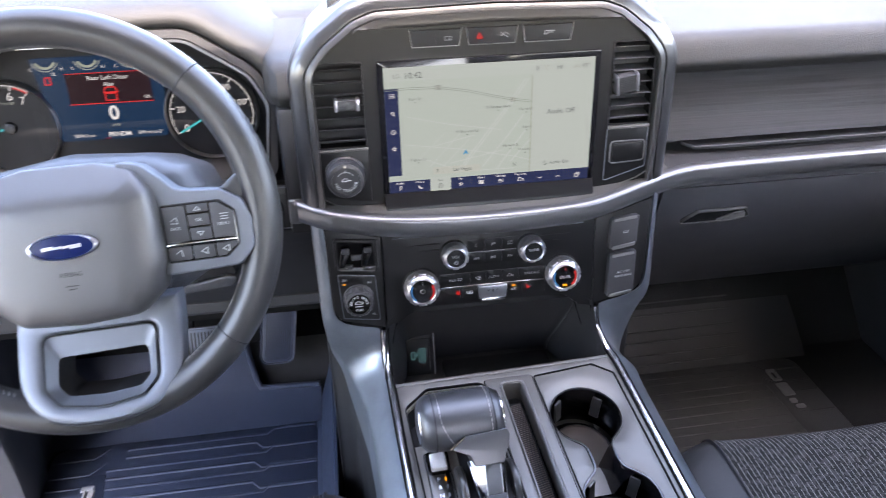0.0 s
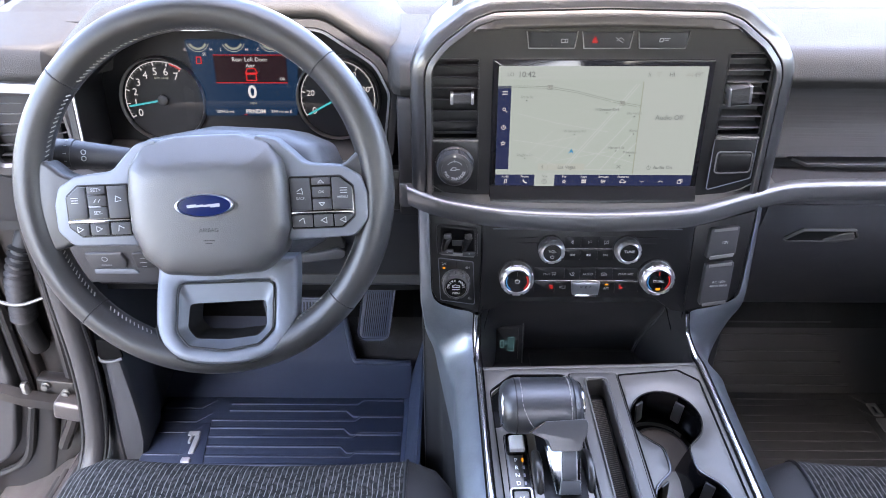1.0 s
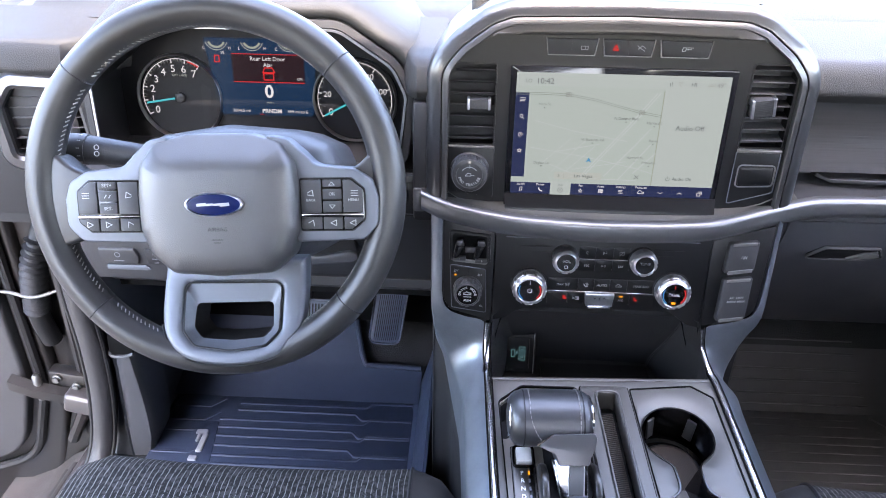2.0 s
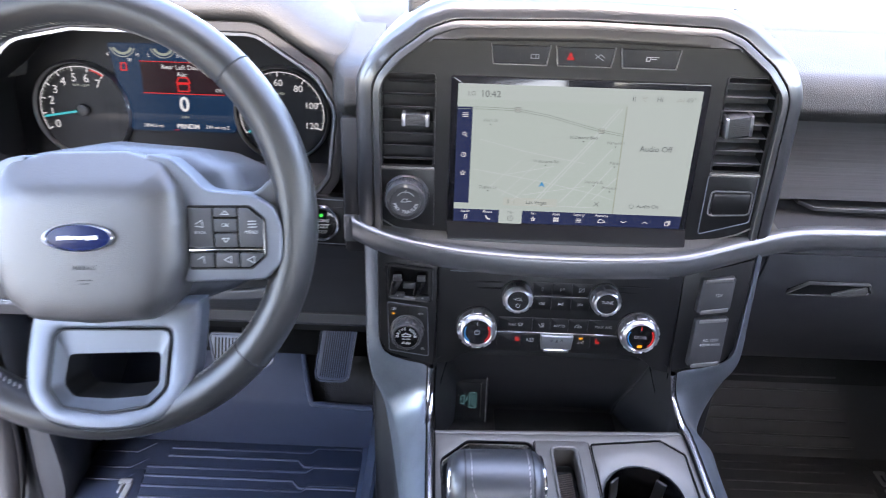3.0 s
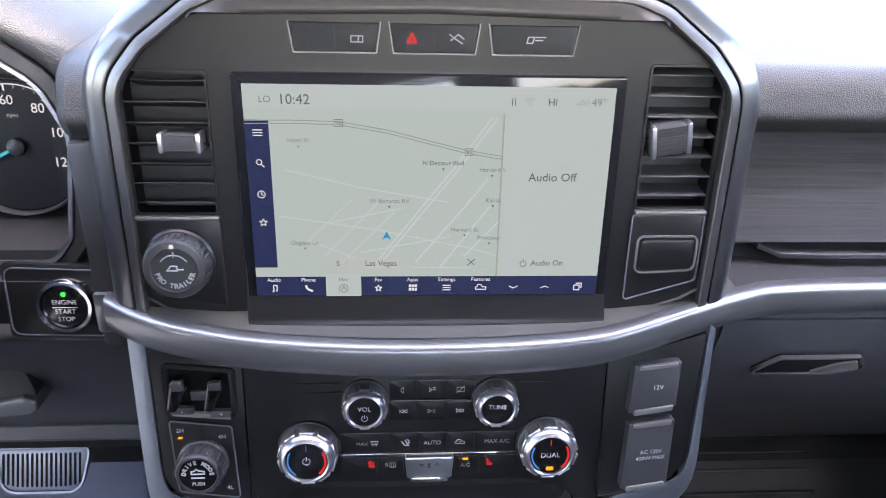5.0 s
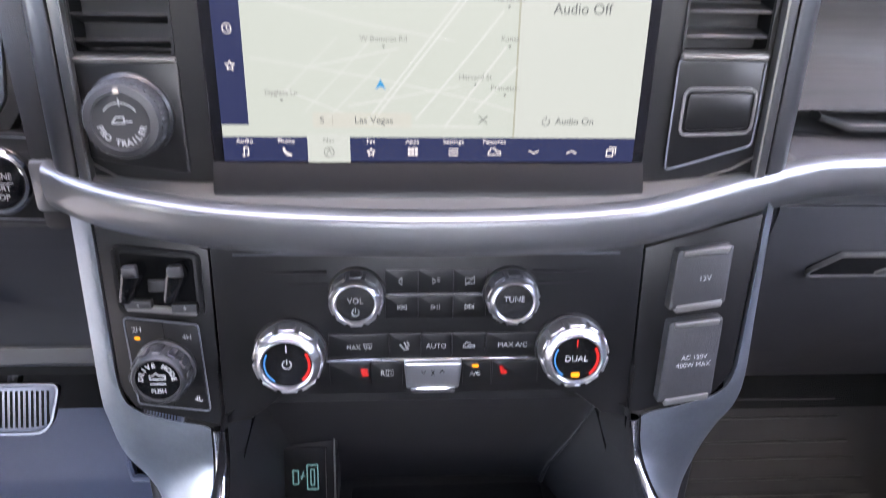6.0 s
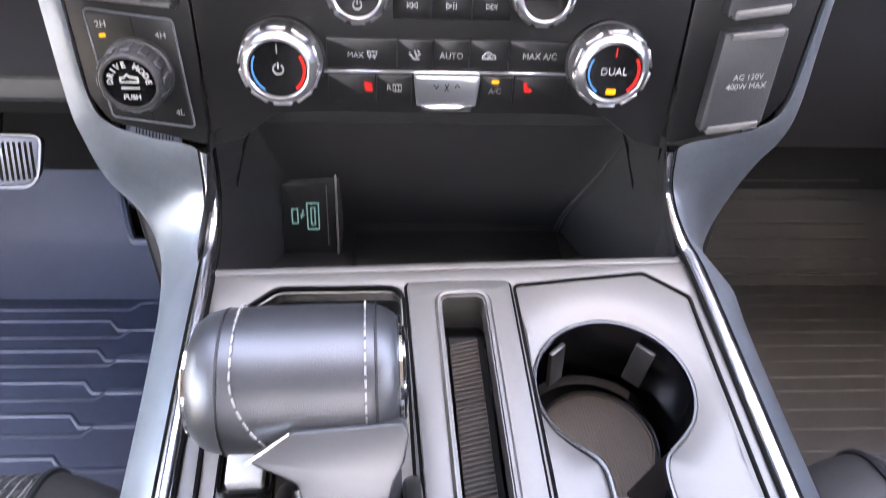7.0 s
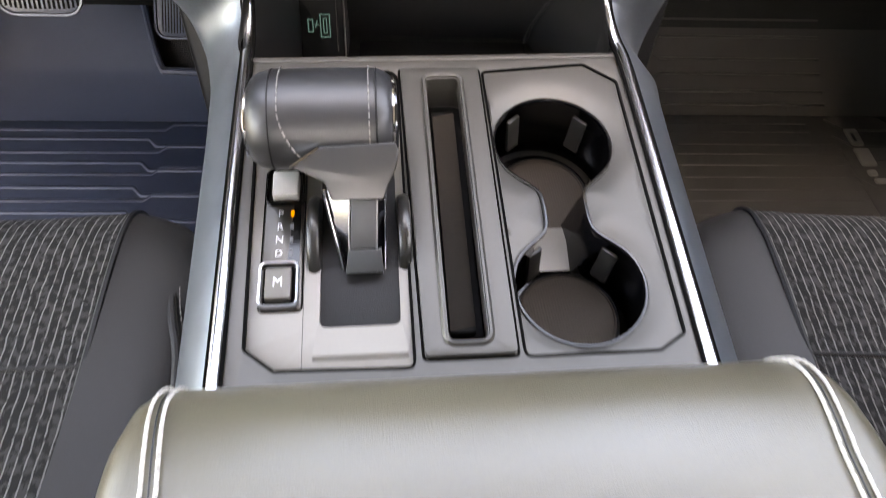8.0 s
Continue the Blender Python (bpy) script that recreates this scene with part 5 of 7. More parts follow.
part("middle_rail", prism(rounded([(-0.0275, -0.256), (0.0325, -0.256), (0.0310, 0.001), (-0.0335, 0.002)], 0.004), -0.012, 0.004, 0.002, 2, (rounded([(-0.0115, -0.246), (0.0145, -0.246), (0.0135, -0.011), (-0.0130, -0.011)], 0.006),)), GREY_SATIN, console, "satin grey rail with a long slot")
part("slot_rim", sweep2(SLOT, [(0.0005, 0.003), (0.0, 0.0062), (-0.0018, 0.0066), (-0.0034, 0.0050), (-0.0036, -0.034)], True), GREY_SATIN, console)
part("slot_floor", block(-0.014, 0.016, -0.25, -0.008, -0.040, -0.034), CAVITY, console)
liner = part("slot_liner", moved(block(-0.0092, 0.0092, -0.228, -0.024, -0.031, -0.026, 0.001), Matrix.Translation((0.001, 0, 0.004))), SEAL, console, "ribbed rubber liner")
for i in range(66):
    y = -0.2265 + i * 0.0030
    part("rib", prism([(-0.0080, y), (0.0100, y + 0.0035), (0.0100, y + 0.0046), (-0.0080, y + 0.0011)], -0.0222, -0.0206), RIBBED, liner)

# cup holders: two wells joined by a neck
R, C1, C2, CX, NECK = 0.0465, -0.0745, -0.2035, 0.0845, 0.0155
a1 = math.degrees(math.asin(NECK / R))
CUPS = [(CX + R * math.cos(radians(-90 + a1 + (360 - 2 * a1) * i / 40)), C1 + R * math.sin(radians(-90 + a1 + (360 - 2 * a1) * i / 40))) for i in range(41)]
CUPS += [(CX + R * math.cos(radians(90 + a1 + (360 - 2 * a1) * i / 40)), C2 + R * math.sin(radians(90 + a1 + (360 - 2 * a1) * i / 40))) for i in range(41)]
# ease the corners where the neck meets the wells
dense = []
for a, b in zip(CUPS, CUPS[1:] + CUPS[:1]):
    k = max(1, int(math.hypot(b[0] - a[0], b[1] - a[1]) / 0.0028))
    dense += [(a[0] + (b[0] - a[0]) * i / k, a[1] + (b[1] - a[1]) * i / k) for i in range(k)]
for turn in range(14):
    dense = [((p[0] + 2 * q[0] + r[0]) / 4, (p[1] + 2 * q[1] + r[1]) / 4) if abs(q[1] - (C1 + C2) / 2) < 0.036 else q for p, q, r in zip(dense[-1:] + dense[:-1], dense, dense[1:] + dense[:1])]
CUPS = dense
# cup holder insert: the sheet dips softly towards the wells
CUP_DIP = 0.0050


def cup_sheet(outer, wells):
    """A sheet with the wells cut out, finely meshed, that sinks towards their edge."""
    from_edge = lambda x, y: max(0.0, min(math.hypot(x - CX, y - C1) - R, math.hypot(x - CX, y - C2) - R, max(abs(x - CX) - NECK, 0.0) + (0.0 if C2 < y < C1 else 1.0)))
    inside = lambda poly, x, y: sum((a[1] > y) != (b[1] > y) and x < a[0] + (b[0] - a[0]) * (y - a[1]) / (b[1] - a[1]) for a, b in zip(poly, poly[1:] + poly[:1])) % 2 == 1
    pts = [Vector(p) for p in outer] + [Vector(p) for p in wells]
    n0, n1 = len(outer), len(pts)
    edges = [(i, (i + 1) % n0) for i in range(n0)] + [(n0 + i, n0 + (i + 1) % (n1 - n0)) for i in range(n1 - n0)]
    xs = [p[0] for p in outer]
    ys = [p[1] for p in outer]
    for i in range(1, 30):
        for j in range(1, 70):
            x, y = min(xs) + (max(xs) - min(xs)) * i / 30, min(ys) + (max(ys) - min(ys)) * j / 70
            if inside(outer, x, y) and not inside(wells, x, y) and from_edge(x, y) > 0.0012:
                pts.append(Vector((x, y)))
    vs, es, fs, *rest = delaunay_2d_cdt(pts, edges, [], 0, 1e-5)
    bm = bmesh.new()
    bv = [bm.verts.new((v.x, v.y, -0.001 - CUP_DIP * math.exp(-(from_edge(v.x, v.y) / 0.011) ** 1.4) - 0.0016 * math.exp(-((v.y - (C1 + C2) / 2) / 0.03) ** 2))) for v in vs]
    for f in fs:
        cx, cy = sum(vs[i].x for i in f) / len(f), sum(vs[i].y for i in f) / len(f)
        if inside(outer, cx, cy) and not inside(wells, cx, cy):
            bm.faces.new([bv[i] for i in f])
    bmesh.ops.delete(bm, geom=[v for v in bm.verts if not v.link_faces], context="VERTS")
    bmesh.ops.recalc_face_normals(bm, faces=bm.faces)
    if sum(f.normal.z for f in bm.faces) < 0:
        bmesh.ops.reverse_faces(bm, faces=bm.faces)
    return bm


part("cup_insert", joined(cup_sheet(CUPW, CUPS), sweep2(CUPW, [(0.0, -0.001), (0.0, -0.012)], True)), GREY_SATIN, console, "satin grey cup holder insert")
part("cup_rim", sweep2(CUPS, [(0.0008, -0.0075), (0.0005, -0.0050), (-0.0012, -0.0048), (-0.0022, -0.0062), (-0.0022, -0.010)], True), BLACK, console, "dark bright-edged rim")
part("rim_glint", sweep2(CUPS, [(-0.0008, -0.0049), (-0.0013, -0.0042), (-0.0018, -0.0049)], True), GREY_SATIN, console)
part("cup_wall", sweep2(CUPS, [(-0.0020, -0.007), (-0.0035, -0.02), (-0.0080, -0.080)], True), BLACK, console)
part("cup_floor", prism([(x, y) for x, y in CUPS], -0.084, -0.078), BLACK, console, "dark floor of the cup wells")
part("saddle", moved(loft([[(-0.016, -0.022, -0.0585), (0.0105, -0.022, -0.0590)], [(-0.016, 0.004, -0.0580), (0.0115, 0.004, -0.0580)], [(-0.016, 0.022, -0.0640), (0.0125, 0.022, -0.0640)], [(-0.016, 0.024, -0.080), (0.0125, 0.024, -0.080)]]), Matrix.Translation((CX, (C1 + C2) / 2, 0))), PLATE, console, "pale grey saddle between the wells")
part("neck_wall", moved(loft([[(0.0100, -0.024, -0.0600), (0.0190, -0.026, -0.030), (0.030, -0.030, -0.010)], [(0.0110, 0.0, -0.0600), (0.0150, 0.0, -0.030), (0.0165, 0.0, -0.010)], [(0.0120, 0.026, -0.0660), (0.0190, 0.026, -0.030), (0.030, 0.030, -0.010)]]), Matrix.Translation((CX, (C1 + C2) / 2, 0))), BLACK, console, "dark side of the neck")
for cy, dy, zl in ((C1, -0.0055, -0.0705), (C2, 0.0, -0.0605)):
    lin = part("cup_liner", lathe([(0.0400, -0.014), (0.0400, 0.0028), (0.0392, 0.0034), (0.0384, 0.0020), (0.0376, 0.0036), (0.0366, 0.0040), (0.0358, 0.0022), (0.0005, 0.0022)], 48), SEAL, console, "ribbed rubber cup liner", Matrix.Translation((CX + 0.001, cy + dy, zl)))
    part("liner_ring", lathe([(0.0376, 0.0030), (0.0372, 0.0042), (0.0366, 0.0042), (0.0362, 0.0030)], 48), RIBBED, lin, "raised liner ring")
    if cy == C1:
        part("tongue", prism(rounded([(-0.0065, -0.0435), (0.0075, -0.0435), (0.0085, -0.030), (-0.0075, -0.030)], [0.003, 0.003, 0, 0]), 0.0004, 0.0022), SEAL, lin)
    for i in range(32):
        x = -0.0352 + i * 0.0022
        w = math.sqrt(max(0.0, 0.0352 ** 2 - x * x))
        low = 0.0430 if cy == C1 and -0.0062 < x < 0.0066 else w
        part("rib", moved(block(x, x + 0.0010, -low, w, 0.0018, 0.0034), Matrix.Rotation(radians(4), 4, "Z")), RIBBED, lin)
    for a in (46, 128):
        part("cup_clip", moved(block(-0.0022, 0.0010, -0.0066, 0.0066, -0.017, 0.016, 0.0008), Matrix.Translation((CX, cy, 0)) @ Matrix.Rotation(radians(a), 4, "Z") @ pose(R - 0.0050, 0, -0.030, 0, 7, 0)), SMOKED, console, "grey sprung cup clip")

part("plate_groove", block(-0.1072, -0.1066, -0.257, -0.100, -0.0040, -0.0031), GREY_SATIN, console)
part("gate_ramp", loft([[(-0.0975, -0.2295, -0.0030), (-0.0410, -0.2295, -0.0030)], [(-0.1000, -0.2500, -0.0012), (-0.0380, -0.2500, -0.0012)], [(-0.1000, -0.2530, -0.0032), (-0.0380, -0.2530, -0.0032)]]), PLATE, console, "sloped rear lip of the gate")
# selector keys beside the gate
ind = part("gear_indicator", prism(rect(-0.1362, -0.1085, -0.2155, -0.098, 0.004), -0.004, -0.0022, 0.0006), INDICATOR, console, "smoked glossy gear indicator with P lit")
part("indicator_gap", sweep2(rect(-0.1369, -0.1078, -0.2162, -0.0973, 0.004), [(0.0005, -0.004), (0.0005, -0.0030), (-0.0005, -0.0030), (-0.0005, -0.004)], True), GAP, ind)
part("lamp_strip", prism(rounded([(-0.1190, -0.1790), (-0.1105, -0.1790), (-0.1105, -0.1290), (-0.1155, -0.1290)], 0.001), -0.0023, -0.0019), BLACK, ind, "glossy black strip beside the letters")
part("park_key", prism(rect(-0.131, -0.112, -0.126, -0.104, 0.002), -0.003, 0.006, 0.002), KEY_WHITE, ind, "pale satin silver key")
part("park_ring", sweep2(rect(-0.1335, -0.1095, -0.1285, -0.1015, 0.003), [(0.0, -0.003), (0.0, 0.0025), (-0.0015, 0.003), (-0.002, -0.002)], True), BLACK, ind)
for i, c in enumerate("PRND"):
    letters(c, 0.0078, PRINT_WHITE, ind, -0.1250, -0.1375 - 0.0112 * i, -0.0020)
    part("lamp", prism(rect(-0.1178, -0.1154, -0.1400 - 0.0112 * i, -0.1350 - 0.0112 * i, 0.0004), -0.0020, -0.0016), L_AMBER if i == 0 else PRINT_DIM, ind)
mkey = part("manual_key", prism(rect(-0.1325, -0.1150, -0.2090, -0.1850, 0.002), -0.003, 0.0035, 0.0015), KEY_BEIGE, ind, "pale satin key")
part("manual_well", prism(rect(-0.1345, -0.1128, -0.2120, -0.1822, 0.003), -0.0030, -0.0017), GAP, ind)
part("manual_ring", sweep2(rect(-0.1355, -0.1120, -0.2130, -0.1812, 0.004), [(0.0, -0.003), (0.0, 0.0018), (-0.0016, 0.0022), (-0.0022, -0.002)], True), SATIN_CHROME, ind)
letters("M", 0.0095, PRINT_WHITE, mkey, -0.1238, -0.1970, 0.0037)

# cubby under the stack
cub = thing("storage_cubby", pose(0, 0, 0), "deep black storage cubby under the control stack", "storage cubby")
part("floor", loft([[(-0.155, y, z), (0.155, y, z)] for y, z in ((0.49, 0.342), (0.56, 0.340), (0.66, 0.340))]), CUBBY, cub)
part("floor_liner", prism(rounded([(-0.063, 0.50), (0.104, 0.50), (0.103, 0.628), (-0.064, 0.628)], 0.008), 0.340, 0.3445, 0.0015), SEAL, cub, "dark rubber liner")
LEVELS = ((0.334, 0.108, 0.640, 0.158, 0.512), (0.362, 0.112, 0.634, 0.158, 0.512), (0.392, 0.120, 0.622, 0.158, 0.514), (0.415, 0.127, 0.614, 0.157, 0.522), (0.440, 0.134, 0.607, 0.152, 0.548), (0.478, 0.142, 0.596, 0.148, 0.566), (0.510, 0.146, 0.588, 0.148, 0.568))
part("back", loft([[(-xc + 0.012, yb, z), (-0.05, yb + 0.003, z), (0.05, yb + 0.003, z), (xc - 0.014, yb, z), (xc - 0.008, yb - 0.001, z), (xc - 0.003, yb - 0.004, z), (xc, yb - 0.009, z), (xc + 0.002, yb - 0.015, z), (xf - 0.002, yf + 0.01, z), (xf, yf, z)] for z, xc, yb, xf, yf in LEVELS]), CUBBY, cub, "black moulded back and side", angle=70)
part("wall", loft([[(-xc + 0.012, yb, z), (-xc + 0.003, yb - 0.004, z), (-xc - 0.002, yb - 0.015, z), (-xf + 0.002, yf + 0.01, z), (-xf, yf, z)] for z, xc, yb, xf, yf in LEVELS]), CUBBY, cub, angle=70)
# Added bead in lighter plastic draws the highlight along the right-hand fold.
part("corner_highlight", tube(smooth_line([(xc - 0.004, yb - 0.0058, z) for z, xc, yb, xf, yf in LEVELS[:6]], 4), [0.0022 - 0.0018 * i / 20 for i in range(21)], 6), SOFT, cub, "thin bead for the highlight on the corner fold")
for s in (-1, 1):
    part("cheek", loft([[(s * 0.1465, 0.563, 0.476), (s * 0.118, 0.578, 0.486)], [(s * 0.1500, 0.556, 0.450), (s * 0.133, 0.590, 0.452)], [(s * 0.1520, 0.545, 0.428), (s * 0.141, 0.578, 0.424)], [(s * 0.1545, 0.518, 0.405), (s * 0.148, 0.555, 0.398)], [(s * 0.1560, 0.505, 0.36), (s * 0.150, 0.535, 0.36)]]), CUBBY, cub, "black side cheek", angle=70)
    part("wall_seam", tube(smooth_line([(s * 0.117, 0.577, 0.487), (s * 0.1325, 0.589, 0.452), (s * 0.1405, 0.577, 0.424), (s * 0.1475, 0.554, 0.398), (s * 0.1495, 0.534, 0.36)], 6), 0.0011, 6), GAP, cub)
usb = thing("usb_panel", face_pose(-0.1035, 0.612, 0.374, 14), "black charging panel with lit socket outlines", "usb panel")
part("plate", prism(rounded([(-0.0290, -0.050), (0.0290, -0.050), (0.0300, 0.050), (-0.0300, 0.050), (-0.0350, 0.010)], [0.004, 0.002, 0.004, 0.012, 0.02]), -0.03, -0.0005, 0.004, 3), SOFT_DK, usb)
part("insert", prism(rect(-0.0143, 0.0212, -0.0290, 0.0245, 0.001), -0.004, 0.0012, 0.0006), SOFT_DK, usb)
part("insert_edge", block(0.0196, 0.0204, -0.027, 0.0235, 0.0008, 0.0020), GREY_EDGE, usb)
SOCKET = [[(0.000, -0.013), (0.009, -0.013), (0.009, 0.009), (0.000, 0.009), (0.000, -0.013)], [(0.003, -0.009), (0.006, -0.009), (0.006, 0.005), (0.003, 0.005), (0.003, -0.009)], [(-0.012, -0.008), (-0.0075, -0.008), (-0.0075, 0.004), (-0.012, 0.004), (-0.012, -0.008)], [(-0.0055, -0.001), (-0.002, -0.001)], [(-0.005, -0.004), (-0.003, 0.003)]]
for ln in SOCKET:
    part("socket_outline", strokes([[(x * 0.98 + 0.0045, y) for x, y in ln]], 0.0010, 0.0010, 0.0018), L_TEAL, usb, "teal-lit socket outline")
part("edge_strip", block(0.0265, 0.0280, -0.040, 0.0455, -0.01, 0.0012, 0.0006), EMBLEM, usb)
part("edge_strip", tube(smooth_line([(-0.0290, 0.044, -0.002), (-0.0335, 0.025, -0.001), (-0.0345, 0.0114, -0.001), (-0.0330, -0.010, -0.001), (-0.0285, -0.040, -0.001)], 5), [0.0004 + 0.0010 * math.sin(math.pi * i / 20) for i in range(21)], 6), EMBLEM, usb)

# ---- gear selector ----
sel = thing("gear_selector", pose(-0.0760, 0.396, 0.441, 0, 0, 2.5), "leather-wrapped lever with a silver stalk and pale stitching", "gear selector")


def grip_ring(x, r, n=40, a0=0.0, a1=360.0):
    """A ring of the barrel: an oval, a little deeper fore and aft."""
    return [(x, 1.10 * r * math.cos(radians(a0 + (a1 - a0) * i / n)), 0.99 * r * math.sin(radians(a0 + (a1 - a0) * i / n))) for i in range(n + (0 if a1 - a0 == 360 else 1))]


BARREL = [(-0.0520, 0.004), (-0.0515, 0.014), (-0.0500, 0.0220), (-0.0470, 0.0275), (-0.0420, 0.0312), (-0.0360, 0.0328), (-0.0300, 0.0334), (-0.015, 0.0337), (0.010, 0.0337), (0.034, 0.0334), (0.0390, 0.0328), (0.0440, 0.0310), (0.0480, 0.0280), (0.0505, 0.0235), (0.0515, 0.014), (0.0518, 0.004)]
part("grip", loft([grip_ring(x, r) for x, r in BARREL], closed=True), GRIP, sel, "black leather barrel grip", angle=60)
for x, r in ((-0.0330, 0.0331), (0.0385, 0.0330)):
    part("groove", tube(grip_ring(x, r), 0.0008, 5, True), SOFT_DK, sel)


def stitch_at(x, a):
    """On the near lower side the left-hand row swings in under the bracket."""
    lean = 0.020 * max(0.0, (a - 128) / 72) ** 1.5 if x < 0 else 0.0
    return (x + lean, 1.10 * 0.0342 * math.cos(radians(a)), 0.99 * 0.0342 * math.sin(radians(a)))


for x in (-0.0265, 0.0335):
    for i in range(24):
        a = -20 + i * 9.4
        part("stitch", tube([stitch_at(x, q) for q in (a, a + 3.2, a + 6.4)], 0.00065, 4), THREAD, sel)
part("end_trim", tube(grip_ring(-0.0497, 0.0232, 30, 95, 255), 0.0013, 6), CHROME, sel, "chrome edge line")
part("end_trim", tube(grip_ring(0.0497, 0.0262, 36, 20, 250), 0.0015, 6), CHROME, sel, "chrome edge line")
part("end_cap", moved(lathe([(0.0235, -0.001), (0.0235, 0.002), (0.021, 0.0030), (0.001, 0.0034)], 32), Matrix.Translation((0.0502, 0, 0)) @ Matrix.Rotation(radians(90), 4, "Y")), SMOKED_CHROME, sel, "bright end cap")
# stalk and bracket lie in a plane that leans forward from the gate up to the grip
SLOPE = Matrix(((1, 0, 0, 0), (0, 0.6565, -0.7543, -0.0905), (0, 0.7543, 0.6565, -0.0540), (0, 0, 0, 1)))
PLATE_OUT = [(0.0065, 0.046), (0.0415, 0.046), (0.0450, 0.057), (0.0500, 0.066), (0.0525, 0.078), (0.0500, 0.0835), (0.0005, 0.0815), (-0.0195, 0.0695), (-0.0130, 0.0660), (0.0020, 0.0590)]
part("bracket", prism(rounded(PLATE_OUT, [0.003, 0.003, 0.006, 0.006, 0.004, 0.003, 0.003, 0.002, 0.004, 0.006]), -0.022, 0.0035, 0.0028, 3), BRACKET, sel, "satin metal bracket under the grip", SLOPE, angle=50)
part("bracket_edge", strokes([[(-0.0195, 0.0690), (-0.0010, 0.0810)]], 0.0012, 0.001, 0.0040), CHROME, sel, "chrome edge line", SLOPE)
STALK = [(-0.004, 0.0115, 0.0168, 0.0350, 0.0402), (0.012, 0.0085, 0.0168, 0.0350, 0.0407), (0.030, 0.0045, 0.0172, 0.0358, 0.0412), (0.052, 0.0005, 0.0192, 0.0368, 0.0420)]
part("stalk", loft([[(a, y, -0.030), (a, y, -0.010), (b, y, 0.0), (c, y, 0.0), (d, y, -0.008), (d, y, -0.030)] for y, a, b, c, d in STALK], closed=True), SMOKED_CHROME, sel, "smoked chrome stalk", SLOPE, angle=20)
part("stalk_face", prism([(0.0174, 0.0125), (0.0346, 0.0125), (0.0364, 0.052), (0.0197, 0.052)], -0.002, 0.0010, 0.0006), STALK_GREY, sel, "dark satin stalk face", SLOPE)
part("foot", prism([(0.0135, -0.0045), (0.0395, -0.0045), (0.0385, 0.0120), (0.0160, 0.0120)], -0.012, 0.0016, 0.0015), STALK_GREY, sel, "satin grey foot", SLOPE)
for line in ([(0.0115, -0.004), (0.0085, 0.012), (0.0045, 0.030), (0.0005, 0.052)], [(0.0402, -0.004), (0.0407, 0.012), (0.0412, 0.030), (0.0420, 0.052)]):
    part("chrome_edge", tube([(x, y, -0.009) for x, y in line], 0.0014, 8), CHROME, sel, "chrome edge line", SLOPE)
# Front edges: a pale satin colour stands in for the chrome's bright reflection.
for line in ([(0.0168, -0.003), (0.0168, 0.012), (0.0172, 0.030), (0.0192, 0.052)], [(0.0352, -0.003), (0.0352, 0.012), (0.0360, 0.030), (0.0370, 0.052)]):
    part("chrome_edge", tube([(x, y, 0.0004) for x, y in line], 0.0007, 6), EMBLEM, sel, "chrome edge line", SLOPE)

# ---- armrest ----
arm = thing("armrest", pose(0.035, -0.014, 0.026, 0, 0, 2.5), "wide grey leather armrest with pale double stitching", "armrest")
PROF = [(0.205, 0.33), (0.212, 0.372), (0.212, 0.395), (0.205, 0.418), (0.188, 0.436), (0.160, 0.446), (0.10, 0.449), (-0.10, 0.448), (-0.30, 0.446), (-0.30, 0.33)]
PR = [tuple(p) for p in smooth_line(PROF[:9], 4)] + [PROF[9]]
xs = [(s * x, k, dz) for s, x, k, dz in ((-1, 0.184, 0.89, -0.030), (-1, 0.183, 0.94, -0.016), (-1, 0.180, 0.972, -0.008), (-1, 0.174, 0.990, -0.003), (-1, 0.165, 1.0, 0.0), (1, 0.165, 1.0, 0.0), (1, 0.174, 0.990, -0.003), (1, 0.180, 0.972, -0.008), (1, 0.183, 0.94, -0.016), (1, 0.184, 0.89, -0.030))]
part("cushion", loft([[(x, (y + 0.3) * k - 0.3, z + dz * (1 if z > 0.35 else 0)) for y, z in PR] for x, k, dz in xs], closed=True), ARM, arm, "grained grey leather cushion")
# seams: even stitches along the front roll and back over the top, closing in a little towards the rear
ROLL = [Vector((0, y, z)) for y, z in smooth_line(PR[:26], 3)]


def along(d):
    for a, b in zip(ROLL, ROLL[1:]):
        step = (b - a).length
        if d <= step:
            return a.lerp(b, d / step) if step else a.copy()
        d -= step
    return ROLL[-1].copy()


def seam(s, off, p, lift):
    return (s * (off - 0.13 * max(0.0, min(0.05, 0.19 - p.y))), p.y + 0.4 * lift, p.z + lift)


total = sum((b - a).length for a, b in zip(ROLL, ROLL[1:]))
for s in (-1, 1):
    for off in (0.1575, 0.1640):
        d = 0.03
        while d < min(total, 0.30):
            part("stitch", tube([seam(s, off, along(d), 0.0010), seam(s, off, along(d + 0.0025), 0.0013), seam(s, off, along(d + 0.0050), 0.0010)], 0.0011, 5), THREAD_PALE, arm)
            d += 0.0066
    part("groove", tube([seam(s, 0.1608, p, 0.0) for p in ROLL], 0.0005, 5), LOWER, arm)

# ---- steering wheel ----
WH = face_pose(-0.446, 0.402, 0.7365, 20)
wheel = thing("steering_wheel", WH, "black leather steering wheel with silver lower spoke and button pods", "steering wheel")
RR, RT = 0.1851, 0.0176
RIM = Matrix.Translation((-0.0077, 0, 0.0015))


def rim_at(a, r=RT, big=RR, k=18):
    c, s = math.cos(radians(a)), math.sin(radians(a))
    return [((big + r * math.cos(2 * math.pi * j / k)) * c, (big + r * math.cos(2 * math.pi * j / k)) * s, 1.12 * r * math.sin(2 * math.pi * j / k)) for j in range(k)]


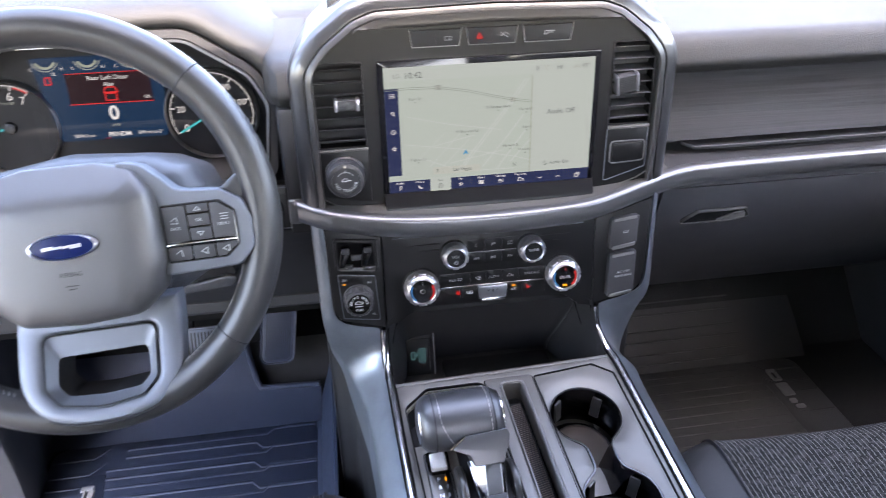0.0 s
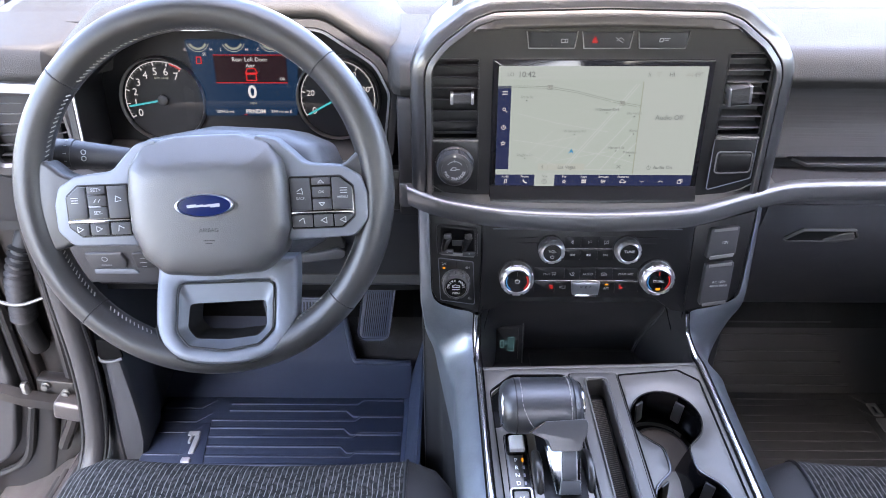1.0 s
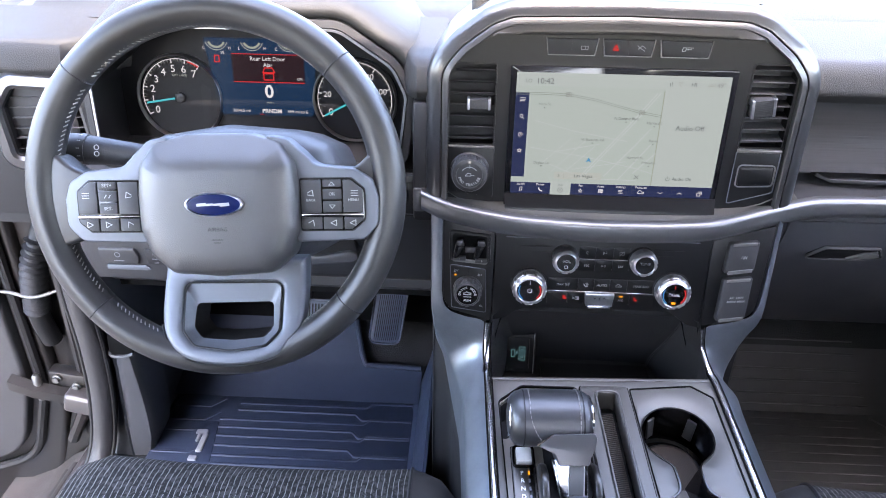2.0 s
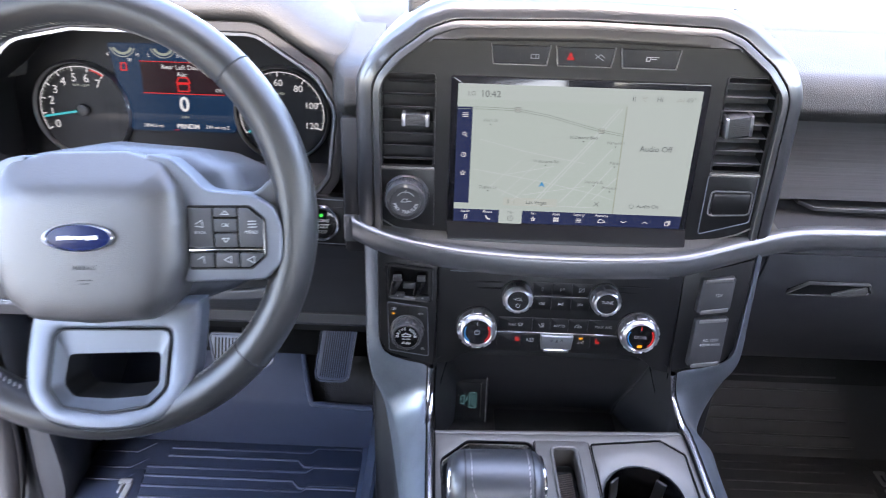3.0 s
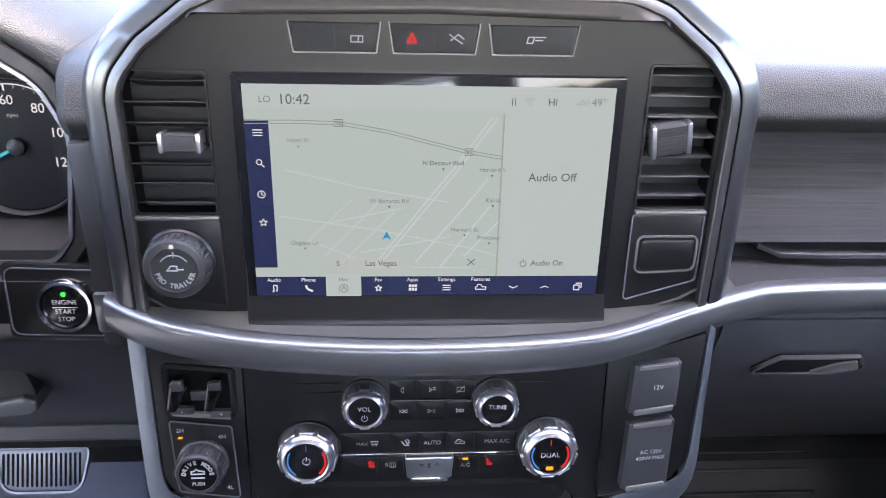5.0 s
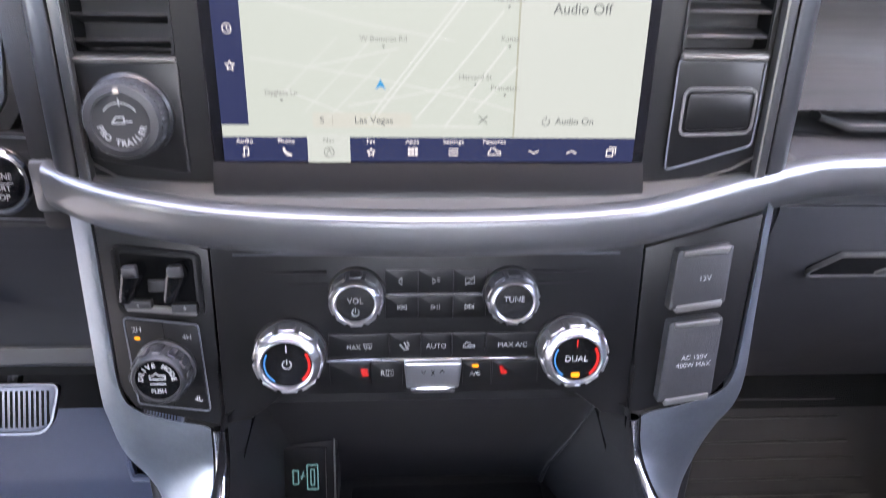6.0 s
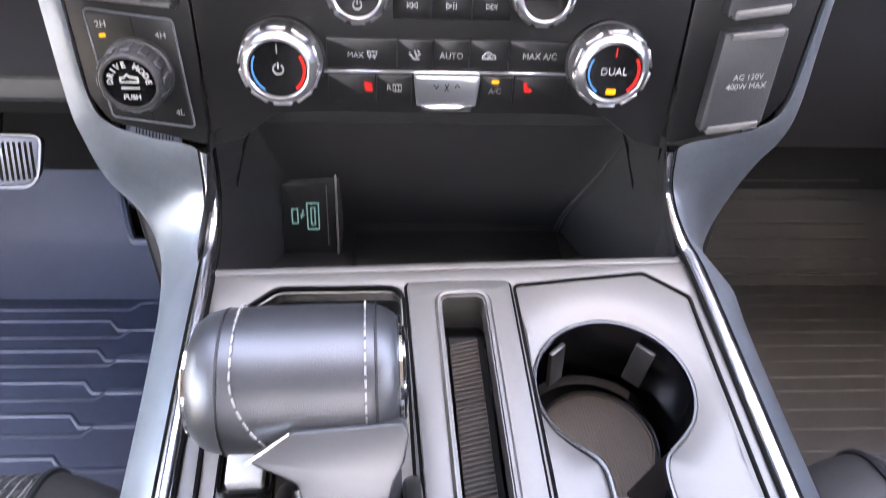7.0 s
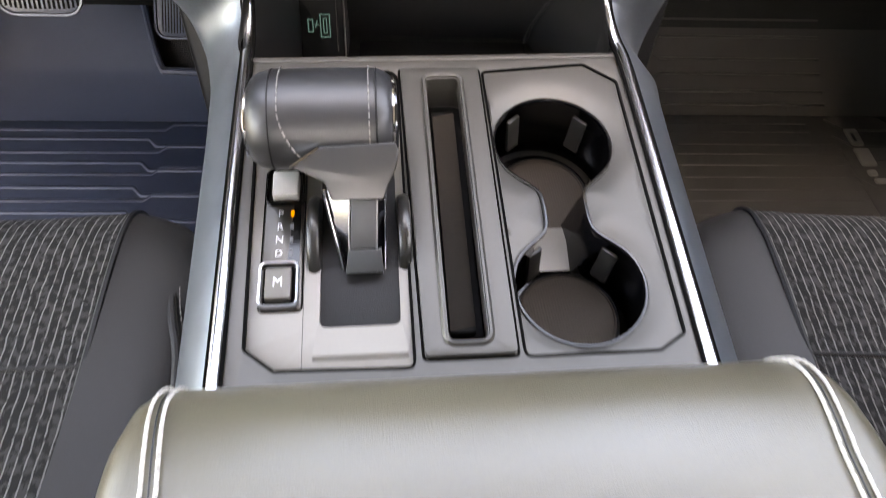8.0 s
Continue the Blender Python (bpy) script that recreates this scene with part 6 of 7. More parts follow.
def rim_run(a0, a1, n, swell=0.0):
    return loft([rim_at(a0 + (a1 - a0) * i / n, RT + swell * math.sin(math.pi * i / n)) for i in range(n + 1)], closed=True)


SEAMS = [46.0, 140.5, 226.0, 321.0]
for a0, a1 in zip(SEAMS, SEAMS[1:] + [SEAMS[0] + 360]):
    part("rim", rim_run(a0 + 0.25, a1 - 0.25, 40, 0.0006), LEATHER, wheel, "grained black leather rim", RIM)
for a in SEAMS:
    part("rim_seam", tube([Vector(p) for p in rim_at(a, RT * 1.003)], 0.0008, 5, True), SOFT_DK, wheel, "dark seam", RIM)
for a0, a1 in ((49, 138), (143, 170), (194, 223), (229, 248), (294, 318), (324, 348)):
    n = int((a1 - a0) / 1.7)
    for i in range(n):
        a, b = a0 + (a1 - a0) * i / n, a0 + (a1 - a0) * i / n + 0.95
        ra, rb = RR - RT * 0.99, RR - RT * 0.93
        part("stitch", tube([(ra * math.cos(radians(a)), ra * math.sin(radians(a)), 0.0035), (rb * math.cos(radians(b)), rb * math.sin(radians(b)), 0.0080)], 0.0008, 4), THREAD, wheel, "", RIM)

# hub and spokes sit a little turned on the column
TURN = Matrix.Translation((0.004, 0, 0)) @ Matrix.Rotation(radians(2.5), 4, "Z")
HUBH = [(0.033, 0.0605), (0.066, 0.0525), (0.0815, 0.030), (0.0845, 0.0), (0.084, -0.037), (0.074, -0.066), (0.052, -0.085)]
HUBO = rounded([(-x, y) for x, y in HUBH[::-1]] + HUBH + [(0.0, -0.0885)], 0.016, 6)


def hub_height(y, z):
    """The cover's face, with its upper part folded back behind a soft crease."""
    fold = 0.0435 - 0.80 * (y - 0.0285)
    h = 0.0035
    return 0.5 * (z + fold - math.sqrt((z - fold) ** 2 + h * h)) if y > 0.0 else z


RINGS = ((1.0, 0.0), (1.0, 0.014), (0.992, 0.022), (0.975, 0.029), (0.95, 0.0345), (0.91, 0.0385), (0.86, 0.041), (0.80, 0.0425), (0.73, 0.0434), (0.66, 0.0438), (0.58, 0.0441), (0.48, 0.0443), (0.34, 0.0444), (0.18, 0.0445), (0.02, 0.0445))
hubp = part("airbag_cover", loft([[(x * k, -0.012 + (y + 0.012) * k, hub_height(-0.012 + (y + 0.012) * k, z) if z > 0.010 else z) for x, y in HUBO] for k, z in RINGS], closed=True), HUB, wheel, "smooth grey vinyl airbag cover", TURN, angle=60)
part("badge_rim", moved(lathe([(1.0, 0.0), (0.99, 0.0035), (0.94, 0.0045), (0.90, 0.0032), (0.9, 0.0)], 40, False), Matrix.Translation((0.0015, -0.0097, 0.0442)) @ Matrix.Diagonal((0.0300, 0.0118, 1, 1))), SATIN_CHROME, hubp, "chrome oval badge rim")
part("badge", moved(lathe([(0.91, 0.0), (0.91, 0.0032), (0.6, 0.0038), (0.02, 0.004)], 40), Matrix.Translation((0.0015, -0.0097, 0.0435)) @ Matrix.Diagonal((0.0300, 0.0118, 1, 1))), BADGE_BLUE, hubp, "blue oval badge")
for a, b, w in ((-0.0165, -0.0085, 0.0030), (-0.0070, -0.0012, 0.0022), (0.0003, 0.0060, 0.0022), (0.0075, 0.0150, 0.0034)):
    part("badge_bar", strokes([[(a + 0.0015, -0.0100), (b + 0.0015, -0.0094)]], w, 0.0472, 0.0477), SATIN_CHROME, hubp, "plain silver bar")
letters("AIRBAG", 0.0058, SOFT_DK, hubp, 0.003, -0.0355, 0.0447)
part("mark", strokes([[(-0.003, -0.046), (0.008, -0.046)], [(-0.001, -0.049), (0.005, -0.049)]], 0.0007, 0.0438, 0.0449), SOFT_DK, hubp)
for s in (-1, 1):
    # silver plate that flows from the shoulder of the hub round the buttons
    podo = rounded([(s * x, y) for x, y in ((0.050, 0.059), (0.072, 0.0545), (0.088, 0.040), (0.100, 0.0275), (0.140, 0.0235), (0.1585, 0.0125), (0.1645, -0.006), (0.1645, -0.034), (0.149, -0.0505), (0.080, -0.0525), (0.060, -0.02))], [0.004, 0.016, 0.02, 0.018, 0.02, 0.012, 0.01, 0.014, 0.014, 0.004, 0.01])
    part("pod", prism(podo, -0.004, 0.0225, 0.0065, 4), SILVER, wheel, "satin silver spoke plate round the buttons", TURN, angle=60)
    root = rounded([(s * x, y) for x, y in ((0.118, 0.014), (0.150, 0.026), (0.172, 0.046), (0.182, 0.0), (0.174, -0.060), (0.152, -0.052), (0.110, -0.042))], [0.01, 0.02, 0.01, 0.02, 0.01, 0.02, 0.01])
    part("spoke_root", prism(root, -0.014, 0.0125, 0.008, 4), LEATHER, wheel, "leather flare where spoke meets rim", RIM @ TURN, angle=60)
    padr = rounded([(s * x, y) for x, y in ((0.0835, 0.0135), (0.137, 0.0135), (0.1505, 0.0025), (0.1505, -0.029), (0.1375, -0.0400), (0.0835, -0.0400))], [0.002, 0.006, 0.006, 0.006, 0.006, 0.002])
    part("field_groove", prism([(x * 1.006, -0.013 + (y + 0.013) * 1.04) for x, y in padr], 0.018, 0.0229), SOFT_DK, wheel, "", TURN)
    pad = part("button_field", prism(padr, 0.018, 0.0240, 0.0012), BLACK, wheel, "", TURN)
    grid = [[(0.1285, -0.0213), (0.1490, -0.0213), (0.1490, 0.0020), (0.1365, 0.0122), (0.1285, 0.0122)], [(0.1075, 0.0048), (0.1270, 0.0048), (0.1270, 0.0125), (0.1075, 0.0125)], [(0.1075, -0.0078), (0.1270, -0.0078), (0.1270, 0.0030), (0.1075, 0.0030)],
            [(0.1075, -0.0213), (0.1270, -0.0213), (0.1270, -0.0096), (0.1075, -0.0096)], [(0.0850, -0.0213), (0.1060, -0.0213), (0.1060, 0.0125), (0.0850, 0.0125)]]
    low = [[(0.1290, -0.0388), (0.1370, -0.0388), (0.1490, -0.0290), (0.1490, -0.0260), (0.1290, -0.0260)], [(0.1075, -0.0388), (0.1275, -0.0388), (0.1275, -0.0260), (0.1075, -0.0260)], [(0.0850, -0.0388), (0.1060, -0.0388), (0.1060, -0.0260), (0.0850, -0.0260)]]
    for outline in grid + low:
        part("button", prism(rounded([(s * x, y) for x, y in outline], 0.0012), 0.0232, 0.0258, 0.0008), SOFT, pad)
    part("divider", block(min(s * 0.0845, s * 0.1495), max(s * 0.0845, s * 0.1495), -0.0250, -0.0224, 0.024, 0.0268, 0.0008), CHROME, pad, "bright divider")
    marks = [[(s * 0.137, 0.001), (s * 0.144, 0.001)], [(s * 0.137, -0.0015), (s * 0.144, -0.0015)], [(s * 0.137, -0.004), (s * 0.144, -0.004)], [(s * 0.092, -0.001), (s * 0.097, 0.002), (s * 0.098, -0.004), (s * 0.092, -0.003)],
             [(s * 0.135, -0.032), (s * 0.141, -0.029), (s * 0.141, -0.035), (s * 0.135, -0.032)], [(s * 0.115, -0.032), (s * 0.121, -0.029), (s * 0.121, -0.035), (s * 0.115, -0.032)], [(s * 0.092, -0.032), (s * 0.097, -0.029), (s * 0.098, -0.035)]]
    for mk_line in marks:
        part("mark", strokes([mk_line], 0.0007, 0.0258, 0.0262), PRINT, pad)
    if s < 0:
        for y, w in ((0.0087, "SET+"), (-0.0152, "SET-")):
            letters(w, 0.0050, PRINT, pad, -0.1172, y, 0.0260)
        part("mark", strokes([[(-0.1205, -0.0040), (-0.1185, -0.001)], [(-0.1160, -0.0040), (-0.1140, -0.001)]], 0.0008, 0.0258, 0.0262), PRINT, pad)
    else:
        letters("MENU", 0.0040, PRINT, pad, 0.1392, -0.0085, 0.0260), letters("BACK", 0.0038, PRINT, pad, 0.0955, -0.0085, 0.0260), letters("OK", 0.0044, PRINT, pad, 0.1172, -0.0024, 0.0260)
        for mk_line in ([(0.1142, 0.0068), (0.1172, 0.0100), (0.1202, 0.0068), (0.1142, 0.0068)], [(0.1142, -0.0135), (0.1172, -0.0170), (0.1202, -0.0135), (0.1142, -0.0135)]):
            part("mark", strokes([mk_line], 0.0006, 0.0258, 0.0262), PRINT, pad)
# lower spoke: a silver loop with an opening
LOW = [tuple(p) for p in smooth_line([(0.0785, -0.075), (0.0785, -0.115), (0.0750, -0.147), (0.0600, -0.1695), (0.034, -0.1815), (0.0, -0.1855), (-0.038, -0.1820), (-0.0625, -0.170), (-0.0760, -0.148), (-0.0785, -0.115), (-0.0770, -0.075)], 6)]
HOLEO = rounded([(-0.053, -0.101), (0.053, -0.101), (0.052, -0.150), (0.037, -0.1645), (0.0, -0.1700), (-0.040, -0.1650), (-0.053, -0.150)], [0.009, 0.009, 0.012, 0.012, 0.05, 0.012, 0.012])
HOLE = rounded([(-0.0425, -0.1235), (0.0425, -0.1220), (0.0435, -0.149), (0.034, -0.1585), (0.0, -0.1615), (-0.034, -0.1595), (-0.0440, -0.149)], [0.006, 0.006, 0.010, 0.010, 0.05, 0.010, 0.010])


def tipped(bm):
    """The lower spoke leans out towards its foot, where it laps over the rim."""
    for v in bm.verts:
        v.co.z += max(0.0, -0.088 - v.co.y) * 0.38
    return bm


part("lower_spoke", tipped(prism(LOW, -0.034, -0.008, 0.007, 3, (HOLEO,))), SILVER, wheel, "satin silver lower spoke", TURN)
part("spoke_window", tipped(loft([[(x, y, -0.0085) for x, y in HOLEO], [(x * 0.985, -0.1355 + (y + 0.1355) * 0.975, -0.0105) for x, y in HOLEO], [(x, y, -0.017) for x, y in HOLE]], closed=True, caps=False)), SILVER, wheel, "", TURN)
part("spoke_well", tipped(loft([[(x, y, -0.0168) for x, y in HOLE], [(x * 0.985, y, -0.036) for x, y in HOLE], [(x * 0.96, y, -0.058) for x, y in HOLE]], closed=True, caps=False)), SOFT_DK, wheel, "dark inner wall of the opening", TURN)
part("spoke_line", tipped(tube([(x, y, -0.0082) for x, y in HOLEO], 0.0008, 5, True)), SOFT_DK, wheel, "", TURN)
part("foot_seam", tipped(tube([(x * 1.012, y - 0.0012, -0.0135) for x, y in LOW if y < -0.14], 0.0012, 5)), SOFT_DK, wheel, "", TURN)
part("spoke_back", loft([[(-0.066, -0.05, -0.006), (0.066, -0.05, -0.006)], [(-0.070, -0.09, -0.016), (0.070, -0.09, -0.016)]]), SOFT_DK, wheel)

# steering column behind the wheel
col = thing("steering_column", WH, "dark plastic steering column shroud", "steering column")
CS = rounded([(-0.075, -0.070), (0.075, -0.070), (0.085, 0.0), (0.070, 0.050), (0.03, 0.066), (-0.03, 0.066), (-0.070, 0.050), (-0.085, 0.0)], 0.025)
part("shroud", loft([[(x * k, y * k + dy, z) for x, y in CS] for k, dy, z in ((0.80, -0.014, -0.022), (0.98, -0.014, -0.034), (1.06, -0.012, -0.06), (1.10, -0.014, -0.13), (1.1, -0.022, -0.26))], closed=True), SOFT, col, "grained shroud")
COWL = rounded([(0.111, -0.03), (0.114, 0.028), (0.104, 0.050), (0.067, 0.065), (-0.018, 0.0690), (-0.095, 0.0545), (-0.130, 0.024), (-0.130, -0.03)], [0.01, 0.012, 0.02, 0.03, 0.06, 0.03, 0.012, 0.01])
part("upper_cowl", loft([[(x * k, y * k + dy, z) for x, y in COWL] for k, dy, z in ((0.50, 0.004, -0.030), (0.72, 0.004, -0.035), (0.86, 0.003, -0.043), (0.95, 0.001, -0.054), (0.99, 0.0, -0.066), (1.0, 0.0, -0.082), (0.98, -0.004, -0.19))], closed=True), LOWER, col, "smooth grey cowl over the column")
part("hub_neck", lathe([(0.05, -0.03), (0.06, 0.0), (0.05, 0.005)], 32), SOFT_DK, col)

# stalk
stalk = thing("indicator_stalk", WH, "black indicator stalk with a ribbed twist end", "indicator stalk")
sp = smooth_line([(-0.06, 0.020, -0.045), (-0.10, 0.030, -0.045), (-0.140, 0.035, -0.040), (-0.166, 0.037, -0.0378)], 5)
part("arm", tube(sp, [0.011 + 0.0055 * i / (len(sp) - 1) for i in range(len(sp))], 16), SOFT, stalk)
ep = [(-0.164, 0.037, -0.0380), (-0.171, 0.0375, -0.0375), (-0.1715, 0.0375, -0.0375), (-0.182, 0.038, -0.0365), (-0.193, 0.038, -0.0355), (-0.196, 0.038, -0.0355)]
part("twist_end", tube(ep, [0.0172, 0.0178, 0.0170, 0.0170, 0.0165, 0.010], 20), KNOB, stalk, "ribbed grey twist end")
for i in range(5):
    a = radians(30 + i * 28)
    part("mark", tube([(-0.169, 0.038 + 0.0180 * math.cos(a), -0.0378 + 0.0180 * math.sin(a)), (-0.166, 0.038 + 0.0180 * math.cos(a), -0.0378 + 0.0180 * math.sin(a))], 0.0006, 4), PRINT, stalk)
part("lamp_mark", moved(strokes([arc(-0.0035, 0, 0.0026, 0, 360, 10), arc(0.0035, 0, 0.0026, 0, 360, 10)], 0.0008, 0, 0.0006), Matrix.Translation((-0.148, 0.037, -0.0235)) @ Matrix.Rotation(radians(90), 4, "Z")), PRINT, stalk)

# ---- instruments ----
CLU = face_pose(0, 0.725, 0.75, 5.7)
clu = thing("instrument_cluster", CLU, "instrument cluster with two round dials and a lit blue display", "instrument cluster")
part("backing", prism(rounded([(-0.76, -0.10), (-0.25, -0.10), (-0.25, 0.09), (-0.76, 0.09)], 0.02), -0.018, -0.004), DIAL, clu)
disp = part("display", prism(rounded([(-0.552, -0.043), (-0.418, -0.043), (-0.408, 0.066), (-0.570, 0.066)], 0.003), -0.004, 0.0), L_CLUSTER, clu, "lit blue display")
part("warning_panel", prism(rect(-0.531, -0.427, 0.0055, 0.0455), 0.0, 0.0006), L_CLUSTER_DK, disp)
part("warning_edge", joined(block(-0.531, -0.427, 0.0445, 0.0455, 0.0004, 0.001), block(-0.531, -0.427, 0.0050, 0.0062, 0.0004, 0.001)), L_RED, disp)
letters("Rear Left Door", 0.0082, L_WHITE, disp, -0.479, 0.0385, 0.0010), letters("Ajar", 0.0078, L_WHITE, disp, -0.479, 0.0300, 0.0010)
part("door_icon", strokes([[(-0.486, 0.009), (-0.472, 0.009), (-0.472, 0.018), (-0.486, 0.018), (-0.486, 0.009)], [(-0.487, 0.0195), (-0.484, 0.026), (-0.473, 0.026), (-0.470, 0.0195), (-0.487, 0.0195)]], 0.0016, 0.0006, 0.0012), L_RED, disp)
letters("OK", 0.0058, L_WHITE, disp, -0.434, 0.011, 0.0010)
letters("0", 0.026, L_WHITE, disp, -0.480, -0.0085, 0.0010, bold=0.0006), letters("MPH", 0.0050, L_FAINT, disp, -0.480, -0.0245, 0.0010)
letters("PRNDM", 0.0085, L_WHITE, disp, -0.478, -0.0365, 0.0010, bold=0.0002), letters("3094.5 mi", 0.0065, L_WHITE, disp, -0.523, -0.0365, 0.0010), letters("399 mi to E", 0.0065, L_WHITE, disp, -0.440, -0.0365, 0.0010)
part("gear_underline", block(-0.4965, -0.4905, -0.0418, -0.0410, 0.0004, 0.001), L_RED, disp)
for x, a, b in ((-0.551, "C", "H"), (-0.500, "L", "H"), (-0.447, "C", "H")):
    part("gauge_arc", strokes([arc(x, 0.066, 0.0165, 200, 340, 12)], 0.0010, 0.0, 0.0010), L_FAINT, disp)
    part("gauge_fill", strokes([arc(x, 0.066, 0.0125, 210, 330, 10)], 0.0030, 0.0, 0.0008), L_SHADE, disp)
    letters(a, 0.006, L_WHITE, disp, x - 0.0185, 0.0525, 0.0010), letters(b, 0.006, L_WHITE, disp, x + 0.0185, 0.0525, 0.0010)
part("belt_icon", strokes([[(-0.556, 0.033), (-0.549, 0.033), (-0.549, 0.042), (-0.555, 0.042), (-0.556, 0.033)]], 0.0014, 0.0, 0.001), L_RED, disp)
letters("SE", 0.0056, L_WHITE, disp, -0.543, 0.046, 0.0010)


def dial(x, y, r, numbers, a0, a1, needle, label, red=None):
    d = part("dial", lathe([(r * 0.93, 0.0), (r * 0.93, 0.001), (0.0005, 0.001)], 48), DIAL, clu, label, Matrix.Translation((x, y, -0.003)))
    part("ring", lathe([(r * 0.955, 0.0), (r * 0.965, 0.006), (r * 0.98, 0.0085), (r * 1.0, 0.007), (r * 1.012, 0.0), (r * 1.02, -0.002)], 56, False), SATIN_CHROME, d, "chrome ring")
    n = len(numbers)
    ticks, small = [], []
    for i in range((n - 1) * 4 + 1):
        a = radians(a0 + (a1 - a0) * i / ((n - 1) * 4))
        k = 0.80 if i % 4 == 0 else 0.83
        (ticks if i % 4 == 0 else small).append([(r * k * math.cos(a), r * k * math.sin(a)), (r * 0.885 * math.cos(a), r * 0.885 * math.sin(a))])
    for one in ticks:
        part("tick", strokes([one], 0.0014, 0.001, 0.0016), L_WHITE, d)
    for one in small:
        part("tick", strokes([one], 0.0007, 0.001, 0.0016), L_FAINT, d)
    part("scale_arc", strokes([arc(0, 0, r * 0.885, a0, a1, 40)], 0.0009, 0.001, 0.0016), L_WHITE, d)
    if red:
        part("red_zone", strokes([arc(0, 0, r * 0.86, red, a1, 8)], 0.0018, 0.0012, 0.0020), L_RED, d)
    for i, w in enumerate(numbers):
        a = radians(a0 + (a1 - a0) * i / (n - 1))
        letters(w, 0.0150 if len(w) < 2 else 0.0118, L_WHITE, d, r * 0.66 * math.cos(a), r * 0.66 * math.sin(a), 0.0016)
    part("fuel_window", prism(rounded([(r * 0.50, -r * 0.62), (r * 0.66, -r * 0.58), (r * 0.74, r * 0.20), (r * 0.56, r * 0.34), (r * 0.50, r * 0.26)], 0.002), 0.0008, 0.0012), CAVITY, d, "narrow dark window")
    nd = radians(needle)
    part("needle", strokes([[(0.008 * math.cos(nd), 0.008 * math.sin(nd)), (r * 0.80 * math.cos(nd), r * 0.80 * math.sin(nd))]], 0.0026, 0.004, 0.0052), L_CYAN, d)
    part("needle_hub", lathe([(0.0080, 0.001), (0.0076, 0.005), (0.006, 0.0062), (0.0005, 0.0062)], 24), SOFT_DK, d)
    return d


dial(-0.613, -0.020, 0.0625, list("01234567"), 208, 55, 190, "black rev counter with white figures", 72)
dial(-0.3560, -0.0170, 0.0610, ["0", "20", "40", "60", "80", "100", "120"], 208, -20, 208, "black speedometer with white figures")
letters("RPM x1000", 0.0048, L_FAINT, clu, -0.610, 0.012, 0.0)
letters("MPH", 0.0048, L_FAINT, clu, -0.355, 0.010, 0.0)

# ---- driver side vent and switches ----
dv = thing("side_vent", face_pose(-0.775, 0.650, 0.715, 6, 6), "black louvred side vent in a graphite frame", "air vent")
DVO = rounded([(-0.05, -0.048), (0.052, -0.048), (0.044, 0.040), (-0.038, 0.046), (-0.056, 0.02)], 0.008)
part("frame", sweep2(DVO, [(0.0, -0.004), (-0.001, 0.006), (-0.006, 0.009), (-0.018, 0.007), (-0.026, -0.004), (-0.028, -0.04)], True), GREY_GLOSS, dv)
part("duct", joined(sweep2(DVO, [(0.0, 0.0), (0.0, -0.045)], True), prism(DVO, -0.050, -0.045)), CAVITY, dv)
for i in range(6):
    part("slat", block(-0.05, 0.048, -0.040 + 0.0145 * i, -0.0385 + 0.0145 * i, -0.020, -0.002, 0.0005, 1), SOFT, dv)
lsw = thing("parking_brake_switch", face_pose(-0.690, 0.628, 0.517, -6), "black panel with parking brake and dimmer switches", "switch panel")
part("plate", prism(rounded([(-0.075, -0.045), (0.095, -0.045), (0.095, 0.035), (-0.070, 0.035)], 0.01), -0.09, 0.004, 0.003), KNEE_DK, lsw)
part("brake_switch", prism(rounded([(-0.042, -0.014), (0.012, -0.014), (0.016, 0.0), (0.010, 0.014), (-0.045, 0.014)], 0.004), 0.003, 0.009, 0.002), SOFT, lsw)
part("pull_edge", prism(rounded([(-0.040, -0.026), (0.030, -0.026), (0.022, -0.017), (-0.038, -0.017)], 0.003), 0.003, 0.007, 0.002), SILVER, lsw)
part("brake_mark", strokes([arc(-0.016, 0.004, 0.004, 0, 360, 12), [(-0.023, -0.007), (-0.008, -0.007)]], 0.0012, 0.009, 0.0094), PRINT_DIM, lsw)
part("dimmer", prism(rounded([(0.028, -0.013), (0.056, -0.013), (0.062, 0.0), (0.052, 0.016), (0.026, 0.014)], 0.003), 0.003, 0.009, 0.002), SOFT_DK, lsw)
part("dimmer_mark", strokes([[(0.038, 0.006), (0.044, 0.006)], [(0.036, -0.002), (0.046, -0.002)], [(0.038, -0.009), (0.044, -0.009)]], 0.0010, 0.009, 0.0094), PRINT_DIM, lsw)

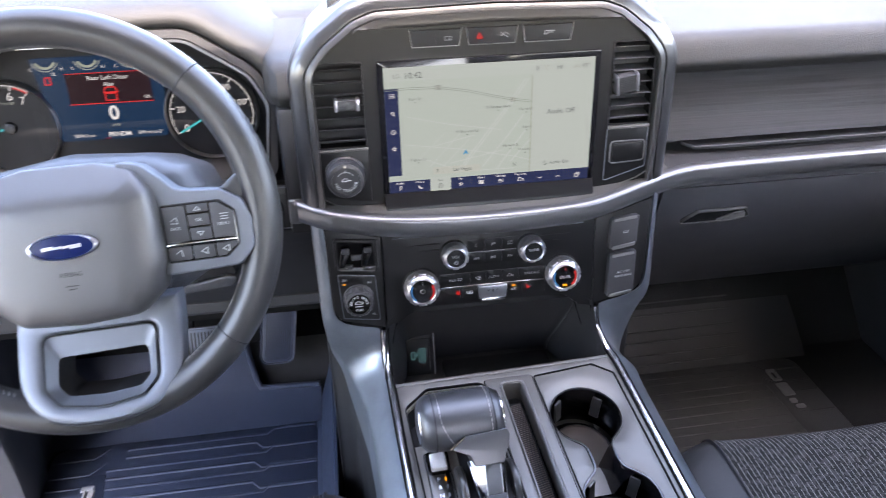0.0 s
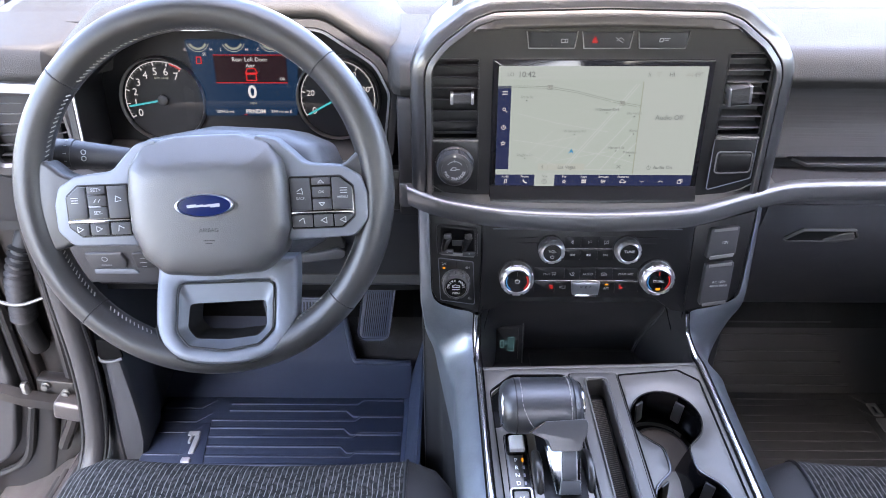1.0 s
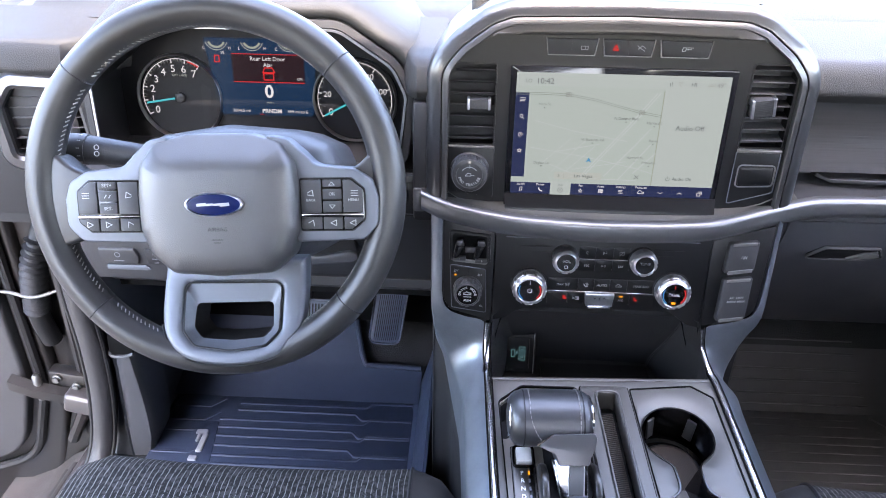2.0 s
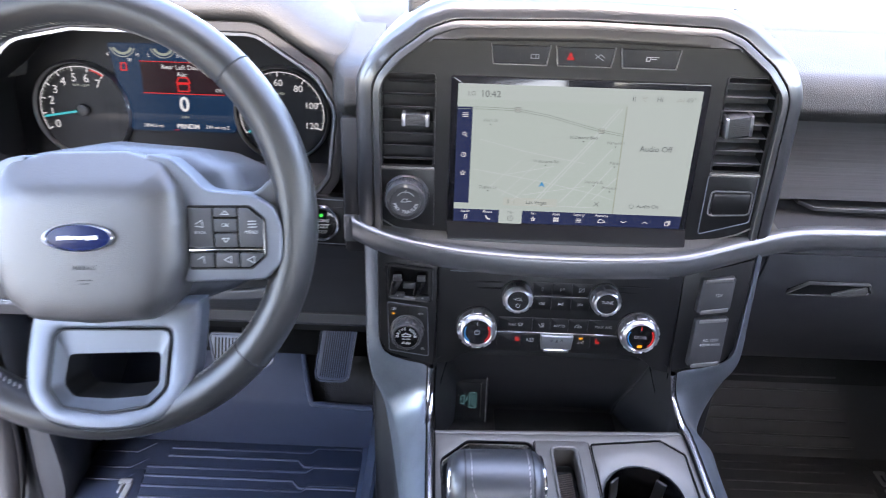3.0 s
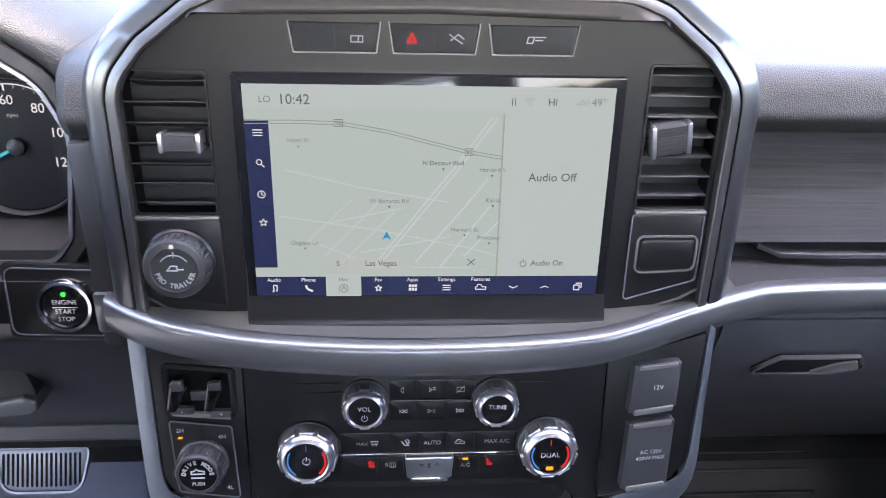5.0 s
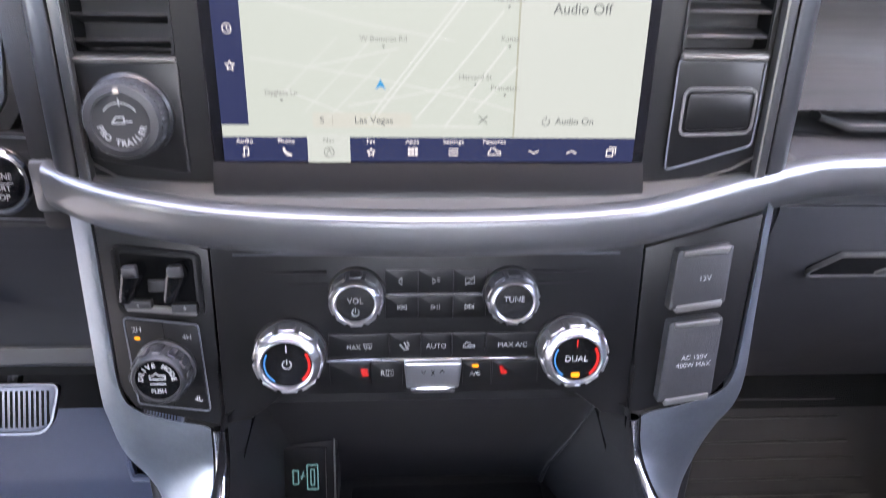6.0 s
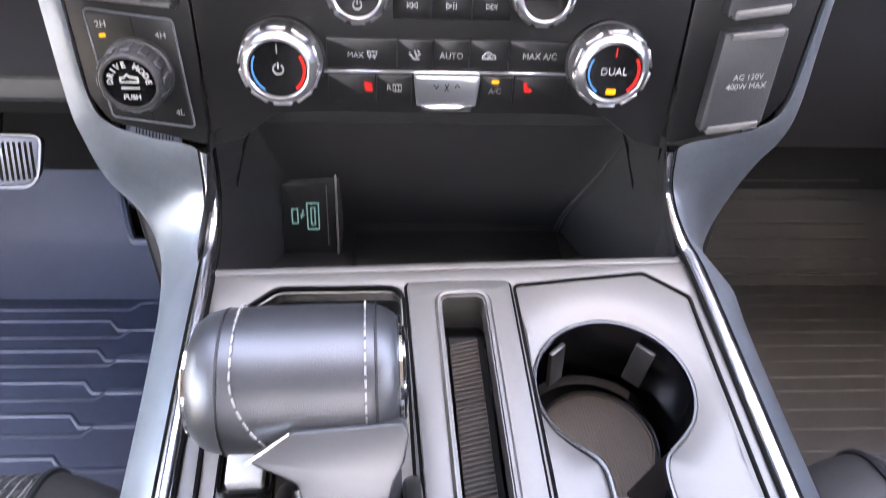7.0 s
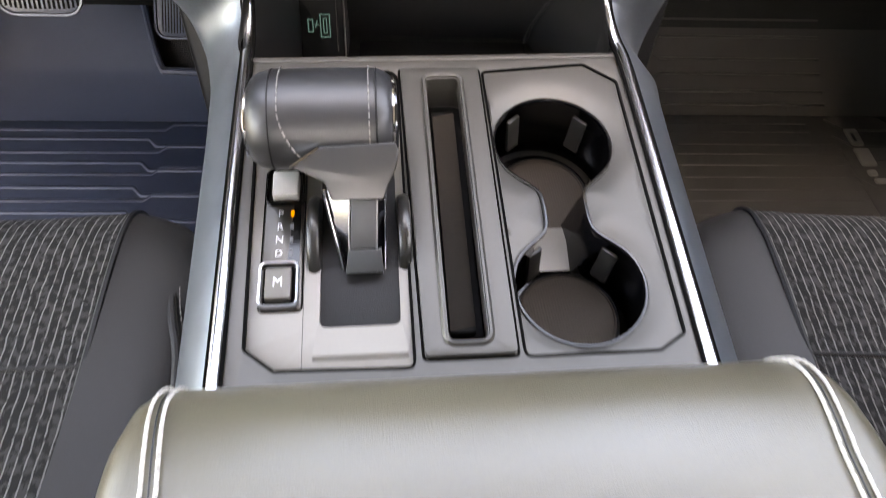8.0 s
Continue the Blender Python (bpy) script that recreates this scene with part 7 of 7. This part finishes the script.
# ---- pedals ----
def pedal(name, m, outline, radii, label, rubber=PEDAL, pitch=0.0062, groove=0.0031):
    p = thing(name, m, label, "pedal")
    o = rounded(outline, radii)
    pad = part("pad", prism(o, -0.010, 0.004, 0.003), rubber, p)
    part("lip", sweep2(o, [(0.0, 0.001), (0.0, 0.0052), (-0.0030, 0.0056), (-0.0036, 0.003)], True), rubber, pad)
    y0, y1 = min(q[1] for q in o), max(q[1] for q in o)
    lean = (outline[-1][0] + outline[-2][0] - outline[0][0] - outline[1][0]) / 2 / (y1 - y0)
    x0, x1 = min(q[0] for q in outline[-2:]), max(q[0] for q in outline[-2:])
    x = x0 + 0.009
    while x < x1 - 0.007:
        edge = 0.010 * (2 * (x - (x0 + x1) / 2) / (x1 - x0)) ** 4
        a, b = y0 + 0.006 + edge, y1 - 0.006
        part("rib", prism([(x - lean * (y1 - a), a), (x + groove - lean * (y1 - a), a), (x + groove - lean * (y1 - b), b), (x - lean * (y1 - b), b)], 0.0020, 0.0044), GAP, pad)
        x += pitch
    part("arm", tube([((x0 + x1) / 2, y1 * 0.4, -0.01), ((x0 + x1) / 2, y1 + 0.10, -0.05), ((x0 + x1) / 2, y1 + 0.22, -0.06)], 0.009, 8), SOFT_DK, p)
    return p


pedal("accelerator_pedal", face_pose(-0.3545, 0.958, 0.170, 22), [(-0.033, -0.045), (0.029, -0.045), (0.045, 0.066), (-0.019, 0.066)], [0.016, 0.016, 0.006, 0.006], "ribbed black rubber accelerator pedal", RUBBER, 0.0042, 0.0015)
pedal("brake_pedal", face_pose(-0.500, 0.88, 0.238, 25), [(-0.050, -0.028), (0.050, -0.028), (0.0605, 0.029), (-0.0605, 0.029)], [0.024, 0.024, 0.008, 0.008], "ribbed black rubber brake pedal")

# ---- floor mats ----
def ridge(x0, x1, x2, y, dy):
    return smooth_line([(x0, y, 0), (x1, y, 0), (x1 + abs(dy) * 0.9, y + dy, 0), (x2, y + dy, 0)], 1)


def floor_mat(m, mirror, bars, label, high=0.0027, pocket=False, rubber=RUBBER):
    mt = thing("floor_mat", m, label, "floor mat", "rubber floor mats")
    base = [(-0.27, -0.42), (0.235, -0.42), (0.235, 0.135), (-0.27, 0.135)]
    part("base", prism(rounded([(mirror * x, y) for x, y in base], 0.03), 0.0, 0.006, 0.002), rubber, mt)
    # smooth toe piece that climbs the toe board
    toe = ((-0.30, 0.245, 0.130, 0.010), (-0.31, 0.245, 0.16, 0.018), (-0.32, 0.245, 0.200, 0.038), (-0.32, 0.245, 0.207, 0.042), (-0.32, 0.240, 0.212, 0.045), (-0.32, 0.125, 0.216, 0.048), (-0.32, 0.117, 0.225, 0.054), (-0.32, 0.095, 0.28, 0.098), (-0.32, 0.080, 0.34, 0.160), (-0.32, 0.075, 0.42, 0.250)) if pocket else ((-0.30, 0.245, 0.130, 0.010), (-0.31, 0.245, 0.16, 0.018), (-0.32, 0.245, 0.215, 0.045), (-0.32, 0.245, 0.30, 0.11), (-0.32, 0.245, 0.42, 0.25))
    part("toe_flap", loft([[(mirror * (x + (x2 - x) * k / 6), y, z) for k in range(7)] for x, x2, y, z in toe]), rubber, mt, "smooth toe piece")
    if not pocket:
        for k, (y, z) in enumerate(((0.150, 0.0165), (0.172, 0.0255), (0.200, 0.0395), (0.222, 0.0520), (0.252, 0.0745), (0.275, 0.0920), (0.300, 0.1115), (0.330, 0.1460))):
            dy = 0.012 if k % 2 else -0.012
            dz = dy * 0.8
            part("ridge", tube([(mirror * -0.17, y, z), (mirror * 0.10, y, z), (mirror * 0.125, y + dy, z + dz), (mirror * 0.235, y + dy, z + dz)], 0.0024, 8), rubber, mt)
    if pocket:
        part("pocket_lip", tube(smooth_line([(0.242, 0.205, 0.044), (0.140, 0.208, 0.046), (0.118, 0.216, 0.052), (0.096, 0.28, 0.101), (0.080, 0.34, 0.163), (0.075, 0.42, 0.253)], 4), 0.006, 8), rubber, mt, "raised lip round the pedal pocket")
        part("tunnel_side", loft([[(0.232, y, 0.004), (0.244, y, 0.012), (0.262, y, 0.075), (0.272, y, 0.115), (0.278, y, 0.116)] for y in (-0.42, -0.1, 0.10, 0.20)]), rubber, mt, "raised side of the mat along the tunnel")
    ys = [0.115, 0.095, 0.066, 0.044, 0.020, -0.006, -0.032, -0.054, -0.082, -0.11, -0.14, -0.17]
    for i, y in enumerate(ys):
        x0 = -0.16 if i > 1 else -0.13
        pts = ridge(x0, 0.135 - 0.02 * (i % 2), 0.232, y, -0.016 if i % 2 else 0.013)
        part("ridge", tube([(mirror * p[0], p[1], high) for p in pts], 0.0050 if pocket else 0.0044, 10), rubber, mt)
    for y in (0.10, 0.06, 0.03, -0.03):
        part("ridge", tube([(mirror * -0.265, y, 0.0062), (mirror * -0.19, y, 0.0062), (mirror * -0.165, y + 0.025, 0.0054)], 0.0021, 6), rubber, mt)
    plate = part("badge_plate", prism(rounded([(mirror * x, y) for x, y in (((-0.176, -0.20), (-0.122, -0.20), (-0.159, 0.057), (-0.2076, 0.057)) if pocket else ((-0.222, -0.20), (-0.175, -0.20), (-0.165, 0.055), (-0.205, 0.055)))], 0.004), 0.005, 0.0075, 0.001), rubber, mt)
    # raised silver emblem: plain bars only
    for x0, x1, y0, y1 in bars:
        part("emblem_bar", prism(rounded([(mirror * x0, y0), (mirror * x1, y0), (mirror * x1, y1), (mirror * x0, y1)], 0.003), 0.007, 0.011, 0.0015), EMBLEM, plate, "silver emblem bar")
    return mt


floor_mat(pose(-0.52, 0.735, 0.018), 1, ((-0.194, -0.171, 0.018, 0.030), (-0.179, -0.168, -0.030, 0.019), (-0.1885, -0.1825, -0.002, 0.019), (-0.187, -0.170, -0.052, -0.040)), "black ribbed rubber driver floor mat", 0.0027, True)
floor_mat(pose(0.50, 0.760, 0.018), -1, ((-0.206, -0.186, 0.091, 0.099), (-0.206, -0.186, 0.062, 0.070), (-0.206, -0.200, 0.069, 0.092), (-0.192, -0.186, 0.069, 0.092), (-0.208, -0.184, 0.016, 0.054), (-0.200, -0.186, -0.006, 0.006), (-0.208, -0.190, -0.022, -0.012)), "black ribbed rubber passenger floor mat", 0.0022, False, RUBBER_GREY)

# ---- seats ----
def seat_cushion(m, s, label):
    st = thing("seat", m, label, "seat", "front seats")
    # local x: inner side is +s
    rows = []
    for x, lift, back in [(-0.285, -0.10, 0.03), (-0.280, -0.045, 0.018), (-0.262, -0.010, 0.008), (-0.225, 0.002, 0.0), (-0.12, -0.006, 0.0), (0.0, -0.010, 0.0), (0.12, -0.006, 0.0), (0.200, 0.002, 0.0)]:
        rows.append([(s * x, y - back, z + (lift if z > 0.2 else 0)) for y, z in smooth_line([(0.0, 0.05), (0.018, 0.20), (0.020, 0.262), (0.010, 0.296), (-0.020, 0.314), (-0.08, 0.316), (-0.22, 0.304), (-0.50, 0.296)], 4)])
    part("cushion", loft(rows), CLOTH, st, "dark cloth with pale broken stripes")
    rows = []
    for x, lift, back in [(0.200, 0.002, 0.0), (0.216, -0.002, 0.002), (0.240, -0.006, 0.010), (0.262, -0.020, 0.030), (0.272, -0.060, 0.050), (0.275, -0.12, 0.06)]:
        rows.append([(s * x, y - back, z + (lift if z > 0.2 else 0)) for y, z in smooth_line([(0.0, 0.05), (0.018, 0.20), (0.020, 0.262), (0.010, 0.296), (-0.020, 0.314), (-0.08, 0.316), (-0.22, 0.314), (-0.50, 0.330)], 4)])
    part("bolster", loft(rows), BOLSTER, st, "plain grey side bolster")
    part("welt", tube([(s * 0.2, y, z + 0.003) for y, z in smooth_line([(0.018, 0.20), (0.020, 0.262), (0.010, 0.296), (-0.020, 0.314), (-0.08, 0.316), (-0.22, 0.306), (-0.50, 0.30)], 4)], 0.0025, 6), SOFT_DK, st)
    part("cross_seam", tube([(s * x, -0.150, 0.3105 - 0.008 * (1 - (x / 0.2) ** 2)) for x in (-0.2, -0.1, 0.0, 0.1, 0.2)], 0.002, 6), SOFT_DK, st)
    part("frame", block(-0.24, 0.24, -0.45, -0.05, 0.02, 0.14, 0.02), SOFT_DK, st)
    back = []
    for z, lean, w, d in ((0.30, 0.0, 0.22, 0.05), (0.36, -0.012, 0.245, 0.065), (0.50, -0.045, 0.255, 0.070), (0.68, -0.090, 0.25, 0.065), (0.82, -0.125, 0.225, 0.055), (0.87, -0.138, 0.19, 0.04), (0.89, -0.143, 0.15, 0.02)):
        back.append([(s * x * w, -0.53 + lean + y * d, z) for x, y in rounded([(-1, -1), (1, -1), (1, 1), (0.72, 1), (0.6, 0.72), (-0.6, 0.72), (-0.72, 1), (-1, 1)], 0.25, 3)])
    part("backrest", loft(back, closed=True), CLOTH_SIDE, st, "plain dark backrest")
    return st


drv = seat_cushion(pose(-0.45, 0.425, 0.0), 1, "driver seat cushion in striped dark cloth")
FLAP = smooth_line([(0.262, -0.045, 0.16), (0.252, -0.036, 0.25), (0.244, -0.036, 0.292), (0.243, -0.066, 0.301), (0.250, -0.100, 0.304), (0.262, -0.140, 0.306), (0.272, -0.20, 0.31)], 5)
part("side_flap", loft([[(x, y, z), (x + 0.004, y + 0.001, z + 0.0015), (x + 0.012, y + 0.002, z - 0.010), (x + 0.016, y + 0.002, z - 0.09)] for x, y, z in FLAP]), CLOTH_SIDE, drv, "plain dark cloth side flap")
part("flap_welt", tube(FLAP, 0.0032, 8), BOLSTER, drv)
for i in range(26):
    f = 8.0 + i * 0.85
    a, b = [Vector(FLAP[int(q)]).lerp(Vector(FLAP[int(q) + 1]), q % 1.0) + Vector((0.0068, 0.0015, 0.0005)) for q in (f, f + 0.5)]
    part("stitch", tube([a, b], 0.0006, 4), THREAD, drv)
seat_cushion(pose(0.49, 0.43, 0.0), -1, "passenger seat cushion in striped dark cloth")

# ---- driver door opening: kick panel, jamb, hinge, open door ----
kick = thing("kick_panel", pose(0, 0, 0), "charcoal plastic kick panel by the driver footwell", "trim panel")
part("panel", loft([[(x + 0.012 * b, y, z) for b, z in ((0, -0.01), (0.3, 0.10), (1.0, 0.22), (1.2, 0.32), (0.8, 0.44), (0, 0.50))] for x, y in ((-0.822, 0.700), (-0.812, 0.715), (-0.806, 0.78), (-0.80, 0.90), (-0.79, 1.02))]), LOWER, kick)
part("face", loft([[(xo, 0.712, z), (xo + 0.008, 0.705, z), ((xo + xi) / 2, 0.703, z), (xi - 0.006, 0.706, z), (xi, 0.716, z), (xi - 0.004, 0.80, z)] for z, xo, xi in ((0.30, -0.808, -0.780), (0.265, -0.810, -0.776), (0.17, -0.824, -0.771), (0.11, -0.836, -0.770), (0.06, -0.848, -0.773), (0.02, -0.862, -0.782), (-0.02, -0.88, -0.796))]), LOWER, kick, "smooth face towards the door opening")
part("rib", tube(smooth_line([(-0.800, 0.735, 0.005), (-0.793, 0.74, 0.10), (-0.794, 0.80, 0.20)], 5), 0.007, 8), LOWER, kick)
# Flat black plate on the face stands in for the recess's shade.
part("pull_shade", prism(rounded([(-0.812, 0.262), (-0.768, 0.266), (-0.772, 0.302), (-0.808, 0.306)], 0.005), 0.0, 0.004, 0.001), GAP, kick, "black plate for the shade in the pull recess", Matrix.Translation((0, 0.7035, 0)) @ Matrix.Rotation(radians(90), 4, "X"))
part("pull_lip", tube(smooth_line([(-0.812, 0.702, 0.270), (-0.808, 0.698, 0.262), (-0.788, 0.697, 0.260), (-0.770, 0.700, 0.266)], 4), 0.0032, 8), LOWER, kick, "rolled lip of the recess")
jamb = thing("door_jamb", pose(0, 0, 0), "bronze grey painted door pillar with dark trim and rubber seal", "door jamb")
JP = smooth_line([(-0.838, 0.705, 0.62), (-0.840, 0.702, 0.40), (-0.838, 0.700, 0.27), (-0.846, 0.696, 0.15), (-0.862, 0.680, 0.05), (-0.880, 0.62, -0.005), (-0.888, 0.45, -0.02), (-0.888, -0.40, -0.02)], 5)
part("edge_trim", tube(JP, 0.021, 12), TRIM_DK, jamb, "dark plastic edge trim")
part("seal", tube([(x - 0.022, y - 0.004, z) for x, y, z in JP], 0.0055, 8), SEAL, jamb, "black rubber door seal")
part("seal", tube([(x + 0.021, y - 0.006, z) for x, y, z in JP], 0.0035, 6), SEAL, jamb)
part("pillar", loft([[(-1.06, 0.81, z), (-1.03, 0.785, z), (-0.98, 0.80, z), (-0.93, 0.79, z), (-0.87, 0.735, z), (-0.855, 0.72, z), (-0.85, 0.80, z), (-0.85, 1.2, z), (-1.06, 1.2, z)] for z in (-0.16, 0.10, 0.30, 0.62)], closed=True), PAINT, jamb, "painted steel pillar")
part("pillar_swage", tube(smooth_line([(-0.90, 0.757, 0.55), (-0.905, 0.760, 0.30), (-0.93, 0.775, 0.10), (-0.99, 0.78, -0.03)], 6), 0.012, 8), PAINT, jamb)
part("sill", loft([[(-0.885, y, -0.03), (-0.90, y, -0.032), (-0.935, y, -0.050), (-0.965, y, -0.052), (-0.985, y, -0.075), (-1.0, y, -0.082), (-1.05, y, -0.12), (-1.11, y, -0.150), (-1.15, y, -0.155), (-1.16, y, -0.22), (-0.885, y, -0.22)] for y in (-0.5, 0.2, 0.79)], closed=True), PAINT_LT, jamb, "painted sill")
for x, z in ((-0.950, -0.0495), (-0.972, -0.056), (-0.994, -0.078)):
    part("scuff_strip", block(x - 0.005, x + 0.005, -0.3, 0.74, z - 0.003, z + 0.003, 0.002), STEEL, jamb, "bright metal scuff strip")
# Hinge block and sill step take the lightened paint as if in sun.
part("hinge_block", moved(block(-0.042, 0.034, -0.03, 0.02, -0.030, 0.012, 0.008, 3), pose(-0.898, 0.745, 0.125, 0, 14, 0)), PAINT_LT, jamb, "hinge block in the sunlit paint tone")
part("sill_step", loft([[(-0.890, y, -0.022), (-0.915, y, -0.030), (-0.935, y, -0.046), (-0.950, y, -0.047)] for y in (-0.5, 0.2, 0.60, 0.66)]), PAINT_LT, jamb, "sill edge in the sunlit paint tone")
hinge = thing("door_hinge", pose(-0.945, 0.757, 0.150), "steel door hinge with bolts on the painted pillar", "hinge")
part("leaf", moved(block(-0.035, 0.040, -0.010, 0.02, -0.030, 0.022, 0.006), Matrix.Rotation(radians(8), 4, "Y")), PAINT, hinge)
part("arm", loft([[(x, y, -0.012 + dz), (x, y - 0.02, -0.010 + dz), (x, y - 0.02, 0.010 + dz), (x, y, 0.014 + dz)] for x, y, dz in ((0.035, 0.0, -0.03), (0.0, -0.012, -0.022), (-0.05, -0.02, -0.004), (-0.10, -0.01, 0.004))], closed=True), PAINT, hinge)
part("pin", lathe([(0.008, -0.03), (0.008, 0.024), (0.005, 0.028)], 16), STEEL, hinge, m=Matrix.Translation((-0.045, -0.022, 0.0)))
for x, z in ((-0.012, 0.012), (0.022, -0.006)):
    part("bolt", moved(lathe([(0.009, 0.0), (0.009, 0.004), (0.0065, 0.005), (0.0065, 0.010), (0.001, 0.011)], 12), Matrix.Translation((x, -0.010, z)) @ Matrix.Rotation(radians(90), 4, "X")), STEEL, hinge)
loom = thing("wiring_conduit", pose(0, 0, 0), "black corrugated rubber wiring conduit to the door", "wiring conduit")
BP = smooth_line([(-0.915, 0.80, 0.500), (-0.925, 0.768, 0.455), (-0.945, 0.760, 0.40), (-0.960, 0.765, 0.34), (-0.968, 0.768, 0.29), (-0.970, 0.785, 0.225)], 14)
part("boot", tube(BP, [(0.0195 + 0.0045 * math.cos(i * 2.1)) if 12 < i < 54 else 0.018 for i in range(len(BP))], 14), SEAL, loom)
part("strap", tube(smooth_line([(-1.05, 0.765, 0.345), (-1.0, 0.752, 0.352), (-0.95, 0.742, 0.350), (-0.90, 0.755, 0.362), (-0.875, 0.76, 0.372)], 5), 0.0032, 8), STEEL, loom, "bright metal check strap")
door = thing("driver_door", pose(0, 0, 0), "driver door standing open, dark trim with painted edge", "car door")
DO = rounded([(-0.985, 0.80), (-0.985, 0.04), (-1.045, -0.16), (-1.20, -0.23), (-2.0, -0.23), (-2.0, 0.80)], [0.02, 0.12, 0.12, 0.08, 0.02, 0.02])
part("shell", moved(prism(DO, 0.0, 0.10, 0.012, 3), pose(0, 0.88, 0, 90)), PAINT, door, "painted door shell")
DI = rounded([(-1.030, 0.80), (-1.030, 0.13), (-1.085, -0.05), (-1.22, -0.10), (-2.0, -0.10), (-2.0, 0.80)], [0.02, 0.12, 0.12, 0.08, 0.02, 0.02])
part("trim", moved(prism(DI, 0.10, 0.125, 0.008, 3), pose(0, 0.88, 0, 90)), SOFT, door, "dark plastic door trim")
part("seal", tube([(x, 0.772, z) for x, z in rounded([(-1.010, 0.80), (-1.010, 0.11), (-1.070, -0.075), (-1.21, -0.13), (-1.95, -0.13)], [0, 0.12, 0.12, 0.08, 0])], 0.009, 8), SEAL, door, "black rubber seal")

# running board under the sill
board = thing("running_board", pose(0, 0, 0), "dark ribbed running board along the painted sill", "running board")
part("tread", block(-1.30, -1.035, -0.6, 1.30, -0.26, -0.22, 0.015), SOFT_DK, board)
for i in range(7):
    part("rib", block(-1.285 + 0.034 * i, -1.272 + 0.034 * i, -0.55, 0.74, -0.222, -0.216, 0.003, 1), SOFT_DK, board)
part("bracket", block(-1.06, -0.95, 0.3, 0.36, -0.30, -0.19, 0.01), PAINT, board)
